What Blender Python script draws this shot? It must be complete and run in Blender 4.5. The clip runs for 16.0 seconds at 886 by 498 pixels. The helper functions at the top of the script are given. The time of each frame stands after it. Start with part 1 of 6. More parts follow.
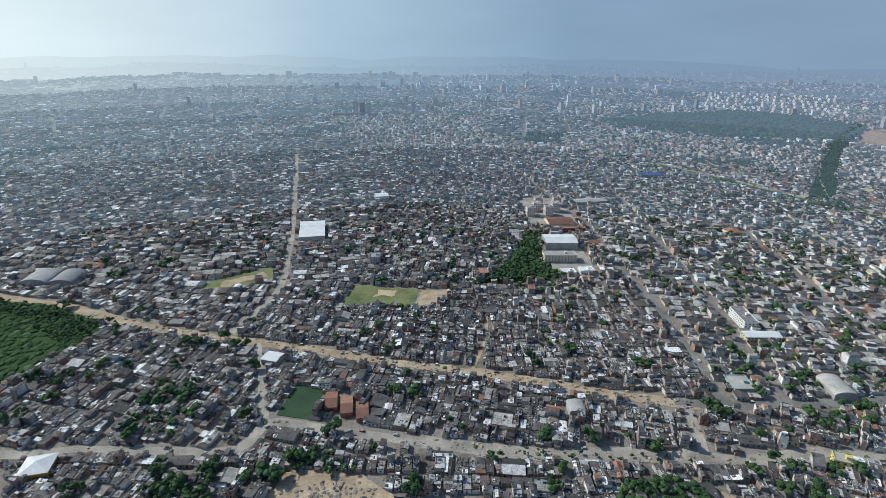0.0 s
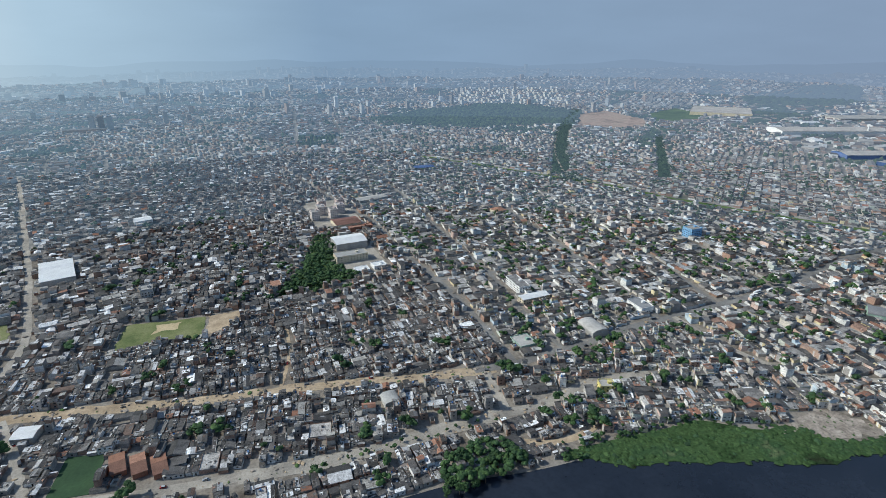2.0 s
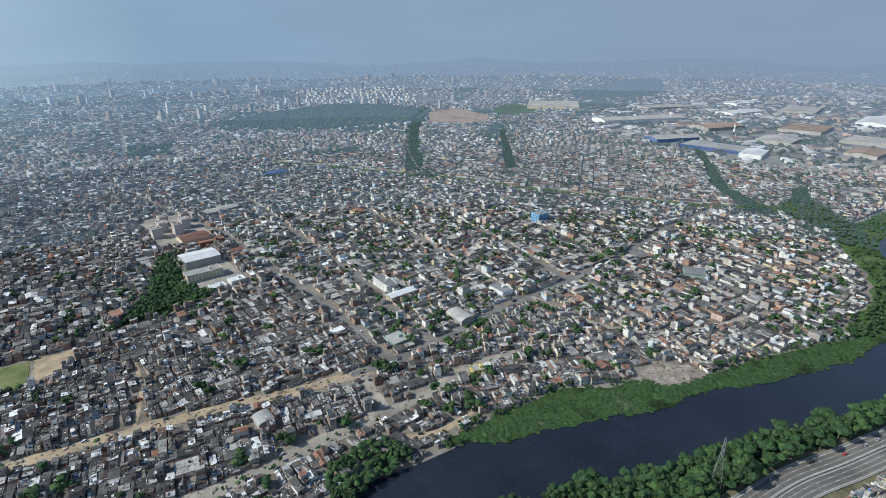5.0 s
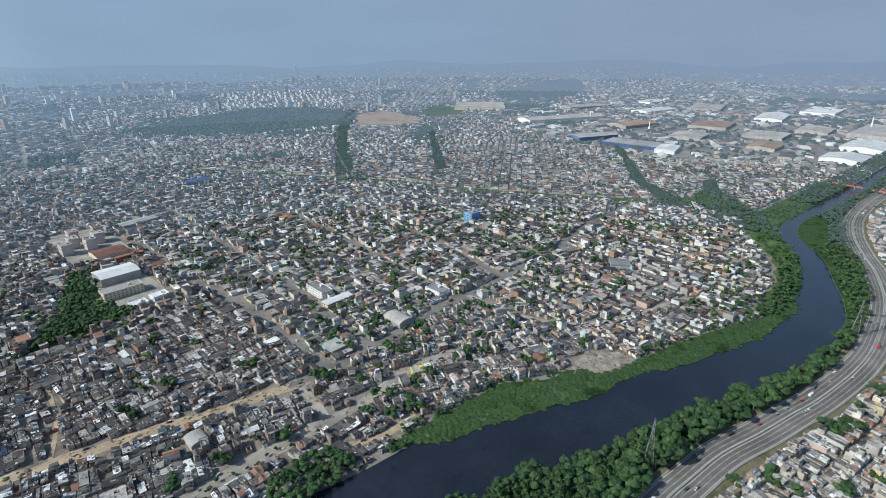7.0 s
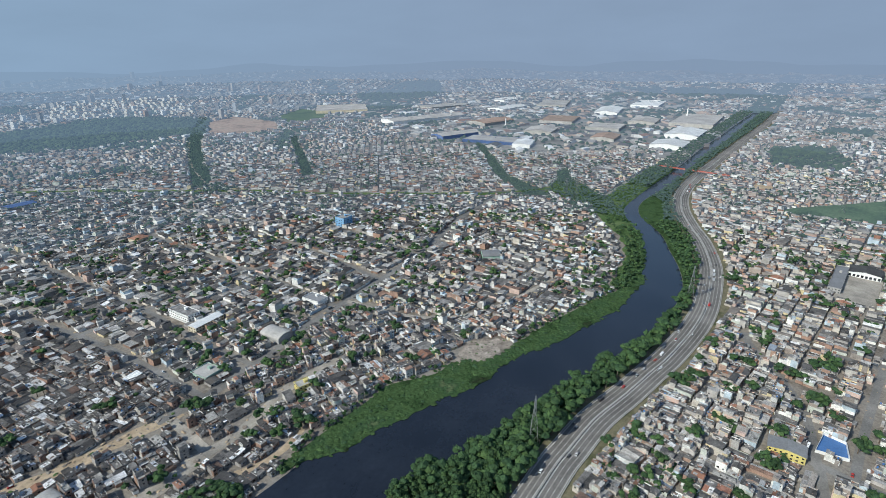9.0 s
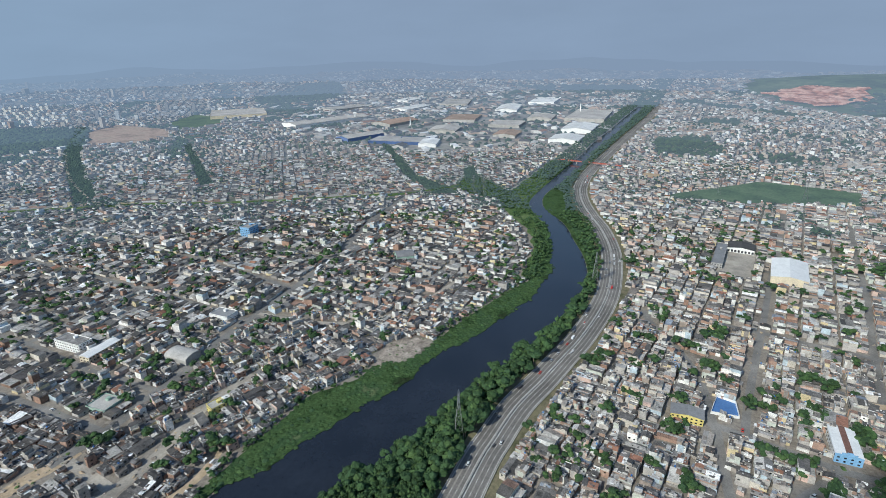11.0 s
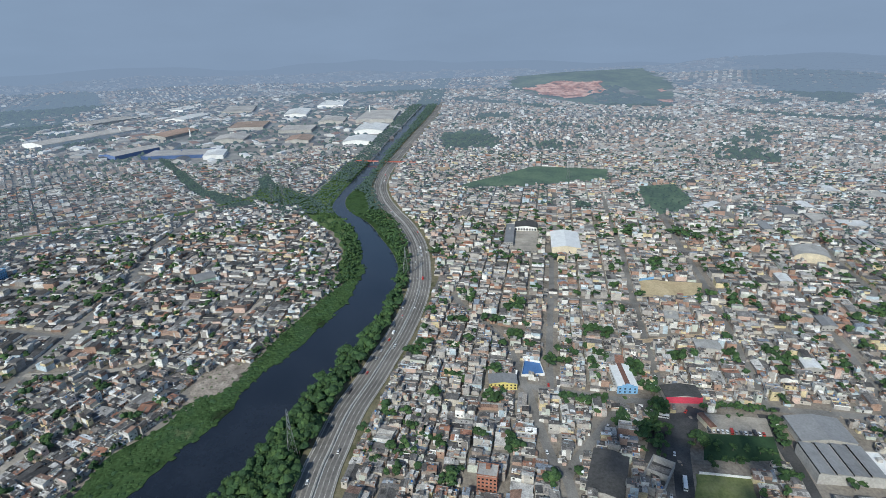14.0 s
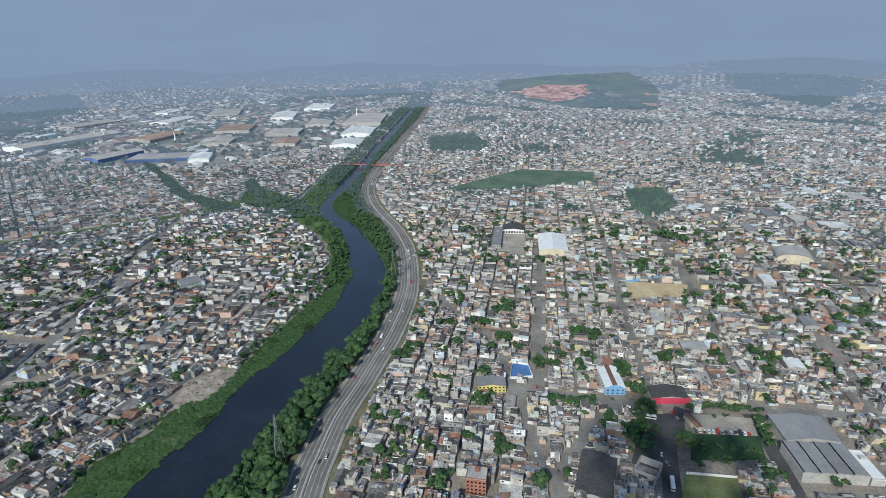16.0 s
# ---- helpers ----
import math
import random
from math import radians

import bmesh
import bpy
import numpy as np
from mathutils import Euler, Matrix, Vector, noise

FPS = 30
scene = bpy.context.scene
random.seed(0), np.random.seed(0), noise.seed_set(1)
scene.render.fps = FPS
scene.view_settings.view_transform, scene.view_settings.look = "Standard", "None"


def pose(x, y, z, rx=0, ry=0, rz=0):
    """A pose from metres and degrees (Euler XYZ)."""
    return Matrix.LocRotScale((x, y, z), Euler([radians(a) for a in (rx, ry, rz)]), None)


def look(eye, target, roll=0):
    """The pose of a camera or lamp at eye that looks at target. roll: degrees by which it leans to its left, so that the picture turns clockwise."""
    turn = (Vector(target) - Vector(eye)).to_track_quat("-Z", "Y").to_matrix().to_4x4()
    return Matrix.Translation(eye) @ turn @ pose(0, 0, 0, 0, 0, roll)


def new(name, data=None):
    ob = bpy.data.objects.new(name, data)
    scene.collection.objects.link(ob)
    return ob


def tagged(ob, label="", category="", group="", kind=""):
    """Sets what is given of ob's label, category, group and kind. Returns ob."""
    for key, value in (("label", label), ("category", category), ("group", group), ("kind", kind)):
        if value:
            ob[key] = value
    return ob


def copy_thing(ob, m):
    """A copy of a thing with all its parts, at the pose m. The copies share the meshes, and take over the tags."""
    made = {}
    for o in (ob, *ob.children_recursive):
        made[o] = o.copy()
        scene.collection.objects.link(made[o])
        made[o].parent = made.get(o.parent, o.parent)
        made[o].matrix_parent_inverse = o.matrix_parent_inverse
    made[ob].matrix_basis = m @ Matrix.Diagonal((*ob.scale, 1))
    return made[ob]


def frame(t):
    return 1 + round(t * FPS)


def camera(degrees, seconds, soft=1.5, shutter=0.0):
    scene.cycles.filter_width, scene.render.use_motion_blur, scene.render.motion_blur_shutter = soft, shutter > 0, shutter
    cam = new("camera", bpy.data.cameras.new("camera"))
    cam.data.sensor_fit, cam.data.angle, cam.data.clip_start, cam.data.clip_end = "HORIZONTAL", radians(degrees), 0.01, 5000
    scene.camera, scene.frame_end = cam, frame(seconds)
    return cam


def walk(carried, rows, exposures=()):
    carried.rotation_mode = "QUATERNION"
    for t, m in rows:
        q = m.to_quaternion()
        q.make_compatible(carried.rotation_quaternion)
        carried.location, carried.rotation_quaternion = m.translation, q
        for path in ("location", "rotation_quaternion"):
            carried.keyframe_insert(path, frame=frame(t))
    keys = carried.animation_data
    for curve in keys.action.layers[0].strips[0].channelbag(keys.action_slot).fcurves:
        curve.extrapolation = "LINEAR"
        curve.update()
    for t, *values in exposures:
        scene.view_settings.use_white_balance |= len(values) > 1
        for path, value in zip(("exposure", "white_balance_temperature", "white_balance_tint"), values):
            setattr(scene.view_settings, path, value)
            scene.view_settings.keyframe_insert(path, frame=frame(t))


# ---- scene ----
# ---------------------------------------------------------------- camera
# seconds, yaw, pitch, roll of a hovering camera 270 m above the ground
EYE = (0.0, 0.0, 270.0)
PATH = (
    (0.0, 0.00, -21.33, -0.46),
    (0.5, -4.88, -21.29, -0.43),
    (1.0, -9.91, -21.23, -0.31),
    (1.5, -16.98, -21.13, -0.14),
    (2.0, -23.76, -21.05, 0.01),
    (2.5, -26.14, -21.04, 0.03),
    (3.0, -27.03, -21.03, -0.03),
    (3.5, -28.53, -21.04, -0.06),
    (4.0, -32.72, -21.01, 0.05),
    (4.2, -34.67, -21.03, 0.12),
    (6.3, -42.98, -20.99, -0.01),
    (6.5, -44.01, -20.96, 0.04),
    (7.0, -46.72, -20.91, 0.12),
    (7.5, -49.10, -20.88, 0.18),
    (8.0, -52.29, -20.86, 0.23),
    (8.5, -58.10, -20.82, 0.37),
    (8.7, -59.49, -20.80, 0.38),
    (10.8, -69.06, -20.85, 0.75),
    (11.0, -70.94, -20.83, 0.79),
    (11.5, -75.52, -20.84, 0.89),
    (12.0, -77.10, -20.85, 0.94),
    (12.5, -78.79, -20.84, 0.91),
    (13.0, -86.48, -20.87, 1.08),
    (13.5, -91.31, -20.92, 1.17),
    (14.0, -92.54, -20.92, 1.11),
    (14.5, -93.06, -20.92, 1.06),
    (15.0, -93.40, -20.91, 0.98),
    (15.5, -93.66, -20.90, 0.93),
    (16.0, -93.84, -20.62, 0.91),
)
cam = camera(79.0, 16.0, soft=0.55)
walk(cam, [(t, pose(*EYE, 90 + p, r, y)) for t, y, p, r in PATH], exposures=((0.0, 0.16, 6300, 3.0), (7.0, 0.25, 6370, 3.0), (11.0, 0.22, 6340, 3.0), (16.0, 0.12, 6260, 3.0)))

# ---------------------------------------------------------------- daylight
SUN_AZ, SUN_EL = radians(154), radians(38)  # direction towards the sun, counted from +x
world = bpy.data.worlds.new("sky")
scene.world = world
world.use_nodes = True
wn = world.node_tree.nodes
sky = wn.new("ShaderNodeTexSky")
sky.sky_type, sky.sun_disc = "NISHITA", False
sky.sun_elevation, sky.sun_rotation = SUN_EL, math.pi / 2 - SUN_AZ
sky.altitude, sky.air_density, sky.dust_density, sky.ozone_density = 0, 1.0, 0.7, 3.0
wn["Background"].inputs[1].default_value = 0.115
world.node_tree.links.new(sky.outputs[0], wn["Background"].inputs[0])
lamp = bpy.data.lights.new("sun", "SUN")
lamp.energy, lamp.angle, lamp.color = 3.3, radians(0.8), (1.0, 0.96, 0.9)
sun = new("sun", lamp)
sun.matrix_world = look((0, 0, 900), (-math.cos(SUN_AZ) * math.cos(SUN_EL), -math.sin(SUN_AZ) * math.cos(SUN_EL), 900 - math.sin(SUN_EL)))

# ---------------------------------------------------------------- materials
# tones of the painted haze, from the side away from the sun to sunward
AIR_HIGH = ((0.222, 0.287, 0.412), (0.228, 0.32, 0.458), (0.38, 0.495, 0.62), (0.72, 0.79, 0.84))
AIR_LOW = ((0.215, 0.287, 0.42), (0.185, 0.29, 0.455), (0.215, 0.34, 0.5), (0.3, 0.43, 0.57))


def haze_tone(tree, depth=1.0):
    """The haze colour painted into far surfaces and the sky backdrop, paler with depth and towards the sun: a socket in
    the given tree.
    """
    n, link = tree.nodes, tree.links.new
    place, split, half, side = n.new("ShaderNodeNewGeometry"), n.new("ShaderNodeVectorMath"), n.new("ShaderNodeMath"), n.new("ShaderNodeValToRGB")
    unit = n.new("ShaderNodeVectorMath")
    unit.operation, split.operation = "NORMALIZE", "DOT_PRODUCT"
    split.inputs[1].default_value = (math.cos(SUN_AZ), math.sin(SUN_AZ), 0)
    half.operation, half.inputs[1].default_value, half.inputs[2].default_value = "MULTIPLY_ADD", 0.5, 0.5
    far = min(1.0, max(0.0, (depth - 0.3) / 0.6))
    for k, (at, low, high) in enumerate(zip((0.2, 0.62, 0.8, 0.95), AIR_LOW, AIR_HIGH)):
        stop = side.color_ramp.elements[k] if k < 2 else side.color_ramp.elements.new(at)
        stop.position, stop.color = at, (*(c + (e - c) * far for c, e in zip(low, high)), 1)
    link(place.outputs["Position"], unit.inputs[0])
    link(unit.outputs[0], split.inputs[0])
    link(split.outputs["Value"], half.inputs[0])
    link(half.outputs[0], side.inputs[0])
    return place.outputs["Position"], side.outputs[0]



def surface(name, palette, rough=0.8, grain=0.6, patch=0.05, stain=0.35, bump=0.3, metal=0.0, vary=True, glow=0.0, spec=0.3):
    """A procedural surface: one tone of the palette for each piece, grain and larger stains, fine relief; glow paints
    haze over it as emission.
    """
    m = bpy.data.materials.new(name)
    m.use_nodes = True
    n, link = m.node_tree.nodes, m.node_tree.links.new
    out, bsdf = n["Material Output"], n["Principled BSDF"]
    bsdf.inputs["Roughness"].default_value = rough
    bsdf.inputs["Metallic"].default_value = metal
    bsdf.inputs["Specular IOR Level"].default_value = spec
    ramp = n.new("ShaderNodeValToRGB")
    ramp.color_ramp.interpolation = "CONSTANT" if vary else "LINEAR"
    stops = ramp.color_ramp.elements
    while len(stops) < len(palette):
        stops.new(0.5)
    for i, tone in enumerate(palette):
        stops[i].position = i / len(palette) if vary else i / max(1, len(palette) - 1)
        stops[i].color = (*tone, 1)
    geo = n.new("ShaderNodeNewGeometry")
    big, fine = n.new("ShaderNodeTexNoise"), n.new("ShaderNodeTexNoise")
    for tex, scale in ((big, patch), (fine, grain)):
        tex.inputs["Scale"].default_value = scale
        tex.inputs["Detail"].default_value = 6
        tex.inputs["Roughness"].default_value = 0.65
        link(geo.outputs["Position"], tex.inputs["Vector"])
    if vary:
        info, add, wrap = n.new("ShaderNodeObjectInfo"), n.new("ShaderNodeMath"), n.new("ShaderNodeMath")
        wrap.operation = "FRACT"
        link(geo.outputs["Random Per Island"], add.inputs[0])
        link(info.outputs["Random"], add.inputs[1])
        link(add.outputs[0], wrap.inputs[0])
        link(wrap.outputs[0], ramp.inputs[0])
    else:
        spread = n.new("ShaderNodeMapRange")
        spread.inputs[1].default_value, spread.inputs[2].default_value = 0.3, 0.7
        link(big.outputs["Fac"], spread.inputs[0])
        link(spread.outputs[0], ramp.inputs[0])
    # grain and stains scale the tone up and down
    mixed, gain = n.new("ShaderNodeMath"), n.new("ShaderNodeMapRange")
    mixed.operation = "ADD"
    link(fine.outputs["Fac"], mixed.inputs[0])
    link(big.outputs["Fac"], mixed.inputs[1])
    gain.inputs[1].default_value, gain.inputs[2].default_value = 0.76, 1.24
    gain.inputs[3].default_value, gain.inputs[4].default_value = 1 - stain, 1 + stain
    link(mixed.outputs[0], gain.inputs[0])
    tint = n.new("ShaderNodeVectorMath")
    tint.operation = "MULTIPLY"
    link(ramp.outputs[0], tint.inputs[0])
    link(gain.outputs[0], tint.inputs[1])
    link(tint.outputs[0], bsdf.inputs["Base Color"])
    if bump:
        relief = n.new("ShaderNodeBump")
        relief.inputs["Strength"].default_value, relief.inputs["Distance"].default_value = bump, 0.15
        link(fine.outputs["Fac"], relief.inputs["Height"])
        link(relief.outputs[0], bsdf.inputs["Normal"])
    # haze painted in: emission in the haze tone covers part of the surface
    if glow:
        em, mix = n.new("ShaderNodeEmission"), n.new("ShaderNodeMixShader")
        link(haze_tone(m.node_tree, glow)[1], em.inputs[0])
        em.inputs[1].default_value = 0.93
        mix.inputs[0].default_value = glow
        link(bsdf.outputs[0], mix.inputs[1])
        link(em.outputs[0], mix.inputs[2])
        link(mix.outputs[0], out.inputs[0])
    return m


WALLS_WEST = ((0.3, 0.19, 0.14), (0.26, 0.24, 0.22), (0.35, 0.33, 0.3), (0.24, 0.16, 0.12), (0.5, 0.48, 0.45), (0.31, 0.29, 0.27), (0.62, 0.6, 0.57), (0.32, 0.21, 0.16), (0.4, 0.36, 0.31), (0.2, 0.19, 0.18))
WALLS_EAST = ((0.663, 0.653, 0.621), (0.449, 0.423, 0.385), (0.364, 0.342, 0.316), (0.353, 0.225, 0.166), (0.535, 0.487, 0.417), (0.599, 0.589, 0.556), (0.407, 0.38, 0.353), (0.535, 0.396, 0.332), (0.449, 0.524, 0.567), (0.385, 0.268, 0.209), (0.492, 0.514, 0.449), (0.749, 0.728, 0.674), (0.599, 0.503, 0.31), (0.321, 0.3, 0.278), (0.278, 0.246, 0.219), (0.428, 0.396, 0.364), (0.364, 0.241, 0.182), (0.471, 0.428, 0.374), (0.321, 0.268, 0.23))
ROOFS_WEST = ((0.0765, 0.072, 0.0702), (0.108, 0.102, 0.0972), (0.0495, 0.0468, 0.045), (0.09, 0.081, 0.072), (0.18, 0.171, 0.162), (0.063, 0.0576, 0.054), (0.099, 0.09, 0.0855), (0.423, 0.414, 0.405), (0.081, 0.0756, 0.072), (0.126, 0.0855, 0.0675), (0.054, 0.0513, 0.0495), (0.699, 0.699, 0.69), (0.135, 0.128, 0.122), (0.276, 0.267, 0.258), (0.0675, 0.063, 0.0603), (0.072, 0.0675, 0.063), (0.117, 0.111, 0.106), (0.331, 0.313, 0.285), (0.054, 0.0513, 0.0486), (0.18, 0.153, 0.135), (0.09, 0.0846, 0.081), (0.57, 0.561, 0.552))
ROOFS_EAST = ((0.157, 0.148, 0.14), (0.269, 0.258, 0.246), (0.0952, 0.0896, 0.0851), (0.403, 0.386, 0.364), (0.246, 0.157, 0.118), (0.123, 0.115, 0.109), (0.0728, 0.0672, 0.0638), (0.47, 0.454, 0.431), (0.224, 0.213, 0.202), (0.0896, 0.0851, 0.0806), (0.739, 0.728, 0.706), (0.202, 0.179, 0.16), (0.112, 0.106, 0.101), (0.448, 0.426, 0.392), (0.314, 0.157, 0.106), (0.146, 0.138, 0.131), (0.336, 0.323, 0.302), (0.0784, 0.0739, 0.0694), (0.314, 0.28, 0.246), (0.19, 0.181, 0.171), (0.515, 0.493, 0.459), (0.101, 0.0963, 0.0918), (0.224, 0.252, 0.291), (0.134, 0.127, 0.119), (0.168, 0.157, 0.146))
M = {
    "wall_w": surface("weathered_masonry", WALLS_WEST, 0.9, 1.2, 0.12, 0.4),
    "wall_e": surface("painted_masonry", WALLS_EAST, 0.88, 1.2, 0.12, 0.35),
    "roof_w": surface("old_corrugated_sheet", ROOFS_WEST, 0.75, 1.1, 0.15, 0.55),
    "roof_e": surface("corrugated_sheet", ROOFS_EAST, 0.75, 1.1, 0.15, 0.55),
    "slab": surface("stained_concrete", ((0.3, 0.29, 0.27), (0.22, 0.21, 0.2), (0.38, 0.36, 0.34), (0.16, 0.15, 0.14)), 0.92, 0.9, 0.2, 0.6),
    "tile": surface("clay_tile", ((0.26, 0.13, 0.085), (0.2, 0.105, 0.075), (0.32, 0.17, 0.115)), 0.85, 2.0, 0.2, 0.35),
    "glass": surface("dark_window_glass", ((0.02, 0.024, 0.03), (0.04, 0.045, 0.05), (0.015, 0.015, 0.016)), 0.25, 1.0, 0.1, 0.2, 0.0, spec=0.5),
    "tank": surface("blue_plastic_tank", ((0.05, 0.16, 0.42), (0.1, 0.24, 0.5), (0.3, 0.31, 0.32), (0.08, 0.2, 0.45)), 0.5, 2.0, 0.2, 0.2),
    "white_roof": surface("white_metal_roof", ((0.74, 0.74, 0.72), (0.68, 0.68, 0.67)), 0.55, 0.8, 0.1, 0.12),
    "white": surface("white_paint", ((0.78, 0.77, 0.74),), 0.7, 0.8, 0.1, 0.12),
    "cream": surface("cream_paint", ((0.62, 0.54, 0.4),), 0.8, 0.8, 0.1, 0.2),
    "pink": surface("pale_pink_render", ((0.62, 0.5, 0.46), (0.68, 0.6, 0.55)), 0.85, 0.8, 0.1, 0.2),
    "brick": surface("red_brick", ((0.34, 0.15, 0.1), (0.3, 0.14, 0.09)), 0.9, 1.5, 0.2, 0.3),
    "brown": surface("brown_roof", ((0.2, 0.1, 0.08), (0.17, 0.09, 0.07)), 0.9, 0.6, 0.08, 0.3),
    "blue": surface("blue_paint", ((0.075, 0.17, 0.37),), 0.7, 0.8, 0.1, 0.15),
    "navy": surface("dark_blue_sheet", ((0.03, 0.1, 0.33),), 0.6, 0.8, 0.1, 0.15),
    "skyblue": surface("light_blue_paint", ((0.2, 0.38, 0.58),), 0.75, 0.8, 0.1, 0.2),
    "yellow": surface("yellow_paint", ((0.66, 0.56, 0.2),), 0.75, 0.8, 0.1, 0.2),
    "orange": surface("orange_paint", ((0.6, 0.3, 0.08),), 0.75, 0.8, 0.1, 0.2),
    "green": surface("green_paint", ((0.3, 0.42, 0.34),), 0.75, 0.8, 0.1, 0.2),
    "red": surface("crimson_paint", ((0.55, 0.06, 0.1),), 0.7, 0.8, 0.1, 0.15),
    # sheet tones for far sheds, base colours muted to stand in for haze
    "dull_white": surface("haze_muted_pale_sheet", ((0.66, 0.66, 0.65), (0.58, 0.58, 0.57)), 0.6, 0.3, 0.03, 0.25),
    "dull_blue": surface("haze_muted_blue_sheet", ((0.11, 0.18, 0.36), (0.14, 0.2, 0.36)), 0.7, 0.3, 0.03, 0.2),
    "dull_navy": surface("haze_muted_dark_blue_sheet", ((0.07, 0.12, 0.25),), 0.7, 0.3, 0.03, 0.2),
    "dull_brown": surface("haze_muted_brown_sheet", ((0.36, 0.26, 0.21), (0.3, 0.23, 0.19)), 0.9, 0.3, 0.02, 0.3),
    "dull_grey": surface("haze_muted_grey_sheet", ((0.42, 0.4, 0.38), (0.36, 0.35, 0.34)), 0.8, 0.3, 0.02, 0.3),
    "grey_roof": surface("grey_metal_roof", ((0.26, 0.26, 0.26), (0.21, 0.21, 0.212)), 0.6, 0.6, 0.08, 0.2),
    "dark_roof": surface("black_stained_roof", ((0.07, 0.068, 0.066),), 0.85, 0.5, 0.06, 0.35),
    "asphalt": surface("asphalt", ((0.15, 0.144, 0.136), (0.24, 0.228, 0.21)), 0.9, 0.8, 0.03, 0.25, vary=False),
    "highway": surface("worn_asphalt", ((0.215, 0.199, 0.18), (0.285, 0.263, 0.237)), 0.88, 0.5, 0.02, 0.18, vary=False),
    "street": surface("dusty_street", ((0.275, 0.25, 0.215), (0.4, 0.36, 0.305)), 0.95, 0.7, 0.04, 0.25, vary=False),
    "dirt": surface("bare_tan_dirt", ((0.36, 0.27, 0.175), (0.46, 0.36, 0.25)), 0.97, 0.5, 0.06, 0.25, vary=False),
    "soil": surface("trodden_ground", ((0.15, 0.125, 0.1), (0.24, 0.21, 0.175), (0.19, 0.175, 0.155)), 0.95, 0.4, 0.03, 0.4, vary=False),
    "rubble": surface("pale_rubble", ((0.24, 0.2, 0.165), (0.36, 0.31, 0.26)), 0.97, 0.6, 0.12, 0.4, 0.8, vary=False),
    "sand": surface("sand_pitch", ((0.44, 0.34, 0.2), (0.52, 0.42, 0.26)), 0.97, 0.4, 0.05, 0.15, vary=False),
    "turf": surface("worn_turf", ((0.1, 0.14, 0.045), (0.16, 0.18, 0.07), (0.2, 0.2, 0.1)), 0.95, 0.5, 0.04, 0.25, vary=False),
    "synthetic": surface("synthetic_turf", ((0.03, 0.065, 0.03), (0.04, 0.08, 0.035)), 0.95, 0.5, 0.05, 0.2, vary=False),
    "verge": surface("dry_verge_grass", ((0.1, 0.11, 0.05), (0.17, 0.15, 0.095), (0.13, 0.125, 0.07)), 0.95, 0.5, 0.05, 0.35, vary=False),
    "worn": surface("darkened_lane", ((0.135, 0.127, 0.117), (0.185, 0.174, 0.16)), 0.88, 0.5, 0.02, 0.3, vary=False),
    "grass": surface("rough_grass", ((0.06, 0.108, 0.038), (0.085, 0.135, 0.05), (0.115, 0.145, 0.068)), 1.0, 0.4, 0.03, 0.4, vary=False, spec=0.05),
    "mat": surface("floating_water_weed", ((0.04, 0.052, 0.028), (0.037, 0.072, 0.027), (0.056, 0.094, 0.036), (0.032, 0.062, 0.027), (0.07, 0.09, 0.044)), 1.0, 0.5, 0.035, 0.5, vary=False, spec=0.05),
    "undergrowth": surface("undergrowth", ((0.03, 0.055, 0.022), (0.045, 0.08, 0.03), (0.055, 0.085, 0.036)), 1.0, 0.5, 0.05, 0.5, vary=False, spec=0.05),
    "dark_asphalt": surface("dark_asphalt", ((0.055, 0.055, 0.056), (0.085, 0.084, 0.083)), 0.9, 0.8, 0.04, 0.3, vary=False),
    # four surfaces with haze painted in: each glows partly in the haze tone
    "grass_far": surface("haze_glow_grass", ((0.05, 0.095, 0.04), (0.075, 0.125, 0.05), (0.1, 0.135, 0.065)), 0.95, 0.2, 0.015, 0.4, 0, vary=False, glow=0.17),
    "grass_hazy": surface("haze_glow_meadow", ((0.05, 0.095, 0.04), (0.09, 0.13, 0.05)), 0.95, 0.1, 0.01, 0.4, 0, vary=False, glow=0.24),
    "dirt_far": surface("haze_glow_earth", ((0.3, 0.22, 0.17), (0.42, 0.3, 0.23), (0.24, 0.2, 0.15)), 0.95, 0.1, 0.015, 0.4, 0, vary=False, glow=0.22),
    "leaf_far": surface("haze_glow_foliage", ((0.035, 0.066, 0.034), (0.042, 0.075, 0.036), (0.03, 0.06, 0.034), (0.05, 0.083, 0.04)), 0.8, 0.6, 0.05, 0.45, 0, glow=0.14),
    "leaf": surface("foliage", ((0.044, 0.083, 0.032), (0.052, 0.097, 0.035), (0.037, 0.071, 0.03), (0.066, 0.113, 0.04), (0.046, 0.086, 0.038), (0.034, 0.066, 0.03)), 0.8, 1.6, 0.1, 0.5, 0.5, spec=0.15),
    "bark": surface("bark", ((0.12, 0.09, 0.065), (0.16, 0.13, 0.1)), 0.95, 3.0, 0.3, 0.3),
    "paint": surface("road_marking", ((0.55, 0.55, 0.52),), 0.8, 1.0, 0.1, 0.25),
    "concrete": surface("pale_concrete", ((0.42, 0.4, 0.37), (0.36, 0.35, 0.33)), 0.9, 0.7, 0.08, 0.25),
    "steel": surface("galvanised_steel", ((0.26, 0.27, 0.27),), 0.5, 2.0, 0.2, 0.15, metal=0.6),
    "rust": surface("red_painted_steel", ((0.4, 0.1, 0.07),), 0.6, 2.0, 0.2, 0.2),
    "rubber": surface("tyre_rubber", ((0.02, 0.02, 0.02),), 0.9, 5.0, 0.5, 0.1),
    "car": surface("car_paint", ((0.75, 0.75, 0.75), (0.05, 0.05, 0.055), (0.4, 0.41, 0.42), (0.45, 0.04, 0.03), (0.8, 0.8, 0.8), (0.12, 0.13, 0.14)), 0.3, 3.0, 0.3, 0.05, 0.0, spec=0.5),
}
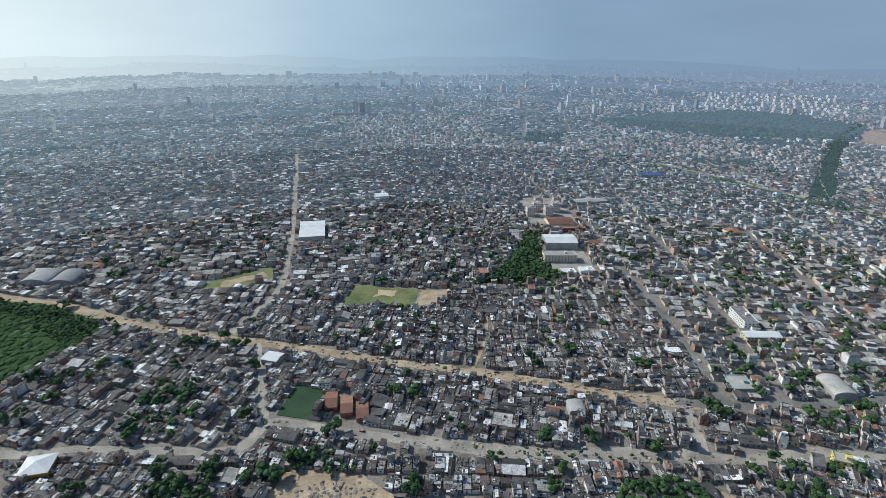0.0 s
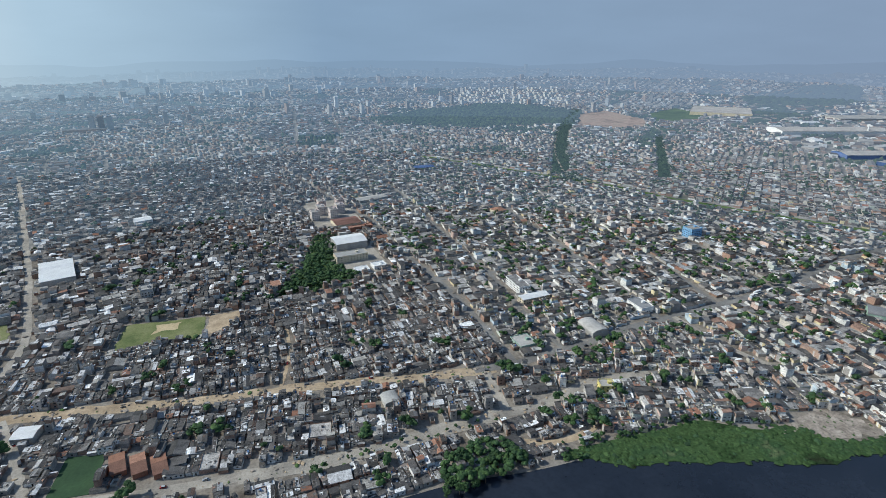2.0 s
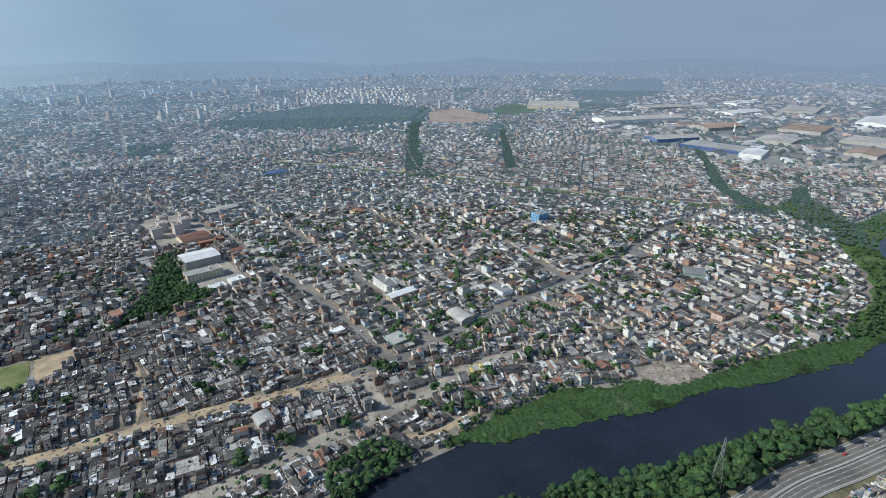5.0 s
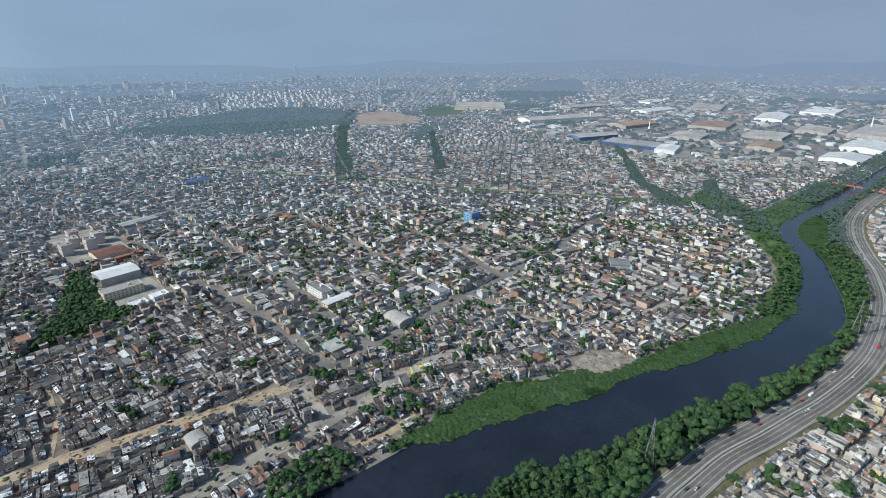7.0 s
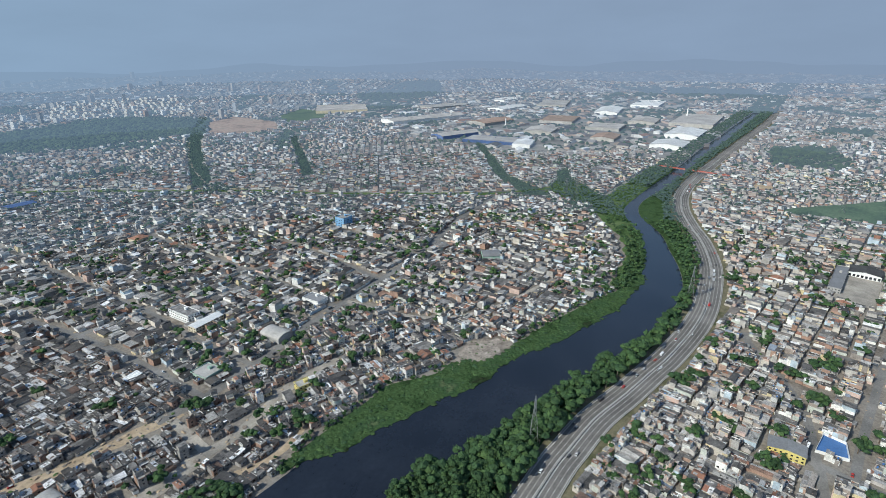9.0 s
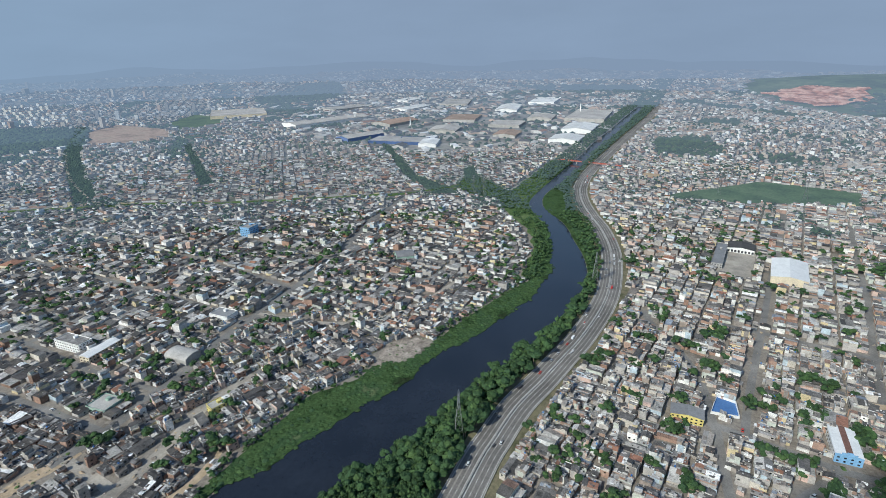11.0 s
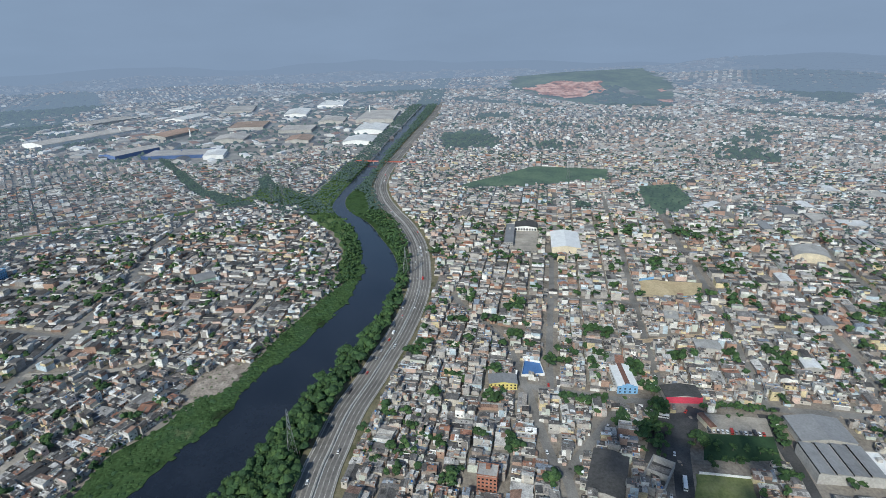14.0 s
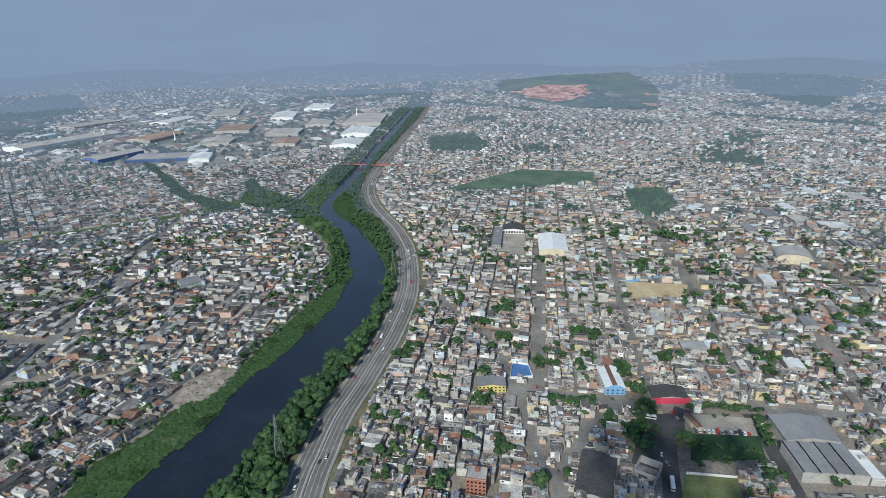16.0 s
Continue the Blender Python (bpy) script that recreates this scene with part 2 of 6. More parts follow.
water = surface("dark_river_water", ((0.014, 0.018, 0.027), (0.02, 0.024, 0.033)), 0.16, 0.25, 0.02, 0.2, 0.03, vary=False, spec=0.5)

# ---------------------------------------------------------------- geometry helpers
from mathutils.geometry import tessellate_polygon

rng = np.random.default_rng(7)
dice = random.Random(7)


def spline(points, step=6.0):
    """Points along a smooth curve through the given ones, about step metres apart."""
    p = np.array(points, float)
    p = np.vstack([2 * p[0] - p[1], p, 2 * p[-1] - p[-2]])
    out = []
    for a, b, c, d in zip(p[:-3], p[1:-2], p[2:-1], p[3:]):
        k = max(2, int(np.linalg.norm(c - b) / step))
        for t in np.linspace(0, 1, k, endpoint=False):
            out.append(0.5 * (2 * b + (c - a) * t + (2 * a - 5 * b + 4 * c - d) * t * t + (3 * b - a - 3 * c + d) * t**3))
    out.append(p[-2])
    return np.array(out)


def normals(line):
    """The unit vectors to the left of a line."""
    d = np.gradient(line, axis=0)
    d /= np.linalg.norm(d, axis=1)[:, None]
    return np.stack([-d[:, 1], d[:, 0]], 1)


def even(line, count):
    """The same line with evenly spread points."""
    s = np.concatenate([[0], np.cumsum(np.linalg.norm(np.diff(line, axis=0), axis=1))])
    u = np.linspace(0, s[-1], count)
    return np.stack([np.interp(u, s, line[:, i]) for i in (0, 1)], 1)


class Pile:
    """Collects simple solids and turns them into one mesh; each solid is an island of its own."""

    def __init__(self):
        self.box, self.prism, self.drum, self.raw = [], [], [], []

    def add_box(self, x, y, z, w, d, h, ang=0.0, mat=0, sx=0.0, sy=0.0):
        """A box on z, turned by ang; sx, sy: rise along its own axes."""
        self.box.append((x, y, z, w, d, h, ang, sx, sy, mat, 0.0, 0.0, 0.0, 0.0))

    def add_prism(self, x, y, z, w, d, rise, ang=0.0, mat=0):
        """A gable with its ridge along its own x."""
        self.prism.append((x, y, z, w, d, rise, ang, mat, 0.0, 0.0, 0.0, 0.0))

    def add_drum(self, x, y, z, r, h, top=0.9, mat=0):
        self.drum.append((x, y, z, r, h, top, mat, 0.0, 0.0, 0.0, 0.0))

    def merge(self, other, m):
        """Lays another pile's solids into this one: m is x, y, z, angle."""
        self.box += [b[:10] + m for b in other.box]
        self.prism += [b[:8] + m for b in other.prism]
        self.drum += [b[:7] + m for b in other.drum]

    @staticmethod
    def placed(rows, size):
        """The solids as an array, moved and turned to their places."""
        b = np.array(rows, float)
        m, b = b[:, size:], b[:, :size]
        c, s = np.cos(m[:, 3]), np.sin(m[:, 3])
        x, y = b[:, 0].copy(), b[:, 1].copy()
        b[:, 0], b[:, 1], b[:, 2] = m[:, 0] + c * x - s * y, m[:, 1] + s * x + c * y, b[:, 2] + m[:, 2]
        if size > 7:
            b[:, 6] += m[:, 3]
        return b

    def mesh(self, name, mats, closed=True):
        verts, quads, tris, qm, tm, base = [], [], [], [], [], 0
        if self.box:
            b = self.placed(self.box, 10)
            sx, sy = np.array([-1, 1, 1, -1, -1, 1, 1, -1]) / 2, np.array([-1, -1, 1, 1, -1, -1, 1, 1]) / 2
            lx, ly = b[:, 3:4] * sx, b[:, 4:5] * sy
            lz = b[:, 2:3] + b[:, 5:6] * (np.arange(8) > 3) + lx * b[:, 7:8] + ly * b[:, 8:9]
            c, s = np.cos(b[:, 6:7]), np.sin(b[:, 6:7])
            verts.append(np.stack([b[:, 0:1] + c * lx - s * ly, b[:, 1:2] + s * lx + c * ly, lz], -1).reshape(-1, 3))
            f = np.array([(4, 5, 6, 7), (0, 1, 5, 4), (1, 2, 6, 5), (2, 3, 7, 6), (3, 0, 4, 7), (0, 3, 2, 1)])[:6 if closed else 5]
            quads.append((base + np.arange(len(b))[:, None, None] * 8 + f).reshape(-1, 4))
            qm.append(np.repeat(b[:, 9].astype(int), len(f)))
            base += 8 * len(b)
        if self.prism:
            b = self.placed(self.prism, 8)
            sx, sy = np.array([-1, 1, 1, -1, -1, 1]) / 2, np.array([-1, -1, 1, 1, 0, 0]) / 2
            lx, ly = b[:, 3:4] * sx, b[:, 4:5] * sy
            lz = b[:, 2:3] + b[:, 5:6] * (np.arange(6) > 3)
            c, s = np.cos(b[:, 6:7]), np.sin(b[:, 6:7])
            verts.append(np.stack([b[:, 0:1] + c * lx - s * ly, b[:, 1:2] + s * lx + c * ly, lz], -1).reshape(-1, 3))
            k = base + np.arange(len(b))[:, None, None] * 6
            quads.append((k + np.array([(0, 1, 5, 4), (2, 3, 4, 5)])).reshape(-1, 4))
            qm.append(np.repeat(b[:, 7].astype(int), 2))
            tris.append((k + np.array([(1, 2, 5), (3, 0, 4)])).reshape(-1, 3))
            tm.append(np.repeat(b[:, 7].astype(int), 2))
            base += 6 * len(b)
        if self.drum:
            b = self.placed(self.drum, 7)
            a = np.arange(8) * math.pi / 4
            lo = np.stack([b[:, 0:1] + b[:, 3:4] * np.cos(a), b[:, 1:2] + b[:, 3:4] * np.sin(a), np.repeat(b[:, 2:3], 8, 1)], -1)
            hi = np.stack([b[:, 0:1] + (b[:, 3] * b[:, 5])[:, None] * np.cos(a), b[:, 1:2] + (b[:, 3] * b[:, 5])[:, None] * np.sin(a), np.repeat(b[:, 2:3] + b[:, 4:5], 8, 1)], -1)
            verts.append(np.concatenate([lo, hi], 1).reshape(-1, 3))
            f = [(i, (i + 1) % 8, 8 + (i + 1) % 8, 8 + i) for i in range(8)] + [(8, 9, 10, 11), (8, 11, 12, 15), (12, 13, 14, 15)]
            quads.append((base + np.arange(len(b))[:, None, None] * 16 + np.array(f)).reshape(-1, 4))
            qm.append(np.repeat(b[:, 6].astype(int), 11))
            base += 16 * len(b)
        for v, t, mat in self.raw:
            verts.append(v)
            tris.append(t + base)
            tm.append(np.full(len(t), mat))
            base += len(v)
        return raw_mesh(name, np.concatenate(verts), quads, tris, qm, tm, mats)


def solid(name, pile, mats, parent=None, label=""):
    """One mesh object from a pile, under its parent."""
    ob = new(name, pile.mesh(name, mats))
    ob.parent = parent
    return tagged(ob, label)


def raw_mesh(name, verts, quads, tris, qm, tm, mats):
    """A mesh from arrays of corners, quads and triangles, with a material number for each face."""
    q = np.concatenate(quads) if quads else np.zeros((0, 4), int)
    t = np.concatenate(tris) if tris else np.zeros((0, 3), int)
    me = bpy.data.meshes.new(name)
    me.vertices.add(len(verts))
    me.vertices.foreach_set("co", np.asarray(verts, np.float32).ravel())
    me.loops.add(q.size + t.size)
    me.loops.foreach_set("vertex_index", np.concatenate([q.ravel(), t.ravel()]).astype(np.int32))
    me.polygons.add(len(q) + len(t))
    starts = np.concatenate([np.arange(len(q)) * 4, q.size + np.arange(len(t)) * 3]).astype(np.int32)
    me.polygons.foreach_set("loop_start", starts)
    me.polygons.foreach_set("loop_total", np.concatenate([np.full(len(q), 4), np.full(len(t), 3)]).astype(np.int32))
    for m in mats:
        me.materials.append(m)
    me.polygons.foreach_set("material_index", np.concatenate([*qm, *tm]).astype(np.int32))
    me.update(calc_edges=True)
    me.shade_flat()
    me.validate()
    return me


def strip(name, a, b, z, mat, skirt=0.0):
    """A sheet between two lines of equal count, with turned-down edges."""
    k = len(a)
    za = np.full((k, 1), z) if np.isscalar(z) else np.asarray(z)[:, None]
    rows = [np.hstack([a, za]), np.hstack([b, za])]
    if skirt:
        rows = [np.hstack([a, za - skirt]), *rows, np.hstack([b, za - skirt])]
    v = np.concatenate(rows)
    q = [np.stack([r * k + np.arange(k - 1), (r + 1) * k + np.arange(k - 1), (r + 1) * k + np.arange(1, k), r * k + np.arange(1, k)], 1) for r in range(len(rows) - 1)]
    q = np.concatenate(q)
    area = np.cross(v[q[:, 2]] - v[q[:, 0]], v[q[:, 3]] - v[q[:, 1]])[:, 2].sum()
    return raw_mesh(name, v, [q if area > 0 else q[:, ::-1]], [], [np.zeros(len(q))], [], [mat])


def wobble(line, size, scale, seed):
    """A line pushed sideways by smooth noise."""
    n = normals(line)
    w = np.array([noise.noise(Vector((p[0] / scale, p[1] / scale, seed))) for p in line])
    return line + n * (w * size)[:, None]


def patch(name, corners, z, mat, rough_edge=0.0, step=4.0, skirt=0.3):
    """A flat area with the given corners, its outline a little uneven."""
    c = np.array(corners, float)
    c = np.vstack([c, c[:1]])
    ring = np.vstack([even(c[i:i + 2], max(2, int(np.linalg.norm(c[i + 1] - c[i]) / step) + 1))[:-1] for i in range(len(c) - 1)])
    if rough_edge:
        ring = ring + np.array([[noise.noise(Vector((p[0] / 9, p[1] / 9, 3.0 + k))) * rough_edge for k in (0, 5)] for p in ring])
    k = len(ring)
    v = np.vstack([np.hstack([ring, np.full((k, 1), z)]), np.hstack([ring, np.full((k, 1), z - skirt)])])
    t = np.array(tessellate_polygon([[Vector((*p, 0)) for p in ring]]))
    a, c, d = ring[t[:, 0]], ring[t[:, 1]], ring[t[:, 2]]
    turn = np.cross(c - a, d - a)
    t = np.where(turn[:, None] < 0, t[:, ::-1], t)
    i = np.arange(k)
    j = (i + 1) % k
    q = np.stack([i, i + k, j + k, j], 1)
    return raw_mesh(name, v, [q], [t], [np.zeros(k)], [np.zeros(len(t))], [mat])


# ---------------------------------------------------------------- plan: what is taken by roads, water and open sites
CELL, X0, Y0, NX, NY = 2.0, -1700.0, -1000.0, 2000, 1700
taken = np.zeros((NX, NY), bool)
gx, gy = np.meshgrid(X0 + CELL * (np.arange(NX) + 0.5), Y0 + CELL * (np.arange(NY) + 0.5), indexing="ij")


def take_line(line, half):
    r = int(math.ceil(half / CELL))
    k = np.arange(-r, r + 1)
    disc = (k[:, None] ** 2 + k[None, :] ** 2) * CELL**2 <= half**2
    for x, y in line:
        i, j = int((x - X0) / CELL), int((y - Y0) / CELL)
        if r < i < NX - r - 1 and r < j < NY - r - 1:
            taken[i - r:i + r + 1, j - r:j + r + 1] |= disc


def inside(poly, x, y):
    """Whether the points lie in the polygon."""
    hit = np.zeros(np.shape(x), bool)
    for (ax, ay), (bx, by) in zip(poly, [*poly[1:], poly[0]]):
        hit ^= ((ay > y) != (by > y)) & (x < (bx - ax) * (y - ay) / (by - ay + 1e-9) + ax)
    return hit


def take_area(poly):
    p = np.array(poly)
    i0, j0 = ((p.min(0) - (X0, Y0)) / CELL).astype(int).clip(0)
    i1, j1 = ((p.max(0) - (X0, Y0)) / CELL).astype(int) + 2
    taken[i0:i1, j0:j1] |= inside(list(map(tuple, poly)), gx[i0:i1, j0:j1], gy[i0:i1, j0:j1])


def is_taken(x, y):
    i, j = int((x - X0) / CELL), int((y - Y0) / CELL)
    return 0 <= i < NX and 0 <= j < NY and bool(taken[i, j])


# ---------------------------------------------------------------- ground
def rise(x, y):
    """The height of the land: flat plain, far land raised as low hills to fill the camera's view up to the horizon."""
    r = np.hypot(x, y)
    far = np.clip((r - 2700) / 2100, 0, 1)
    n = np.array([noise.noise(Vector((a / 900, b / 900, 0.3))) + 0.5 * noise.noise(Vector((a / 350, b / 350, 2.3))) for a, b in zip(np.ravel(x), np.ravel(y))]).reshape(np.shape(x))
    hill = 46 * np.exp(-(((x - 3420) / 430) ** 2 + ((y + 1020) / 430) ** 2))
    wood = 95 * np.exp(-(((x - 3500) / 500) ** 2 + ((y + 2500) / 700) ** 2))
    return far**1.3 * (120 + 55 * n) + hill + wood


# inner radius of each belt, share of haze painted there as emission
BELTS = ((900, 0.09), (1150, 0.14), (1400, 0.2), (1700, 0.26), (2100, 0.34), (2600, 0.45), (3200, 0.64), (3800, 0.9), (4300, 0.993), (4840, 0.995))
az = np.linspace(0, 2 * math.pi, 241)


def land(name, radii, mat):
    rr = np.array(radii, float)
    x, y = rr[:, None] * np.cos(az), rr[:, None] * np.sin(az)
    v = np.stack([x, y, rise(x, y)], -1).reshape(-1, 3)
    i, j = np.meshgrid(np.arange(len(rr) - 1), np.arange(len(az) - 1), indexing="ij")
    k = (i * len(az) + j).ravel()
    q = np.stack([k, k + len(az), k + len(az) + 1, k + 1], 1)
    return raw_mesh(name, v, [q], [], [np.zeros(len(q))], [], [mat])


ground = tagged(new("ground", land("ground", (0.01, 60, 200, 400, 600, 750, 900), M["soil"])), "grey-brown trodden ground of the city plain", "ground", kind="structure")
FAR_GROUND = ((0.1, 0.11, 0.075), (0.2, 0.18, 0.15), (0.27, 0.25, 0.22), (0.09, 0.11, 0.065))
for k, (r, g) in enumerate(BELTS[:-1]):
    # far land glows by the belt's share of painted haze
    m = surface("haze_glow_ground", FAR_GROUND, 0.95, 0.03, 0.008, 0.35, 0, vary=False, glow=g)
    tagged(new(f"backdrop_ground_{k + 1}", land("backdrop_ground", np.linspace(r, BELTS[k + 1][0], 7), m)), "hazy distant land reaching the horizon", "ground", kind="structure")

# hazy sky low over the horizon: a plain backdrop all round, brighter towards the sun
haze_air = bpy.data.materials.new("hazy_sky")
haze_air.use_nodes = True
hn_, hl = haze_air.node_tree.nodes, haze_air.node_tree.links.new
hn_.remove(hn_["Principled BSDF"])
glow_n = hn_.new("ShaderNodeEmission")
spot_s, tone_s = haze_tone(haze_air.node_tree, 1.0)
wisp, soft_n, flat_n = hn_.new("ShaderNodeTexNoise"), hn_.new("ShaderNodeMapRange"), hn_.new("ShaderNodeVectorMath")
flat_n.operation, flat_n.inputs[1].default_value = "MULTIPLY", (0.0011, 0.0011, 0.0045)
wisp.inputs["Scale"].default_value, wisp.inputs["Detail"].default_value = 1.0, 8
soft_n.inputs[1].default_value, soft_n.inputs[2].default_value = 0.3, 0.75
soft_n.inputs[3].default_value, soft_n.inputs[4].default_value = 0.975, 1.05
tint_n = hn_.new("ShaderNodeVectorMath")
tint_n.operation = "MULTIPLY"
hl(spot_s, flat_n.inputs[0])
hl(flat_n.outputs[0], wisp.inputs["Vector"])
hl(wisp.outputs["Fac"], soft_n.inputs[0])
hl(tone_s, tint_n.inputs[0])
hl(soft_n.outputs[0], tint_n.inputs[1])
hl(tint_n.outputs[0], glow_n.inputs[0])
hl(glow_n.outputs[0], hn_["Material Output"].inputs[0])
circle = np.stack([4840 * np.cos(az), 4840 * np.sin(az)], 1)
k = len(az)
v = np.concatenate([np.hstack([circle, np.full((k, 1), z)]) for z in (-20.0, 300.0, 700.0, 1150.0)])
q = np.concatenate([np.stack([r * k + np.arange(k - 1), r * k + np.arange(1, k), (r + 1) * k + np.arange(1, k), (r + 1) * k + np.arange(k - 1)], 1)[:, ::-1] for r in range(3)])
tagged(new("backdrop_sky", raw_mesh("backdrop_sky", v, [q], [], [np.zeros(len(q))], [], [haze_air])), "pale blue hazy sky low over the horizon", "sky", kind="structure")

# ---------------------------------------------------------------- river and banks
WATER_LEFT = spline(((-61, 264), (42, 252), (116, 247), (170, 236), (227, 228), (284, 214), (320, 201), (352, 180), (400, 162), (436, 143), (494, 122), (560, 98), (668, 89), (734, 95), (813, 114), (892, 150), (940, 163), (1001, 162), (1111, 151), (1245, 136), (1413, 117), (1631, 98), (1920, 63), (2327, 19), (2940, -53), (3507, -112)), 5)
WATER_RIGHT = spline(((-61, 206), (62, 196), (155, 177), (222, 156), (270, 137), (320, 119), (372, 101), (413, 84), (478, 58), (535, 46), (589, 36), (644, 35), (702, 46), (762, 65), (826, 85), (885, 116), (930, 137), (1001, 144), (1108, 127), (1241, 107), (1410, 94), (1626, 67), (1914, 34), (2321, -9), (2935, -74), (3504, -135)), 5)
RN = 700
wl, wr = even(WATER_LEFT, RN), even(WATER_RIGHT, RN)
tagged(new("river", strip("river", wl, wr, 0.12, water)), "wide calm river with nearly black water", "river", kind="structure")
for k in range(RN):
    take_line(np.linspace(wl[k], wr[k], 30), 3.0)
MAT_OUT = even(spline(((204, 240), (231, 239), (255, 236), (293, 231), (314, 229), (336, 211), (351, 201), (371, 197), (390, 170), (428, 159), (482, 145), (560, 116), (614, 95), (675, 101), (735, 107), (828, 126)), 4), 220)
MAT_IN = even(spline(((198, 234), (214, 229), (233, 213), (256, 206), (288, 195), (318, 182), (345, 168), (370, 160), (398, 151), (426, 136), (463, 119), (525, 97), (576, 85), (640, 78), (668, 87), (734, 93), (828, 119)), 4), 220)
MAT_IN = wobble(wobble(MAT_IN, 6, 26, 1.7), 2, 9, 5.2)
tagged(new("water_weed", strip("water_weed", MAT_OUT, MAT_IN, 0.45, M["mat"], 0.4)), "bright green mat of floating weed along the river bank", "water weed", kind="structure")
for a, b in zip(MAT_OUT, MAT_IN):
    take_line(np.linspace(a, b, 16), 2.5)

# ---------------------------------------------------------------- highway
HIGHWAY = spline(((62, 73), (153, 80), (215, 81), (284, 76), (310, 72), (353, 64), (396, 50), (437, 38), (478, 26), (552, 11), (621, 6), (723, 10), (820, 29), (893, 52), (985, 75), (1090, 86), (1236, 79), (1403, 57), (1618, 29), (1905, -11), (2307, -66), (2918, -130), (3461, -190), (4376, -300)), 6)
hn = normals(HIGHWAY)


def lane(offset):
    return HIGHWAY + hn * offset


tagged(new("highway", strip("highway", lane(13.4), lane(-13.4), 0.5, M["highway"], 0.5)), "wide grey asphalt highway with two carriageways", "highway", kind="structure")
take_line(HIGHWAY[::1], 17.5)
near_road = HIGHWAY[:, 0] < 1500
for name, off, w, h in (("median_barrier", 0.0, 0.6, 0.9), ("edge_kerb", 13.3, 0.5, 0.45), ("edge_kerb", -13.3, 0.5, 0.45), ("median_kerb", 0.95, 0.3, 0.2), ("median_kerb", -0.95, 0.3, 0.2)):
    tagged(new(name, strip(name, lane(off + w / 2)[near_road], lane(off - w / 2)[near_road], 0.5 + h, M["concrete"], h)), "pale concrete edge running along the highway", "kerb", kind="structure")
for off in (2.9, 6.4, 9.9, -2.9, -6.4, -9.9):
    tagged(new("wheel_track", strip("wheel_track", wobble(lane(off + 1.2), 0.3, 30, off), wobble(lane(off - 1.2), 0.3, 30, off + 40), 0.504, M["worn"])), "darkened lane surface worn by traffic", "lane", kind="structure")
marks = Pile()
for off in (4.6, 8.2, -4.6, -8.2):
    line = lane(off)
    s = np.concatenate([[0], np.cumsum(np.linalg.norm(np.diff(line, axis=0), axis=1))])
    for u in np.arange(0, 1150, 12.0):
        p = [np.interp(u, s, line[:, i]) for i in (0, 1)]
        q = [np.interp(u + 4, s, line[:, i]) for i in (0, 1)]
        marks.add_box((p[0] + q[0]) / 2, (p[1] + q[1]) / 2, 0.508, 4.0, 0.22, 0.012, math.atan2(q[1] - p[1], q[0] - p[0]))
tagged(new("lane_marking", marks.mesh("lane_marking", [M["paint"]])), "white dashed lane lines on the asphalt", "lane marking", kind="stuff")
for off in (11.9, 1.4, -1.4, -11.9):
    tagged(new("edge_line", strip("edge_line", lane(off + 0.15)[near_road], lane(off - 0.15)[near_road], 0.512, M["paint"])), "solid white edge line on the asphalt", "lane marking", kind="structure")
tagged(new("verge", strip("verge", lane(-13.5), wobble(lane(-20.5), 3, 25, 4.0), 0.3, M["verge"], 0.3)), "strip of rough grass beside the highway", "grass", kind="structure")
tagged(new("verge", strip("verge", wobble(lane(19.5), 3, 25, 6.0), lane(13.5), 0.25, M["verge"], 0.25)), "strip of rough grass between highway and trees", "grass", kind="structure")

BANK_X = np.linspace(150, 2650, 320)
BANK_ROAD = np.stack([BANK_X, np.interp(BANK_X, HIGHWAY[:, 0], HIGHWAY[:, 1]) + 14.5], 1)
BANK_WATER = np.stack([BANK_X, np.interp(BANK_X, WATER_RIGHT[:, 0], WATER_RIGHT[:, 1]) - 0.5], 1)
tagged(new("river_bank", strip("river_bank", BANK_WATER, BANK_ROAD, 0.18, M["undergrowth"], 0.2)), "overgrown bank between river and highway", "river bank", kind="structure")

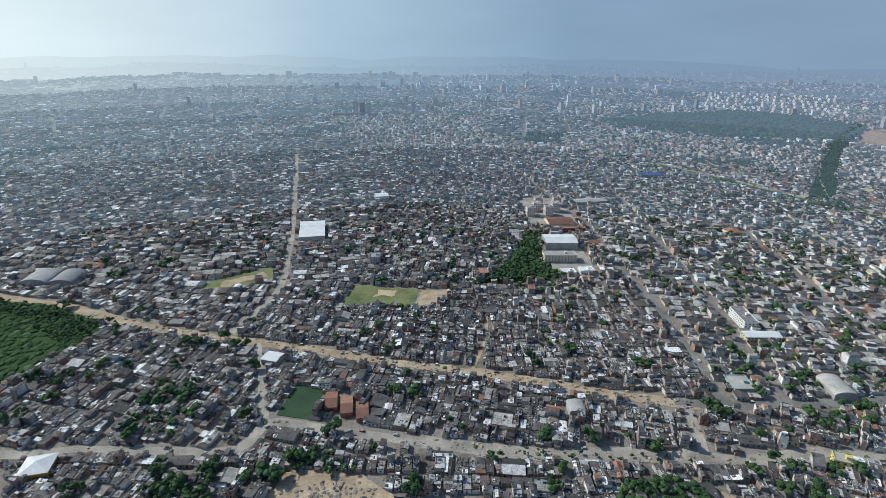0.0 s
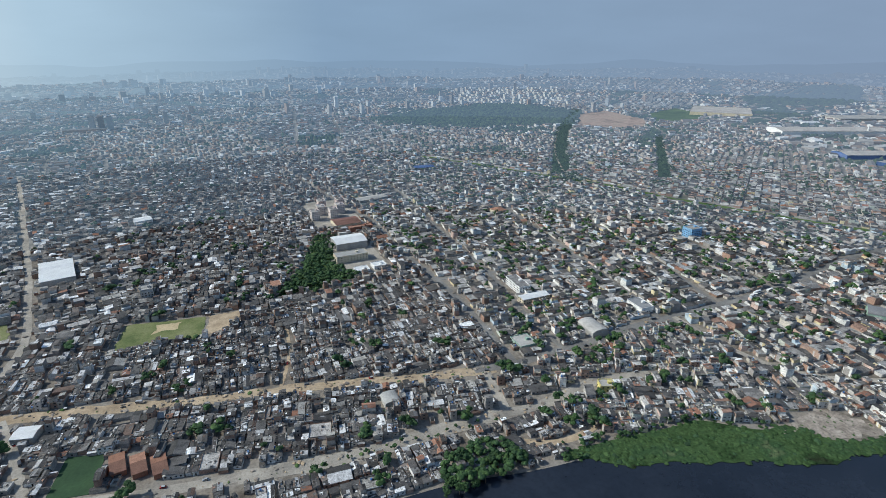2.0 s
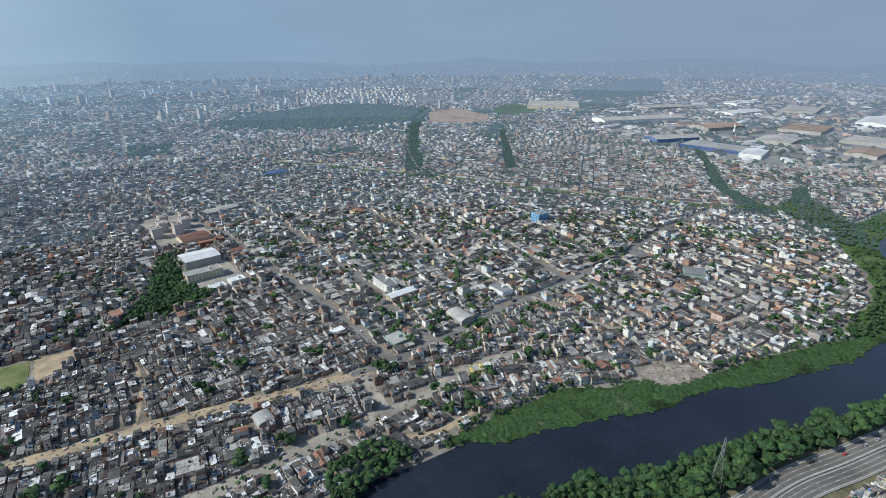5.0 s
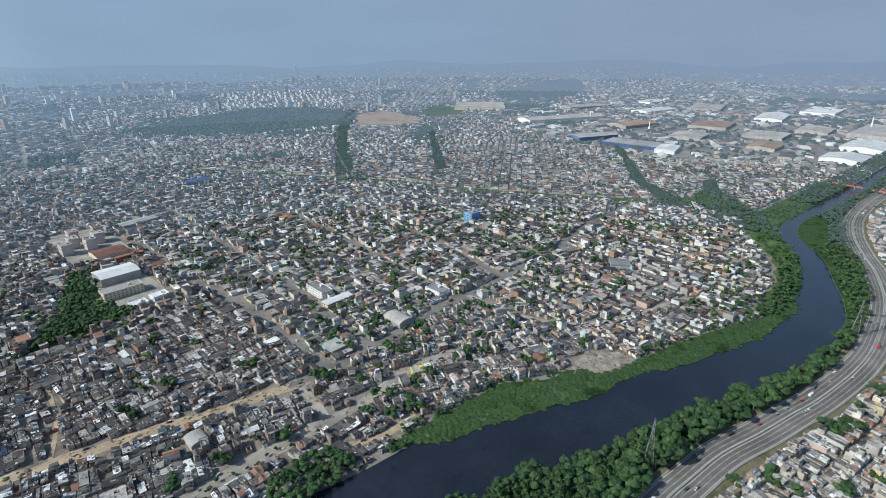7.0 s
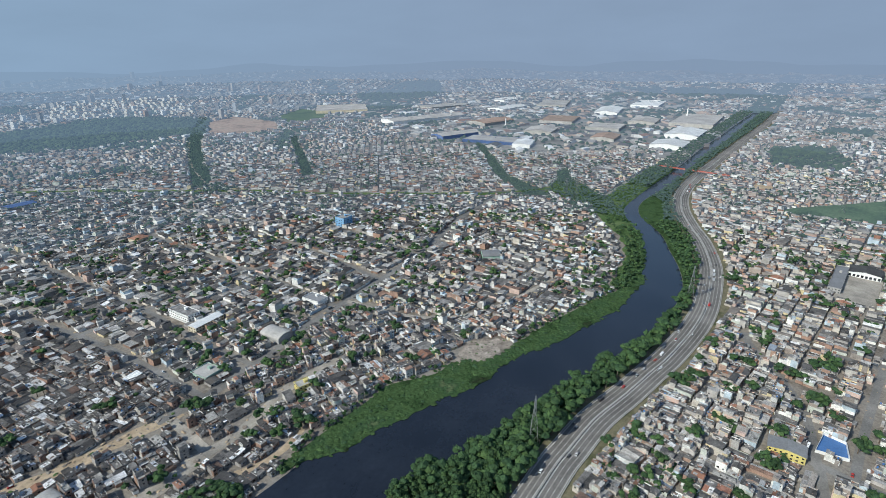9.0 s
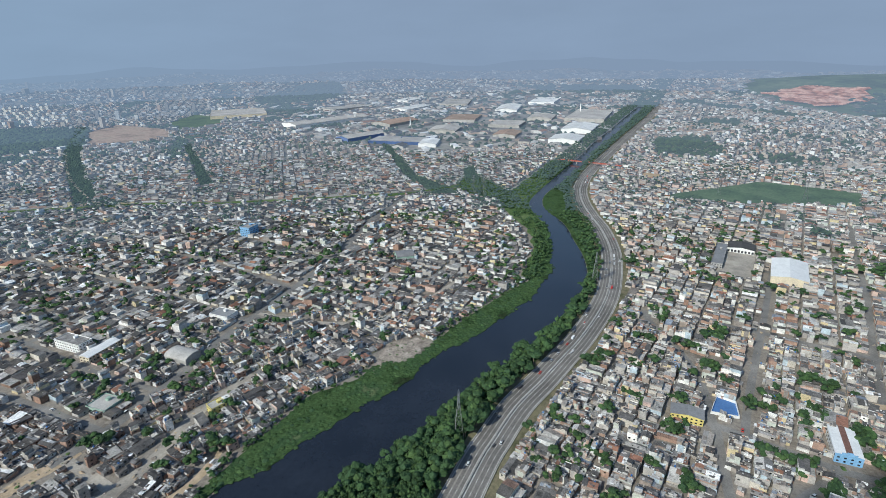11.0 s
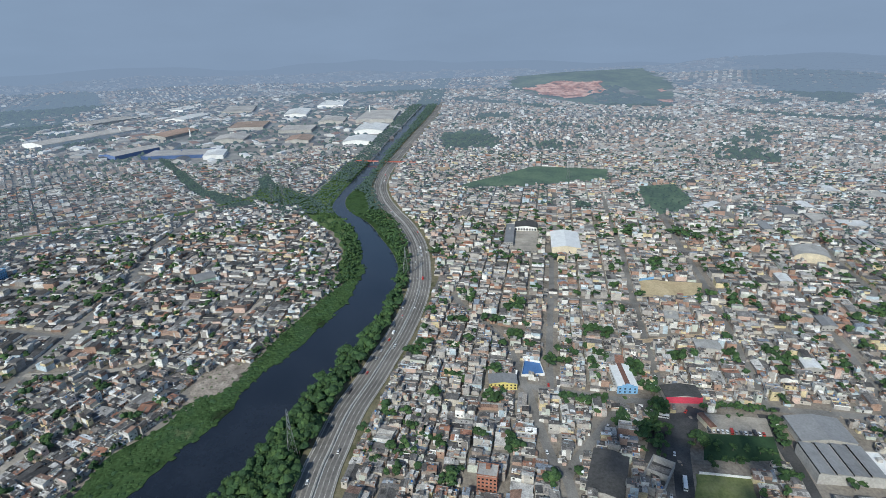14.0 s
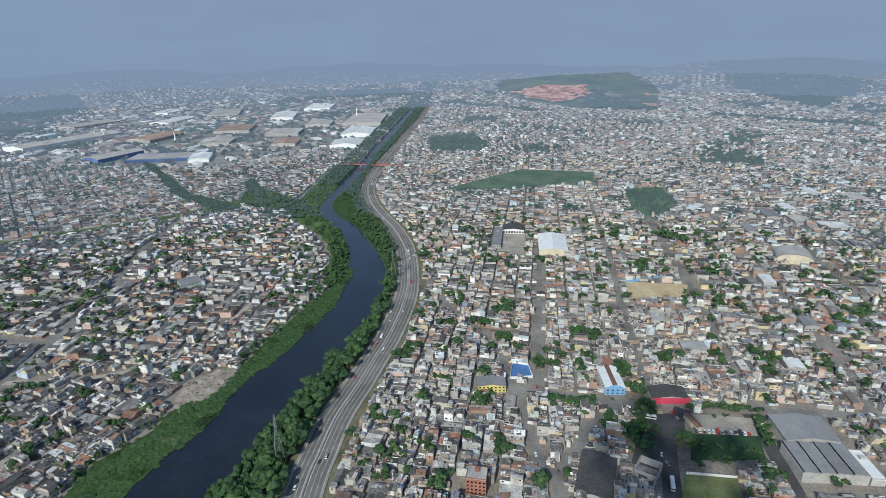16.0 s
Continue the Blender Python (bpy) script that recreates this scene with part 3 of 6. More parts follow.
# ---------------------------------------------------------------- streets
STREETS = (
    # label, material, half width, uneven, points
    ("wide bare dirt road beside a filled canal", "dirt", 6.2, 6, ((-635, 578), (-489, 536), (-393, 511), (-321, 481), (-249, 460), (-178, 444), (-116, 431), (-40, 409), (10, 400), (58, 389), (105, 377), (149, 365), (206, 353))),
    ("dusty paved street between low houses", "street", 4.5, 1.5, ((-432, 292), (-304, 294), (-248, 299), (-188, 298), (-143, 301), (-128, 329), (-93, 324), (-53, 316), (-12, 310))),
    ("broad dusty street with bare patches", "street", 7.0, 3, ((-12, 310), (29, 303), (67, 298), (128, 298), (178, 297))),
    ("dusty paved street between low houses", "street", 5.0, 1.5, ((178, 297), (218, 294), (273, 302), (326, 293))),
    ("grey paved avenue with worn asphalt", "asphalt", 5.0, 1, ((188, 359), (224, 353), (261, 354), (299, 355), (359, 362), (455, 363), (576, 365), (670, 378), (778, 392), (938, 393))),
    ("straight paved street with kerbs", "asphalt", 3.3, 0.5, ((227, 356), (233, 434), (235, 541), (227, 656), (229, 795), (212, 886), (191, 1010), (150, 1281))),
    ("short paved link street", "street", 4.0, 1, ((196, 353), (189, 314), (185, 295))),
    ("pale straight street", "street", 3.8, 1, ((-205, 460), (-187, 563), (-209, 689), (-229, 785), (-286, 1022), (-321, 1168), (-379, 1400))),
    ("narrow pale street beside a pitch", "street", 3.4, 1, ((-174, 442), (-154, 393), (-144, 362), (-132, 331))),
    ("narrow paved street", "asphalt", 2.8, 0.5, ((281, 357), (286, 440), (300, 528), (305, 599), (312, 728), (324, 882), (328, 1036))),
    ("narrow paved street", "asphalt", 2.8, 0.5, ((409, 362), (424, 442), (433, 519), (445, 613), (466, 813))),
    ("narrow paved street", "asphalt", 2.8, 0.5, ((229, 551), (308, 542), (349, 541), (432, 523), (510, 540), (612, 563))),
    ("paved street through the blocks", "asphalt", 2.8, 0.5, ((491, 364), (515, 451), (533, 551), (551, 676), (571, 863))),
    ("paved street through the blocks", "asphalt", 2.8, 0.5, ((585, 368), (609, 462), (629, 563))),
    ("paved street through the blocks", "asphalt", 3.5, 0.5, ((647, 375), (640, 296), (627, 220), (678, 142))),
    ("dusty lane through the houses", "street", 3.0, 0.5, ((425, 362), (425, 300), (442, 246), (494, 207), (591, 177))),
    ("paved street through the blocks", "asphalt", 3.5, 0.5, ((761, 389), (757, 293), (738, 206), (746, 145))),
    ("dark paved street climbing through houses", "asphalt", 3.4, 0.3, ((237, -88), (274, -89), (290, -84), (325, -82), (367, -82), (383, -80), (439, -76), (497, -56), (532, -38), (557, -32))),
    ("dark paved street through houses", "asphalt", 3.4, 0.3, ((274, -89), (289, -99), (324, -131), (356, -158))),
    ("dark paved cross street", "asphalt", 3.6, 0.3, ((379, -77), (364, -121), (353, -157), (346, -198), (335, -261), (325, -306), (314, -355), (295, -446), (274, -546))),
    ("long straight street", "asphalt", 3.1, 0.3, ((367, -100), (416, -110), (503, -131), (557, -145), (682, -175), (804, -207), (988, -249))),
    ("long straight street", "asphalt", 3.1, 0.3, ((347, -187), (408, -201), (493, -221), (579, -243), (671, -268), (794, -295), (947, -332))),
    ("long straight street", "asphalt", 3.1, 0.3, ((337, -263), (391, -279), (450, -296), (512, -313), (571, -330), (707, -361), (941, -423))),
    ("long straight street", "asphalt", 3.1, 0.3, ((321, -347), (382, -374), (441, -392), (516, -414), (709, -467), (934, -526))),
    ("long straight street", "asphalt", 3.1, 0.3, ((303, -434), (378, -457), (511, -497), (815, -585))),
    ("cross street between house rows", "asphalt", 3.0, 0.3, ((563, -47), (540, -144), (518, -235))),
    ("unpaved lane between house rows", "dirt", 3.4, 1, ((440, -200), (450, -295))),
    ("cross street between house rows", "asphalt", 3.2, 0.3, ((731, -98), (689, -270), (665, -352), (642, -456))),
    ("dark paved yard road", "dark_asphalt", 6.0, 0.5, ((339, -208), (312, -184), (279, -169), (239, -154))),
    ("dark paved yard road", "dark_asphalt", 5.0, 0.5, ((328, -255), (290, -248), (251, -239), (229, -233))),
    ("dirt track along the river bank", "dirt", 3.0, 1.5, ((180, 263), (198, 253), (221, 252), (238, 256))),
    ("narrow lane", "street", 2.6, 0.5, ((677, 880), (730, 987), (873, 1224), (1091, 1515))),
    ("sandy path", "dirt", 1.6, 1, ((28, 401), (43, 452), (49, 517))),
)
for label, mat, half, uneven, pts in STREETS:
    line = spline(pts, 5)
    n = normals(line)
    a, b = (wobble(line + n * half * s, uneven * 0.6, 14, 9.0 + s) for s in (1, -1))
    tagged(new("road", strip("road", a, b, 0.10 + 0.012 * (STREETS.index((label, mat, half, uneven, pts)) % 9), M[mat], 0.15)), label, "road", kind="structure")
    take_line(line, half + 0.4)

# ---------------------------------------------------------------- open areas
AREAS = (
    ("football_pitch", "worn green football pitch with a bare patch", "turf", ((-108, 521), (-101, 573), (-26, 561), (-30, 519)), 2),
    ("bare_patch", "bare sandy patch on the football pitch", "sand", ((-76, 542), (-72, 560), (-48, 558), (-52, 545)), 5),
    ("bare_lot", "bare dirt lot beside the pitch", "dirt", ((-26, 521), (-23, 562), (9, 560), (-1, 530)), 4),
    ("synthetic_pitch", "small dark green synthetic pitch", "synthetic", ((-126, 338), (-120, 377), (-95, 371), (-100, 333)), 0),
    ("open_field", "worn open field with dirt tracks", "turf", ((-277, 554), (-271, 583), (-214, 625), (-202, 590), (-230, 562)), 5),
    ("dirt_track", "dirt tracks crossing the field", "dirt", ((-254, 563), (-261, 578), (-218, 607), (-212, 596)), 5),
    ("wetland", "dense green wetland", "mat", ((-655, 561), (-489, 526), (-413, 514), (-344, 478), (-333, 456), (-367, 376), (-494, 302), (-719, 301)), 5),
    ("woodland_floor", "shaded ground under trees", "grass", ((47, 578), (88, 641), (131, 758), (148, 729), (139, 684), (128, 639), (149, 590)), 6),
    ("school_yard", "paved school yard", "street", ((125, 628), (138, 741), (194, 741), (196, 600), (144, 597)), 0),
    ("estate_yard", "paved yard of a housing estate", "street", ((137, 792), (143, 950), (214, 949), (215, 781)), 0),
    ("rubble_yard", "pale clearing with rubble heaps", "dirt", ((-114, 241), (-103, 283), (-52, 278), (-26, 258), (-20, 238)), 5),
    ("rubble_clearing", "pale rubble clearing on the river bank", "rubble", ((359, 193), (390, 172), (426, 164), (431, 178), (412, 202), (378, 201)), 5),
    ("sand_pitch", "tan sand football pitch behind a wall", "sand", ((531, -241), (580, -257), (563, -326), (527, -305)), 2),
    ("synthetic_pitch", "dark green pitch beside trees", "synthetic", ((284, -186), (310, -200), (303, -247), (280, -238)), 0),
    ("lawn", "green lawn with a bare corner", "turf", ((233, -154), (272, -175), (266, -209), (231, -195)), 1),
    ("paved_yard", "grey paved yard with parked cars", "street", ((311, -202), (332, -210), (323, -254), (304, -247)), 0),
    ("forecourt", "dark asphalt forecourt under trees", "dark_asphalt", ((285, -145), (334, -172), (334, -206), (316, -198), (274, -166)), 1),
    ("sports_court", "green sports court of a school", "synthetic", ((733, -144), (768, -150), (762, -167), (728, -162)), 0),
    ("school_yard", "paved school yard", "street", ((685, -115), (802, -143), (794, -180), (678, -153)), 0),
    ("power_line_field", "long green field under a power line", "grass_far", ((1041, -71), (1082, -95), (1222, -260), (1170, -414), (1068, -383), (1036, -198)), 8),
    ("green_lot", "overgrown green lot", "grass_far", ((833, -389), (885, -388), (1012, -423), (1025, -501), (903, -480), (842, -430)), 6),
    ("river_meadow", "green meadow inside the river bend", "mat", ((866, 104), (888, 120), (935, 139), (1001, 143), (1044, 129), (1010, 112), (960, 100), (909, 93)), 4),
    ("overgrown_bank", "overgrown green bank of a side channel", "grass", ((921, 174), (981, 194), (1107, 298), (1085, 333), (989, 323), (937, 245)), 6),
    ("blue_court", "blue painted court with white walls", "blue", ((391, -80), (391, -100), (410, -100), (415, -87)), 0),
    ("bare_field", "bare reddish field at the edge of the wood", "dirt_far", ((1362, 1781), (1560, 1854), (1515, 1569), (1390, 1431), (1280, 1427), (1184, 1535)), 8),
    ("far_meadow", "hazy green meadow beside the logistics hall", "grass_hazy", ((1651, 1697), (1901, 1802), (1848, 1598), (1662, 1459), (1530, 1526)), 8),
    ("bare_lot", "bare tan lot", "dirt", ((1197, -22), (1245, -35), (1237, -69), (1192, -60)), 4),
)
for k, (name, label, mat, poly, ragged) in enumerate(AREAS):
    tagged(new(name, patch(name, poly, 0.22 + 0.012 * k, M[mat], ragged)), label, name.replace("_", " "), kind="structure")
    take_area(poly)
GREEN_STRIP = spline(((495, 1261), (575, 1126), (647, 989), (735, 827), (773, 708), (821, 617), (864, 535), (902, 459), (942, 397), (1024, 322)), 6)
gn = normals(GREEN_STRIP)
tagged(new("power_line_strip", strip("power_line_strip", wobble(GREEN_STRIP + gn * 8, 8, 20, 1), wobble(GREEN_STRIP - gn * 8, 8, 20, 2), 0.15, M["grass"])), "long grass strip under a power line", "grass", kind="structure")
take_line(GREEN_STRIP, 10)

CHANNELS = (
    ((1447, 1923), (1473, 1907), (1056, 1413), (739, 975), (691, 975), (1020, 1436)),
    ((1258, 1252), (1277, 1242), (892, 826), (868, 839)),
    ((1438, 693), (1401, 643), (1086, 440), (1005, 340), (960, 300), (948, 345), (1060, 458), (1129, 500)),
    ((1179, 362), (1210, 346), (1070, 290), (1042, 313)),
)
for poly in CHANNELS:
    take_area(poly)
    # bank surface has painted haze emission in it
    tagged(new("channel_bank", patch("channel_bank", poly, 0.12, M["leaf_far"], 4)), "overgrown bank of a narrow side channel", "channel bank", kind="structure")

# overgrown left bank beyond the bend
WILD_IN = even(WATER_LEFT[(WATER_LEFT[:, 0] > 600) & (WATER_LEFT[:, 0] < 1330)], 90)
WILD_OUT = WILD_IN + normals(WILD_IN) * (20 + 32 * np.clip((WILD_IN[:, :1] - 700) / 260, 0, 1))
tagged(new("overgrown_bank", strip("overgrown_bank", wobble(WILD_OUT, 8, 25, 3.3), WILD_IN, 0.2, M["grass"], 0.2)), "overgrown green bank beyond the river bend", "river bank", kind="structure")
for a, e in zip(WILD_OUT, WILD_IN):
    take_line(np.linspace(a, e, 20), 5)

# ---------------------------------------------------------------- houses
WALL, ROOF, SLAB, TILE, GLASS, TANK = range(6)


def house(r, w, d, storeys, east, detail):
    """One house round its own origin: lists of solids by part."""
    parts = {"wall": Pile(), "roof": Pile(), "window": [], "door": [], "water_tank": Pile(), "parapet": Pile(), "annex": Pile()}
    sh = 2.75
    if detail and storeys == 1 and r.random() < 0.07:  # unfinished walls without a roof
        hh = r.uniform(1.8, 2.8)
        for px, py, pw, pd in ((0, d / 2 - 0.08, w, 0.16), (0, -d / 2 + 0.08, w, 0.16), (w / 2 - 0.08, 0, 0.16, d - 0.32), (-w / 2 + 0.08, 0, 0.16, d - 0.32), (0, d * 0.1, w - 0.32, 0.15)):
            parts["wall"].add_box(px, py, -0.3, pw, pd, hh + 0.3, 0, WALL)
        parts["roof"].add_box(0, d * 0.3, hh + 0.05, w + 0.1, d * 0.42, 0.1, 0, ROOF, 0, 0.06)
        return parts
    h = sh * storeys + r.uniform(-0.2, 0.4)
    w0, d0 = w, d
    parts["wall"].add_box(0, 0, -0.5, w, d, h + 0.5, 0, WALL)
    levels = [(0, 0, w, d, storeys)]
    kind = r.random()
    if storeys >= 2 and r.random() < 0.35:  # an upper room set back on a terrace
        d1 = d * r.uniform(0.45, 0.7)
        y1 = (d - d1) / 2 * (1 if r.random() < 0.5 else -1)
        up = sh
        parts["wall"].add_box(0, y1, h, w * 0.96, d1, up, 0, WALL)
        if detail:
            rail = parts["parapet"]
            for px, py, pw, pd in ((0, -math.copysign(d / 2 - 0.08, y1), w, 0.16), (w / 2 - 0.08, -y1, 0.16, d - d1), (-w / 2 + 0.08, -y1, 0.16, d - d1)):
                rail.add_box(px, py, h, pw, pd, 0.8, 0, WALL)
            rail.add_box(0, -y1 / max(abs(y1), 0.1) * 0.01 - (0 if abs(y1) < 0.1 else y1 * (d1 / (d - d1))), h - 0.02, w - 0.35, d - d1 - 0.3, 0.06, 0, SLAB)
        oy, w, d, h = y1, w * 0.96, d1, h + up
    else:
        oy = 0.0
    mat = TILE if r.random() < (0.045 if east else 0.02) else ROOF
    roof = parts["roof"]
    if kind < (0.42 if east else 0.42):  # gable
        along = d > w if r.random() < 0.8 else d <= w
        run, length = (w, d) if along else (d, w)
        pitch = r.uniform(0.16, 0.3) if mat == ROOF else r.uniform(0.32, 0.45)
        ang = math.pi / 2 if along else 0.0
        parts["wall"].add_prism(0, oy, h, length - 0.02, run - 0.02, pitch * run / 2, ang, WALL)
        half = run / 2 + 0.35
        if not detail:
            if r.random() < 0.8:
                parts["annex"].add_box(r.uniform(-0.42, 0.42) * w0, oy + r.uniform(-0.42, 0.42) * d, h, r.uniform(0.7, 1.8), r.uniform(0.7, 1.8), r.uniform(0.8, 1.5), 0, WALL)
            roof.add_prism(0, oy, h + 0.05, length + 0.5, run + 0.6, pitch * run / 2 + 0.25, ang, mat)
            if r.random() < 0.3:
                parts["annex"].add_box(r.uniform(-0.3, 0.3) * w0, r.uniform(-0.4, 0.4) * d0, h - 0.3, r.uniform(1.2, 3.2), r.uniform(1.2, 3.6), r.uniform(0.8, 1.4), 0, r.choice((WALL, ROOF)))
            return parts
        for s in (1, -1):
            lx, ly = (s * half / 2, oy) if along else (0, oy + s * half / 2)
            z = h + pitch * run / 2 - pitch * half / 2 + 0.02
            if r.random() < 0.5:
                pu = r.uniform(-0.3, 0.3) * length
                if along:
                    parts["annex"].add_box(lx, oy + pu, z + 0.11, half * r.uniform(0.5, 0.95), r.uniform(1.0, length * 0.35), 0.06, 0, ROOF, -s * pitch, 0)
                else:
                    parts["annex"].add_box(pu, ly, z + 0.11, r.uniform(1.0, length * 0.35), half * r.uniform(0.5, 0.95), 0.06, 0, ROOF, 0, -s * pitch)
            if along:
                roof.add_box(lx, ly, z, half, length + 0.5, 0.12, 0, mat, -s * pitch, 0)
            else:
                roof.add_box(lx, ly, z, length + 0.5, half, 0.12, 0, mat, 0, -s * pitch)
    elif kind < (0.8 if east else 0.86):  # single slope, sometimes in two sheets
        slope = r.uniform(0.05, 0.16) * (1 if r.random() < 0.5 else -1)
        cut = r.uniform(0.3, 0.7) if r.random() < 0.6 else 1.0
        a = d * cut
        roof.add_box(0, oy - d / 2 + a / 2, h + abs(slope) * w / 2 + 0.05, w + 0.4, a + 0.3, 0.1, 0, mat, slope, 0)
        if detail:  # newer and older sheets laid over the roof
            for _ in range(r.randint(0, 3)):
                px, py = r.uniform(-w / 3, w / 3), oy - d / 2 + a * r.uniform(0.2, 0.8)
                parts["annex"].add_box(px, py, h + abs(slope) * w / 2 + 0.14 + slope * px, r.uniform(0.9, w * 0.4), r.uniform(0.9, a * 0.35), 0.06, 0, ROOF, slope, 0)
        if cut < 1:
            s2 = -slope * r.uniform(0.5, 1.2)
            roof.add_box(0, oy + d / 2 - (d - a) / 2, h + abs(s2) * w / 2 + r.uniform(0.2, 0.5), w + 0.3, d - a, 0.1, 0, ROOF, s2, 0)
    else:  # flat slab with a parapet
        roof.add_box(0, oy, h, w + 0.1, d + 0.1, 0.14, 0, SLAB)
        if detail:
            ph = r.uniform(0.4, 1.1)
            for px, py, pw, pd in ((0, d / 2 - 0.08, w, 0.16), (0, -d / 2 + 0.08, w, 0.16), (w / 2 - 0.08, 0, 0.16, d - 0.32), (-w / 2 + 0.08, 0, 0.16, d - 0.32)):
                parts["parapet"].add_box(px, oy + py, h + 0.14, pw, pd, ph, 0, WALL)
            if r.random() < 0.6:
                tx, ty = r.uniform(-w / 3, w / 3), oy + r.uniform(-d / 3, d / 3)
                parts["water_tank"].add_box(tx, ty, h + 0.14, 1.5, 1.5, 0.5, 0, SLAB)
                parts["water_tank"].add_drum(tx, ty, h + 0.64, 0.65, 1.0, 0.85, TANK)
            for _ in range(r.randint(0, 3)):
                parts["annex"].add_box(r.uniform(-w / 2.6, w / 2.6), oy + r.uniform(-d / 2.6, d / 2.6), h + 0.14, r.uniform(0.5, 1.8), r.uniform(0.5, 1.6), r.uniform(0.4, 1.4), 0, r.choice((WALL, SLAB, ROOF)))
            if r.random() < 0.45:
                parts["annex"].add_box(r.uniform(-w / 5, w / 5), oy + d / 4, h + 0.14, w * 0.5, d * 0.4, 2.3, 0, WALL)
                parts["annex"].add_box(0, oy + d / 4, h + 2.5, w * 0.62, d * 0.5, 0.08, 0, ROOF, 0.06, 0)
    if detail and r.random() < 0.5:  # yard wall with a sheet roof over part of the yard
        s = 1 if r.random() < 0.5 else -1
        parts["annex"].add_box(s * (w0 / 2 + 0.35), 0, -0.3, 0.15, d0, 2.4, 0, WALL)
    if detail and kind < 0.7 and r.random() < 0.5:  # lean-to against one side
        aw, ad, ah = r.uniform(1.6, 3.0), d0 * r.uniform(0.4, 0.8), r.uniform(2.1, 2.7)
        s = 1 if r.random() < 0.5 else -1
        parts["annex"].add_box(0, s * (d0 / 2 + aw / 2), -0.3, ad, aw, ah + 0.3, 0, WALL)
        parts["annex"].add_box(0, s * (d0 / 2 + aw / 2), ah + 0.12, ad + 0.3, aw + 0.2, 0.08, 0, ROOF, 0, -s * 0.1)
    if detail:
        top = sh * storeys + 0.35
        for _ in range(r.randint(2, 5)):  # boards, tanks, heaps and sheets on the roofs
            parts["annex"].add_box(r.uniform(-0.42, 0.42) * w0, r.uniform(-0.44, 0.44) * d0, top, r.uniform(0.35, 1.5), r.uniform(0.35, 2.2), r.uniform(0.15, 0.7), r.uniform(-0.2, 0.2), r.choice((WALL, ROOF, ROOF, ROOF, SLAB)))
        for s in (1, -1):  # low party walls that stand above the roofs
            if r.random() < 0.45:
                parts["annex"].add_box(s * (w0 / 2 + 0.04), r.uniform(-0.2, 0.2) * d0, -0.3, 0.2, d0 * r.uniform(0.4, 0.9), top + 0.3 + r.uniform(0.1, 0.6), 0, WALL)
        for k in range(storeys):
            for axis, half, span in ((0, d0 / 2, w0), (1, w0 / 2, d0)):
                for s in (1, -1):
                    count = max(1, int(span / 3.2))
                    for i in range(count):
                        if r.random() < (0.25 if axis == 0 else 0.8):
                            continue
                        u = (i + 0.5) / count * span - span / 2 + r.uniform(-0.3, 0.3)
                        is_door = k == 0 and r.random() < 0.2
                        ww, hh = (0.9, 2.05) if is_door else (r.uniform(1.0, 1.6), r.uniform(0.9, 1.3))
                        z = 0.02 if is_door else k * sh + 1.0
                        box = (u, s * (half + 0.01), z, ww, 0.1, hh) if axis == 0 else (s * (half + 0.01), u, z, 0.1, ww, hh)
                        parts["door" if is_door else "window"].append(box)
    return parts


AVENUE, DIRT = np.array(STREETS[4][4], float), np.array(STREETS[0][4], float)


def district(x, y):
    """Which part of the town a place belongs to: angle of its rows, share of upper floors, east or west look; None: no houses."""
    road = np.interp(x, HIGHWAY[:, 0], HIGHWAY[:, 1])
    river = np.interp(x, WATER_LEFT[:, 0], WATER_LEFT[:, 1])
    if y < road and x > 60:
        return (-0.235, 0.36, True)
    if y < river + 6:
        return None if x > 60 else (-0.22, 0.12, False)
    strip_x = np.interp(y, GREEN_STRIP[::-1, 1], GREEN_STRIP[::-1, 0])
    if (x > strip_x and y > 400) or (x > 960 and y > 240):
        return (0.62, 0.22, True)
    if x > 228:
        if y > np.interp(x, AVENUE[:, 0], AVENUE[:, 1]):
            return (-0.08, 0.2, True)
        return (-0.42, 0.24, True) if x < 450 else (-0.12, 0.26, True)
    if y < np.interp(x, DIRT[:, 0], DIRT[:, 1]):
        return (-0.2, 0.12, False) if y > 298 else (-0.03, 0.12, False)
    if y < 580 or x > -95:
        return (0.0 if x > 40 else -0.1, 0.14 if y < 580 else 0.3, False)
    return (0.2, 0.25, False)


SECTOR = (radians(-50), radians(136))
STEP = 12.0
zones = {}


def zone_at(x, y):
    key = (int(x // STEP), int(y // STEP))
    if key not in zones:
        zones[key] = district((key[0] + 0.5) * STEP, (key[1] + 0.5) * STEP)
    return zones[key]


def fits(x, y, w, d, c, s):
    """Whether a house's corners and centre are all on free ground."""
    return not any(is_taken(x + a * w * 0.47 * c - b * d * 0.47 * s, y + a * w * 0.47 * s + b * d * 0.47 * c) for a, b in ((0, 0), (-1, -1), (1, -1), (1, 1), (-1, 1)))


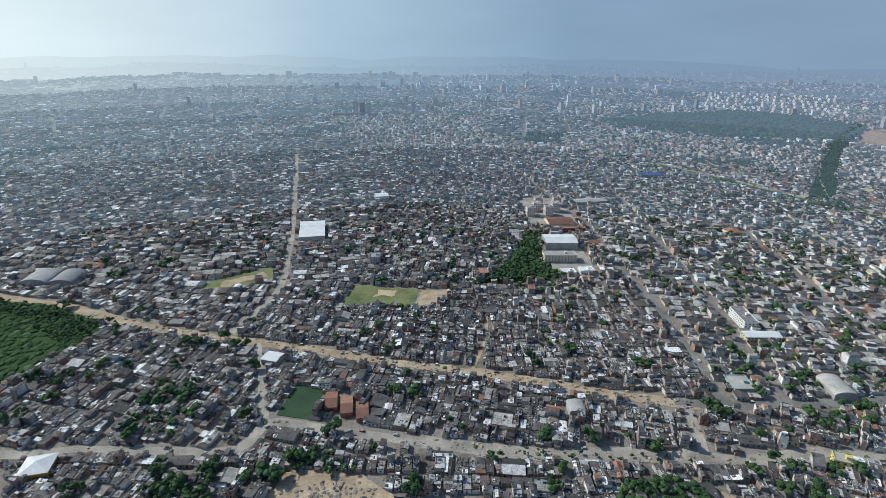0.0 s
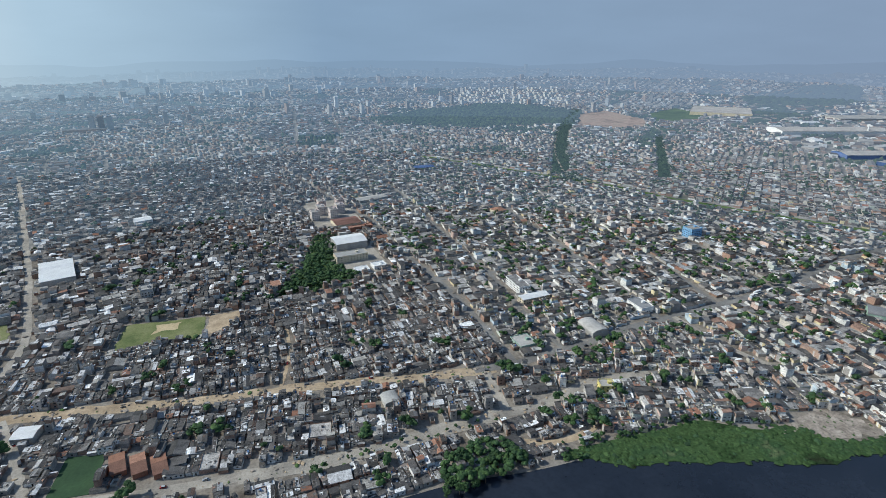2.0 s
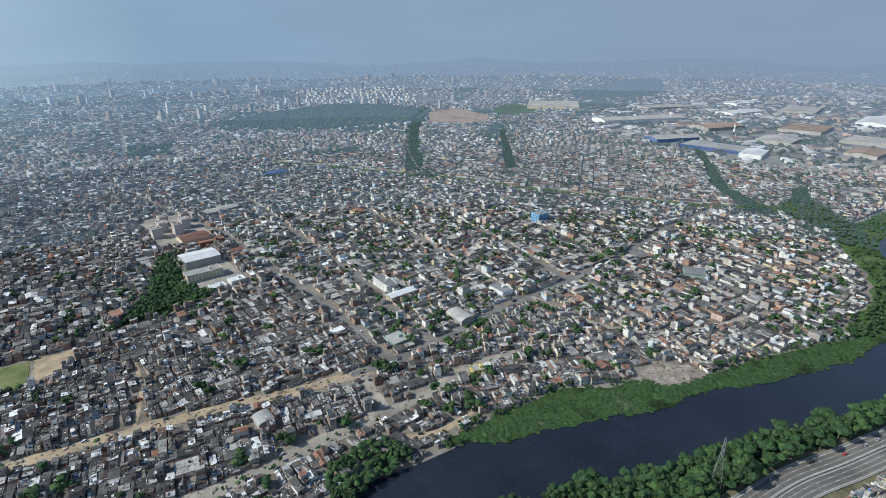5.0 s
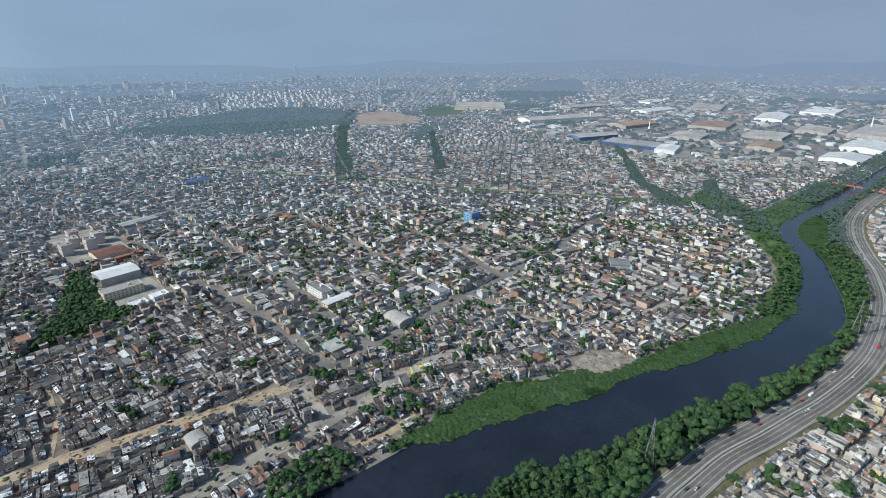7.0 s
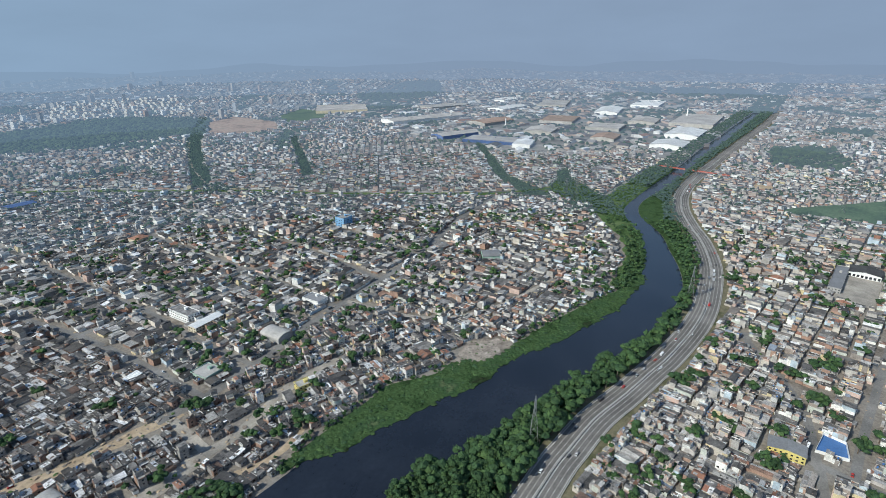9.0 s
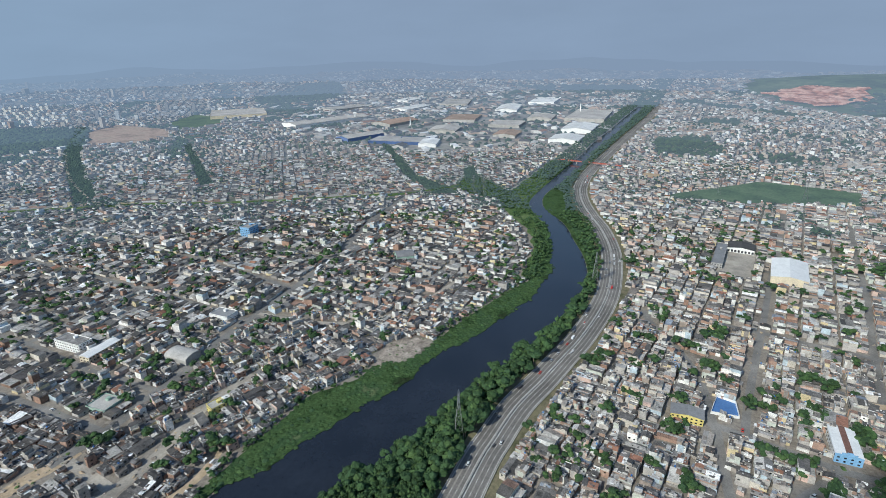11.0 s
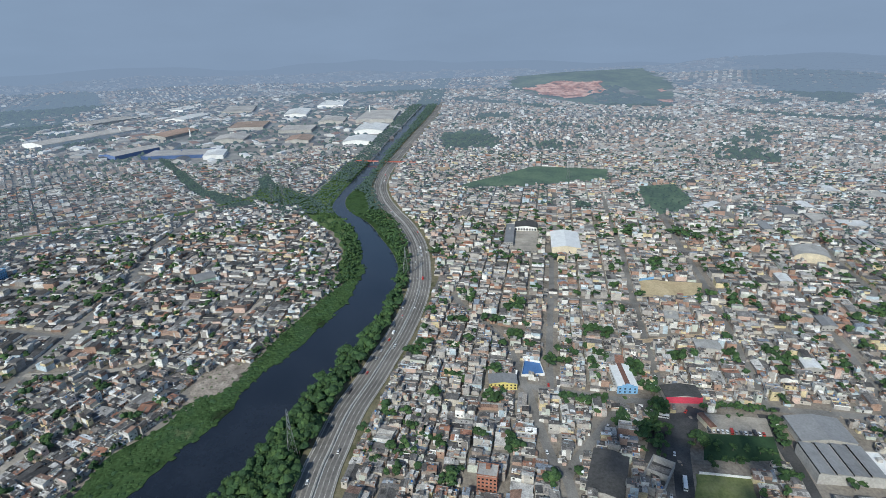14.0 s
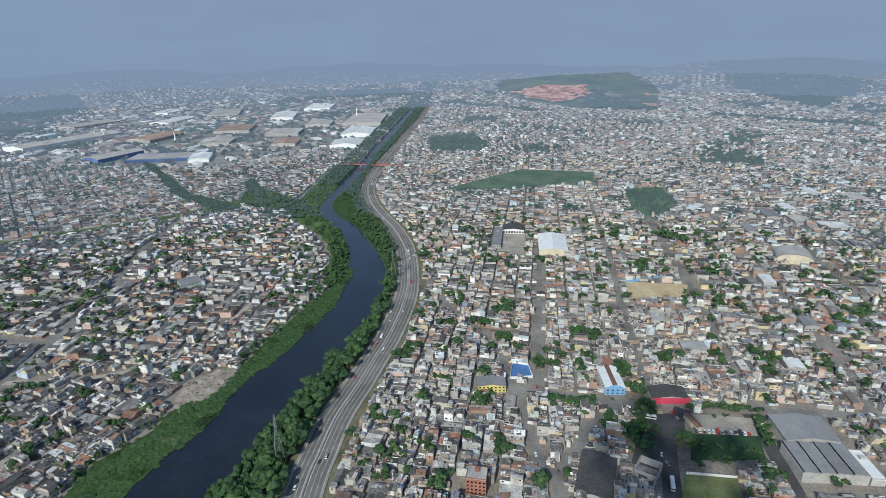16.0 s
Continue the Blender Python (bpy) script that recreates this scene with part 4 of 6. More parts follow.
near_houses, plots = [], []
for angle in (-0.42, -0.235, -0.22, -0.2, -0.12, -0.1, -0.08, -0.03, 0.0, 0.2, 0.62):
    c, s = math.cos(angle), math.sin(angle)
    v, row = -1500.0, 0
    while v < 1600:
        depth = dice.uniform(10, 18) if angle in (-0.2, -0.03, -0.1, 0.0) else dice.uniform(9, 17) if angle == -0.235 else dice.uniform(8, 15)
        u = -1500 + dice.uniform(0, 6)
        while u < 1500:
            width = dice.uniform(10, 16) if dice.random() < 0.03 else dice.uniform(5.0, 10.0) if angle in (-0.08, 0.62, 0.2) else dice.uniform(4.4, 8.4) if angle in (-0.42, -0.12) else dice.uniform(3.6, 7.0)
            x, y = c * (u + width / 2) - s * (v + depth / 2), s * (u + width / 2) + c * (v + depth / 2)
            if row % 3 == 0 and dice.random() < 0.3:
                x, y = x - s * 1.6, y + c * 1.6
            u += width + (dice.uniform(0.0, 0.4) if dice.random() < 0.86 else dice.uniform(0.8, 2.6))
            rad, phi = math.hypot(x, y), math.atan2(y, x)
            if not (215 < rad < 1420 and SECTOR[0] < phi < SECTOR[1]):
                continue
            zone = zone_at(x, y)
            if zone is None or zone[0] != angle:
                continue
            if is_taken(x, y):
                continue
            w_, d_ = width, depth * dice.uniform(0.86, 1.01)
            if not fits(x, y, w_, d_, c, s):  # a shorter house on the longest free stretch of the lot
                free = [not any(is_taken(x + e * w_ * 0.46 * c - f * depth * s, y + e * w_ * 0.46 * s + f * depth * c) for e in (-1, 0, 1)) for f in np.linspace(-0.5, 0.5, 13)]
                runs, start = [], None
                for k, ok in enumerate((*free, False)):
                    if ok and start is None:
                        start = k
                    if not ok and start is not None:
                        runs.append((k - 1 - start, start))
                        start = None
                long, start = max(runs, default=(0, 0))
                if long * depth / 12 < 2.6:
                    continue
                f = (start + long / 2) / 12 - 0.5
                x, y, d_ = x - s * f * depth, y + c * f * depth, long * depth / 12
            if dice.random() < (0.12 if zone[2] else 0.05):
                plots.append((x, y))
                continue
            tilt = angle + dice.gauss(0, 0.055 if zone[2] else 0.06)
            if d_ < 8.5 or w_ > 9 or dice.random() < (0.2 if rad < 545 else 0.55):
                near_houses.append((x, y, w_, d_, tilt, zone, rad))
                continue
            cut = dice.uniform(0.36, 0.64)  # front and rear house on one lot
            for share, at in ((cut, cut / 2 - 0.5), (1 - cut, cut / 2)):
                if dice.random() < 0.93:
                    q = w_ * dice.uniform(0.72, 1.04)
                    near_houses.append((x - s * at * d_ + c * (w_ - q) * 0.4, y + c * at * d_ + s * (w_ - q) * 0.4, q, d_ * share - 0.1, tilt + dice.gauss(0, 0.02), zone, rad))
        v += depth + (dice.uniform(0.1, 0.5) if row % 2 else dice.uniform(1.2, 3.0))
        row += 1


def covered(x, y, w, d, a, gap):
    """The cells of the plan under a turned rectangle, sampled at the given gap."""
    u, v = np.meshgrid(np.arange(-w / 2, w / 2 + gap, gap).clip(-w / 2, w / 2), np.arange(-d / 2, d / 2 + gap, gap).clip(-d / 2, d / 2))
    i = ((x + u * math.cos(a) - v * math.sin(a) - X0) / CELL).astype(int).clip(0, NX - 1)
    return i, ((y + u * math.sin(a) + v * math.cos(a) - Y0) / CELL).astype(int).clip(0, NY - 1)


built = taken.copy()
for x, y, w, d, a, zone, rad in near_houses:
    built[covered(x, y, w, d, a, 1.6)] = True
for x, y in plots:
    built[covered(x, y, 6, 6, 0.0, 1.6)] = True
for x in np.arange(-750, 1000, 3.4):  # small houses on ground left over between the quarters
    for y in np.arange(-650, 1000, 3.4):
        rad = math.hypot(x, y)
        if not (215 < rad < 1000 and SECTOR[0] < math.atan2(y, x) < SECTOR[1]) or built[int((x - X0) / CELL), int((y - Y0) / CELL)]:
            continue
        zone = zone_at(x, y)
        if zone is None:
            continue
        w, d = dice.choice(((4.6, 7.5), (7.0, 5.0), (5.0, 5.0), (3.8, 4.4)))
        if not built[covered(x, y, w, d, zone[0], 1.6)].any():
            near_houses.append((x, y, w, d, zone[0] + dice.gauss(0, 0.03), zone, rad))
            built[covered(x, y, w, d, zone[0], 1.6)] = True
near_houses.sort(key=lambda q: q[6])
# ---------------------------------------------------------------- large buildings
def group_of(name, x, y, ang=0.0):
    base = new(name)
    base.matrix_basis = pose(x, y, 0, 0, 0, math.degrees(ang))
    return base


def one(name, parent, mat, *boxes):
    """A part made of boxes."""
    p = Pile()
    for b in boxes:
        p.add_box(*b)
    return solid(name, p, [mat], parent)


def vault(name, parent, mat, w, d, z, high, thick=0.3, k=12):
    """A barrel roof spanning w, running along y."""
    a = np.linspace(0, math.pi, k + 1)
    out = np.stack([np.cos(a) * w / 2, np.sin(a) * high], 1)
    inn = np.stack([np.cos(a) * (w / 2 - thick), np.sin(a) * (high - thick)], 1)
    v, n = [], 4 * (k + 1)
    for ring in (out, inn):
        for y in (-d / 2, d / 2):
            v.append(np.stack([ring[:, 0], np.full(k + 1, y), ring[:, 1] + z], 1))
    i = np.arange(k)
    s = k + 1
    q = [np.stack([i, i + 1, s + i + 1, s + i], 1), np.stack([3 * s + i, 3 * s + i + 1, 2 * s + i + 1, 2 * s + i], 1), np.stack([2 * s + i, 2 * s + i + 1, i + 1, i], 1), np.stack([s + i, s + i + 1, 3 * s + i + 1, 3 * s + i], 1)]
    q = np.concatenate(q)[:, ::-1]
    ob = new(name, raw_mesh(name, np.concatenate(v), [q], [], [np.zeros(len(q))], [], [mat]))
    ob.parent = parent
    return ob


def windows(parent, w, d, floors, gap=3.2, mat=None, size=(1.4, 1.2), first=1.1, storey=2.9):
    """Rows of windows on the four sides, each one a part."""
    shapes = {}
    for side, (half, span) in enumerate(((d / 2, w), (d / 2, w), (w / 2, d), (w / 2, d))):
        s = 1 if side % 2 else -1
        n = max(1, int(span / gap))
        for f in range(floors):
            for i in range(n):
                u = (i + 0.5) * span / n - span / 2
                flat = side < 2
                if flat not in shapes:
                    p = Pile()
                    p.add_box(0, 0, 0, *((size[0], 0.12) if flat else (0.12, size[0])), size[1])
                    shapes[flat] = p.mesh("window", [mat or M["glass"]])
                ob = new("window", shapes[flat])
                ob.location = (u, s * (half + 0.02), first + f * storey) if flat else (s * (half + 0.02), u, first + f * storey)
                ob.parent = parent


SITES = [(264, -143, 44, 14, -0.67)]


def block(name, label, x, y, w, d, h, ang, wall, roof, floors=0, style="flat", gap=3.2):
    """A large building: walls, roof, rows of windows."""
    base = group_of(name, x, y, ang)
    one("wall", base, M[wall], (0, 0, -0.5, w, d, h + 0.5))
    if style == "flat":
        one("roof", base, M[roof], (0, 0, h, w + 0.3, d + 0.3, 0.25))
        one("parapet", base, M[wall], (0, d / 2, h + 0.25, w + 0.3, 0.25, 0.7), (0, -d / 2, h + 0.25, w + 0.3, 0.25, 0.7), (w / 2, 0, h + 0.25, 0.25, d - 0.3, 0.7), (-w / 2, 0, h + 0.25, 0.25, d - 0.3, 0.7))
        one("stair_head", base, M[wall], (w * 0.2, 0, h + 0.25, 3, 3, 2.2))
    elif style == "gable":
        for s in (1, -1):
            one("roof", base, M[roof], (0, s * d * 0.26, h + d * 0.04, w + 0.8, d * 0.52, 0.25, 0, 0, 0, -s * 0.14))
        p = Pile()
        p.add_prism(0, 0, h, w - 0.1, d - 0.1, d * 0.065)
        solid("gable", p, [M[wall]], base)
    elif style == "saw":
        n = max(2, int(d / 9))
        for i in range(n):
            yy = (i + 0.5) * d / n - d / 2
            one("roof", base, M[roof], (0, yy, h + 0.7, w + 0.6, d / n - 0.6, 0.25, 0, 0, 0, 0.13))
            one("rooflight", base, M["glass"], (0, yy + d / n / 2 - 0.4, h, w, 0.3, 1.0))
    elif style == "vault":
        vault("roof", base, M[roof], w + 0.8, d + 0.6, h, w * 0.2)
        a = np.linspace(0, math.pi, 13)
        arc = np.stack([np.cos(a) * (w / 2 - 0.4), np.zeros(13), h + np.sin(a) * (w * 0.2 - 0.4)], 1)
        for s in (1, -1):
            p = Pile()
            fan = np.array([(0, i, i + 1) for i in range(1, 12)])
            p.raw.append((arc + (0, s * (d / 2 - 0.2), 0), fan[:, ::-s], 0))
            solid("gable", p, [M[wall]], base)
    elif style == "hip":
        v = np.array([(-w / 2 - 1, -d / 2 - 1, h), (w / 2 + 1, -d / 2 - 1, h), (w / 2 + 1, d / 2 + 1, h), (-w / 2 - 1, d / 2 + 1, h), (0, 0, h + w * 0.19)])
        t = np.array([(0, 1, 4), (1, 2, 4), (2, 3, 4), (3, 0, 4), (2, 1, 0), (3, 2, 0)])
        ob = new("roof", raw_mesh("roof", v, [], [t], [], [np.zeros(6)], [M[roof]]))
        ob.parent = base
    if floors:
        windows(base, w, d, floors, gap)
    tagged(base, label, name.replace("_", " "))
    SITES.append((x, y, w, d, ang))
    c, s = math.cos(ang), math.sin(ang)
    take_area([(x + c * a * (w / 2 + 2) - s * b * (d / 2 + 2), y + s * a * (w / 2 + 2) + c * b * (d / 2 + 2)) for a, b in ((-1, -1), (1, -1), (1, 1), (-1, 1))])
    return base


block("sports_hall", "white-roofed sports hall of a school", 166, 709, 44, 34, 10, 0.02, "concrete", "white_roof", 0, "gable")
block("school", "cream three-storey school block with flat roof", 155, 656, 42, 18, 9, 0.03, "cream", "concrete", 3, "flat", 4)
block("pavilion", "low white school pavilion with flat roof", 157, 610, 17, 15, 4.5, 0.05, "white", "white_roof", 1)
block("pavilion", "low white school pavilion with flat roof", 181, 616, 17, 15, 4.5, 0.05, "white", "white_roof", 1)
for x, y in ((146, 848), (160, 872), (176, 850), (192, 872), (168, 905), (200, 905)):
    block("apartment_block", "pale pink five-storey apartment block", x, y, 13, 16, 15, 0.05, "pink", "slab", 5)
block("market", "low market with a wide red-brown roof", 186, 806, 40, 34, 5, 0.05, "cream", "brown", 0, "gable")
block("terrace", "long red brick terrace beside the market", 200, 770, 36, 10, 6, 0.05, "brick", "tile", 2)
block("market_hall", "market hall with white saw-tooth roofs", -191, 751, 36, 68, 7, 0.2, "concrete", "white_roof", 0, "saw")
block("pavilion", "orange hall with a white pyramid roof", -266, 279, 17, 17, 6, 0.25, "orange", "white_roof", 1, "hip")
block("storage_hall", "tan barrel-roofed storage hall", -472, 578, 33, 34, 3, 0.1, "concrete", "concrete", 0, "vault")
block("storage_hall", "grey barrel-roofed storage hall", -441, 579, 29, 34, 3, 0.1, "concrete", "grey_roof", 0, "vault")
block("warehouse", "grey warehouse with ribbed roof and pale walls", 270, -270, 29, 41, 8, -0.16, "concrete", "grey_roof", 0, "saw")
block("warehouse", "low grey warehouse wing", 302, -279, 27, 36, 6, -0.16, "concrete", "grey_roof", 0, "gable")
block("warehouse", "narrow pale annex of the warehouse", 265, -296, 27, 9, 5, -0.16, "concrete", "white_roof")
church = block("church", "gabled church with a light blue front", 377, -163, 31, 16, 7, -0.1, "white", "white_roof", 0, "gable")
one("front", church, M["skyblue"], (-15.8, 0, 0, 0.5, 16.4, 7.2), (-15.8, 0, 7.2, 0.5, 9, 1.2), (-15.8, 0, 8.4, 0.5, 3.4, 1.0))
one("ridge_band", church, M["brown"], (0, 0, 8.35, 31.2, 4, 0.2))
windows(church, 32.2, 16, 2, 4)
shop = block("shop", "dark-roofed shop with a crimson front wall", 354, -202, 16, 28, 5, -0.1, "concrete", "dark_roof", 0, "gable")
one("front", shop, M["red"], (-8.4, 0, 0, 0.5, 28.5, 5.6))
block("school", "yellow two-storey building with grey roof", 380, -62, 13, 23, 6, -0.08, "yellow", "grey_roof", 2, "gable")
big = block("market_hall", "large hall with a white metal roof and red edge", 707, -199, 68, 38, 8, -0.2, "cream", "white_roof", 0, "gable")
one("roof_edge", big, M["rust"], (34.6, 0, 7.6, 0.8, 39, 1.6))
gym = block("gymnasium", "gymnasium with a dark roof and white arcade", 784, -158, 27, 33, 6, -0.2, "white", "dark_roof", 0, "gable")
windows(gym, 27, 33, 1, 4, None, (2.6, 3.2), 1.0)
block("school", "long low school building with grey roof", 748, -127, 84, 13, 6, -0.2, "concrete", "grey_roof", 2)
block("market_hall", "hall with a pale barrel roof", 627, -500, 42, 36, 5, 1.1, "cream", "concrete", 0, "vault")
block("office", "bright blue four-storey building", 642, 541, 20, 18, 14, -0.05, "skyblue", "slab", 4)
block("corner_house", "bright yellow corner house", 276, 290, 12, 10, 5.6, -0.4, "yellow", "concrete", 2)
block("apartment_block", "red brick five-storey apartment block", 271, -36, 11, 13, 13, -0.25, "brick", "concrete", 4, "flat", 2.6)
block("shop", "shop with green walls and a barrel roof", 624, 275, 20, 24, 5, 0.6, "green", "grey_roof", 0, "vault")
block("workshop", "workshop with a curved pale roof", 328, 373, 18, 26, 5, -0.05, "concrete", "concrete", 0, "vault")
block("corner_shop", "rounded corner shop with green band", 251, 379, 18, 20, 4, 0.0, "green", "concrete", 1)
block("long_house", "long house with white sheet roof", 311, 455, 34, 12, 6, 0.0, "cream", "white_roof", 2, "gable")
block("apartment_house", "white three-storey row of houses", 311, 489, 14, 34, 9, -0.05, "white", "slab", 3)
block("shop", "blue-fronted shop on the avenue", 406, 392, 16, 24, 6, -0.05, "white", "grey_roof", 1)
block("factory", "factory with a dark blue roof", 444, 1120, 46, 26, 7, -0.05, "concrete", "dull_navy", 0, "gable")
block("market_hall", "long hall with a pale roof", 262, 920, 58, 22, 6, 0.2, "concrete", "concrete", 0, "gable")
block("workshop", "workshop with a red hipped roof", 438, 763, 20, 20, 6, 0.1, "cream", "tile", 0, "hip")
block("market_hall", "hall with a pale pitched roof", -110, 936, 26, 22, 8, 0.3, "white", "white_roof", 0, "gable")
block("apartment_house", "grey four-storey house above low roofs", -85, 640, 13, 16, 11, 0.1, "concrete", "slab", 3)
block("hall", "hall with a white roof beside the street", -150, 412, 15, 14, 5, -0.25, "concrete", "white_roof", 0, "gable")
block("hall", "hall with a grey vaulted roof", 106, 345, 13, 14, 4, 0.0, "concrete", "concrete", 0, "vault")
for dx in (0, 1, 2):
    block("clubhouse", "clubhouse with red tiled roof beside the pitch", -86 + 13 * dx, 352 - 6 * dx, 9, 20, 4, 0.15, "brick", "tile", 0, "gable")
block("depot", "long depot with a black stained roof", 271, -115, 40, 23, 6, -0.43, "concrete", "dark_roof", 0, "gable")
ruin = group_of("depot", 264, -143, -0.67)
one("floor", ruin, M["slab"], (0, 0, 0.1, 44, 14, 0.25))
for px, py, pw, pd in ((0, 7, 44.6, 0.5), (0, -7, 44.6, 0.5), (22, 0, 0.5, 13.5), (-22, 0, 0.5, 13.5), (7, 0, 0.4, 13.5), (-9, 0, 0.4, 13.5)):
    one("wall", ruin, M["concrete"], (px, py, 0, pw, pd, 6))
tagged(ruin, "roofless depot with pale stained concrete walls", "depot")
block("shed", "low shed with a red tiled roof beside the yard", 320, -206, 16, 5, 4, 0.12, "cream", "tile", 0, "gable")
lawn_wall = group_of("boundary_wall", 268, -196, 0)
for k in range(6):
    one("panel", lawn_wall, M["white"], (3.4 - 1.36 * k, 16 - 6.4 * k, 0, 6.4, 0.3, 2.2, 1.364))
tagged(lawn_wall, "long white boundary wall beside the lawn", "wall")

take_area(((231, -150), (285, -143), (336, -172), (336, -212), (325, -256), (280, -240), (266, -209), (231, -195)))
take_area(((240, -243), (332, -256), (322, -312), (240, -304)))
court = group_of("court_wall", 402, -90, 0)
for (ax, ay), (bx, by) in zip(((-11, 10), (-11, -10), (8, -10), (13, 3)), ((-11, -10), (8, -10), (13, 3), (-11, 10))):
    one("panel", court, M["white"], ((ax + bx) / 2, (ay + by) / 2, 0, math.hypot(bx - ax, by - ay), 0.25, 2.6, math.atan2(by - ay, bx - ax)))
tagged(court, "white walls round the blue court", "wall")
for x, y, w, d, a, roof_m, st in ((812, -589, 46, 22, -0.24, "grey_roof", "gable"), (775, -615, 34, 26, -0.24, "concrete", "gable"), (742, -645, 30, 40, -0.24, "dull_white", "flat"), (842, -640, 40, 20, -0.24, "dull_white", "gable"), (664, -603, 26, 30, -0.24, "grey_roof", "saw"), (862, -488, 44, 14, -0.9, "dull_white", "gable"), (897, -553, 36, 13, -0.9, "concrete", "gable"), (745, -512, 40, 14, -0.24, "grey_roof", "gable"), (891, -800, 50, 36, -0.24, "concrete", "flat"), (937, -750, 44, 24, -0.24, "dull_white", "gable"), (420, -258, 16, 22, -0.24, "concrete", "gable"), (455, -395, 20, 14, -0.24, "grey_roof", "gable"), (385, -330, 16, 14, -0.24, "dull_white", "gable"), (560, -420, 24, 14, -0.24, "dull_white", "gable"), (480, -250, 18, 14, -0.24, "concrete", "flat")):
    block("workshop", "low workshop hall with a broad sheet roof among houses", x, y, w, d, 5.5, a, "concrete", roof_m, 1, st)
# sand pitch wall
wall = group_of("pitch_wall", 556, -284, 0)
one("panel", wall, M["skyblue"], (28, -4, 0, 0.3, 74, 3.2, 0.24))
one("panel", wall, M["skyblue"], (-28, 12, 0, 0.3, 66, 1.6, 0.08))
tagged(wall, "light blue wall round the sand pitch", "wall")

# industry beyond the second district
# the dull_ sheet tones of these sheds imitate haze by colour
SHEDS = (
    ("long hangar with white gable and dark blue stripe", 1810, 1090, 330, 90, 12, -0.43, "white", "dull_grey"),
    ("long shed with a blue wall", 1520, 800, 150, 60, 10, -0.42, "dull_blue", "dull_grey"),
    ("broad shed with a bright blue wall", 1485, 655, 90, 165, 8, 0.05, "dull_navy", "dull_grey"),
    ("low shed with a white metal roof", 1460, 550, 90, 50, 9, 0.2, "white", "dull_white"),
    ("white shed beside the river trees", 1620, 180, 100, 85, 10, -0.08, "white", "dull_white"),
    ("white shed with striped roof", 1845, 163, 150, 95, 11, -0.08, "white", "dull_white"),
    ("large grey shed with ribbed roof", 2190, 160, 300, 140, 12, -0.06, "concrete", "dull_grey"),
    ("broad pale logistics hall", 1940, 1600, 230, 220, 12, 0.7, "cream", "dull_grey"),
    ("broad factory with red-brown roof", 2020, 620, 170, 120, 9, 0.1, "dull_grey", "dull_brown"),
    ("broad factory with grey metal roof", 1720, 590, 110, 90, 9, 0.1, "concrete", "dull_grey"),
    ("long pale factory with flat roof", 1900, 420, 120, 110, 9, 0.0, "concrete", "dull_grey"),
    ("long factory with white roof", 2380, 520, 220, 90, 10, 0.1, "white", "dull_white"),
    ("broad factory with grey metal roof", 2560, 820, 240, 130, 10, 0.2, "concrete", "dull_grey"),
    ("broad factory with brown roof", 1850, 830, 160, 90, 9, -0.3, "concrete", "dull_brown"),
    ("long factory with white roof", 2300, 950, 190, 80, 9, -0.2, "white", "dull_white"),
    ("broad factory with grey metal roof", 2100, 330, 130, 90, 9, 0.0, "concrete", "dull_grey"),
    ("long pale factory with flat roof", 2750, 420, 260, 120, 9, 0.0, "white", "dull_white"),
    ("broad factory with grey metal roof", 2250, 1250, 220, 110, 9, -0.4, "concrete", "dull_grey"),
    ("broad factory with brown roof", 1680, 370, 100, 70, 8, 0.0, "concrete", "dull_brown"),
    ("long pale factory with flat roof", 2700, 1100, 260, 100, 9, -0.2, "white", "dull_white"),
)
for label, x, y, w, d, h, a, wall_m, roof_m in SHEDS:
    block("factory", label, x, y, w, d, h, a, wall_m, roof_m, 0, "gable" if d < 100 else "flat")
for x, y, h in ((2273, 205, 42), (1890, 1015, 26), (1792, 745, 28)):
    tower = group_of("chimney", x, y)
    p = Pile()
    p.add_drum(0, 0, -0.5, 3.2, h, 0.6)
    solid("shaft", p, [M["white"]], tower)
    p = Pile()
    p.add_drum(0, 0, h - 0.5, 2.2, 1.2, 1.0)
    solid("rim", p, [M["concrete"]], tower)
    tagged(tower, "tall pale factory chimney", "chimney")

near_houses = [q for q in near_houses if not is_taken(q[0], q[1])]

# detached things: the stretch of the plan nearest to the camera; the rest is joined, district by district
THINGS = 290


def storeys_of(r, share):
    k = r.random()
    return 3 if k < share * 0.16 else 2 if k < share else 1


piles = {}
for i, (x, y, w, d, a, zone, rad) in enumerate(near_houses[THINGS:]):
    key = ("mixed" if zone[0] == -0.08 else "bank" if zone[0] in (0.62, -0.42, -0.12) else "east" if zone[2] else "west", 0 if rad < 560 else 1 if rad < 900 else 2 if rad < 1150 else 3)
    pile = piles.setdefault(key, Pile())
    parts = house(dice, w - 0.1, d, storeys_of(dice, zone[1]), zone[2], rad < 545)
    for name in ("wall", "roof", "water_tank", "parapet", "annex"):
        pile.merge(parts[name], (x, y, 0.0, a))
    if rad < 480:
        pile.box += [(*b, 0.0, 0.0, 0.0, GLASS, x, y, 0.0, a) for b in parts["window"] + parts["door"]]
TONES = {"east": (WALLS_EAST, ROOFS_EAST), "west": (WALLS_WEST, ROOFS_WEST), "bank": (WALLS_WEST[4:8] + WALLS_EAST[:13], ROOFS_WEST[::2] + ROOFS_EAST[:16]), "mixed": (WALLS_EAST[:9] + WALLS_EAST[10:15] + WALLS_WEST[1:7], ROOFS_WEST + ROOFS_EAST[3::5])}
for side in ("mixed", "bank"):
    M["wall_" + side[0]] = surface(side + "_masonry", TONES[side][0], 0.9, 1.2, 0.12, 0.4)
    M["roof_" + side[0]] = surface(side + "_sheet", TONES[side][1], 0.75, 1.1, 0.15, 0.55)
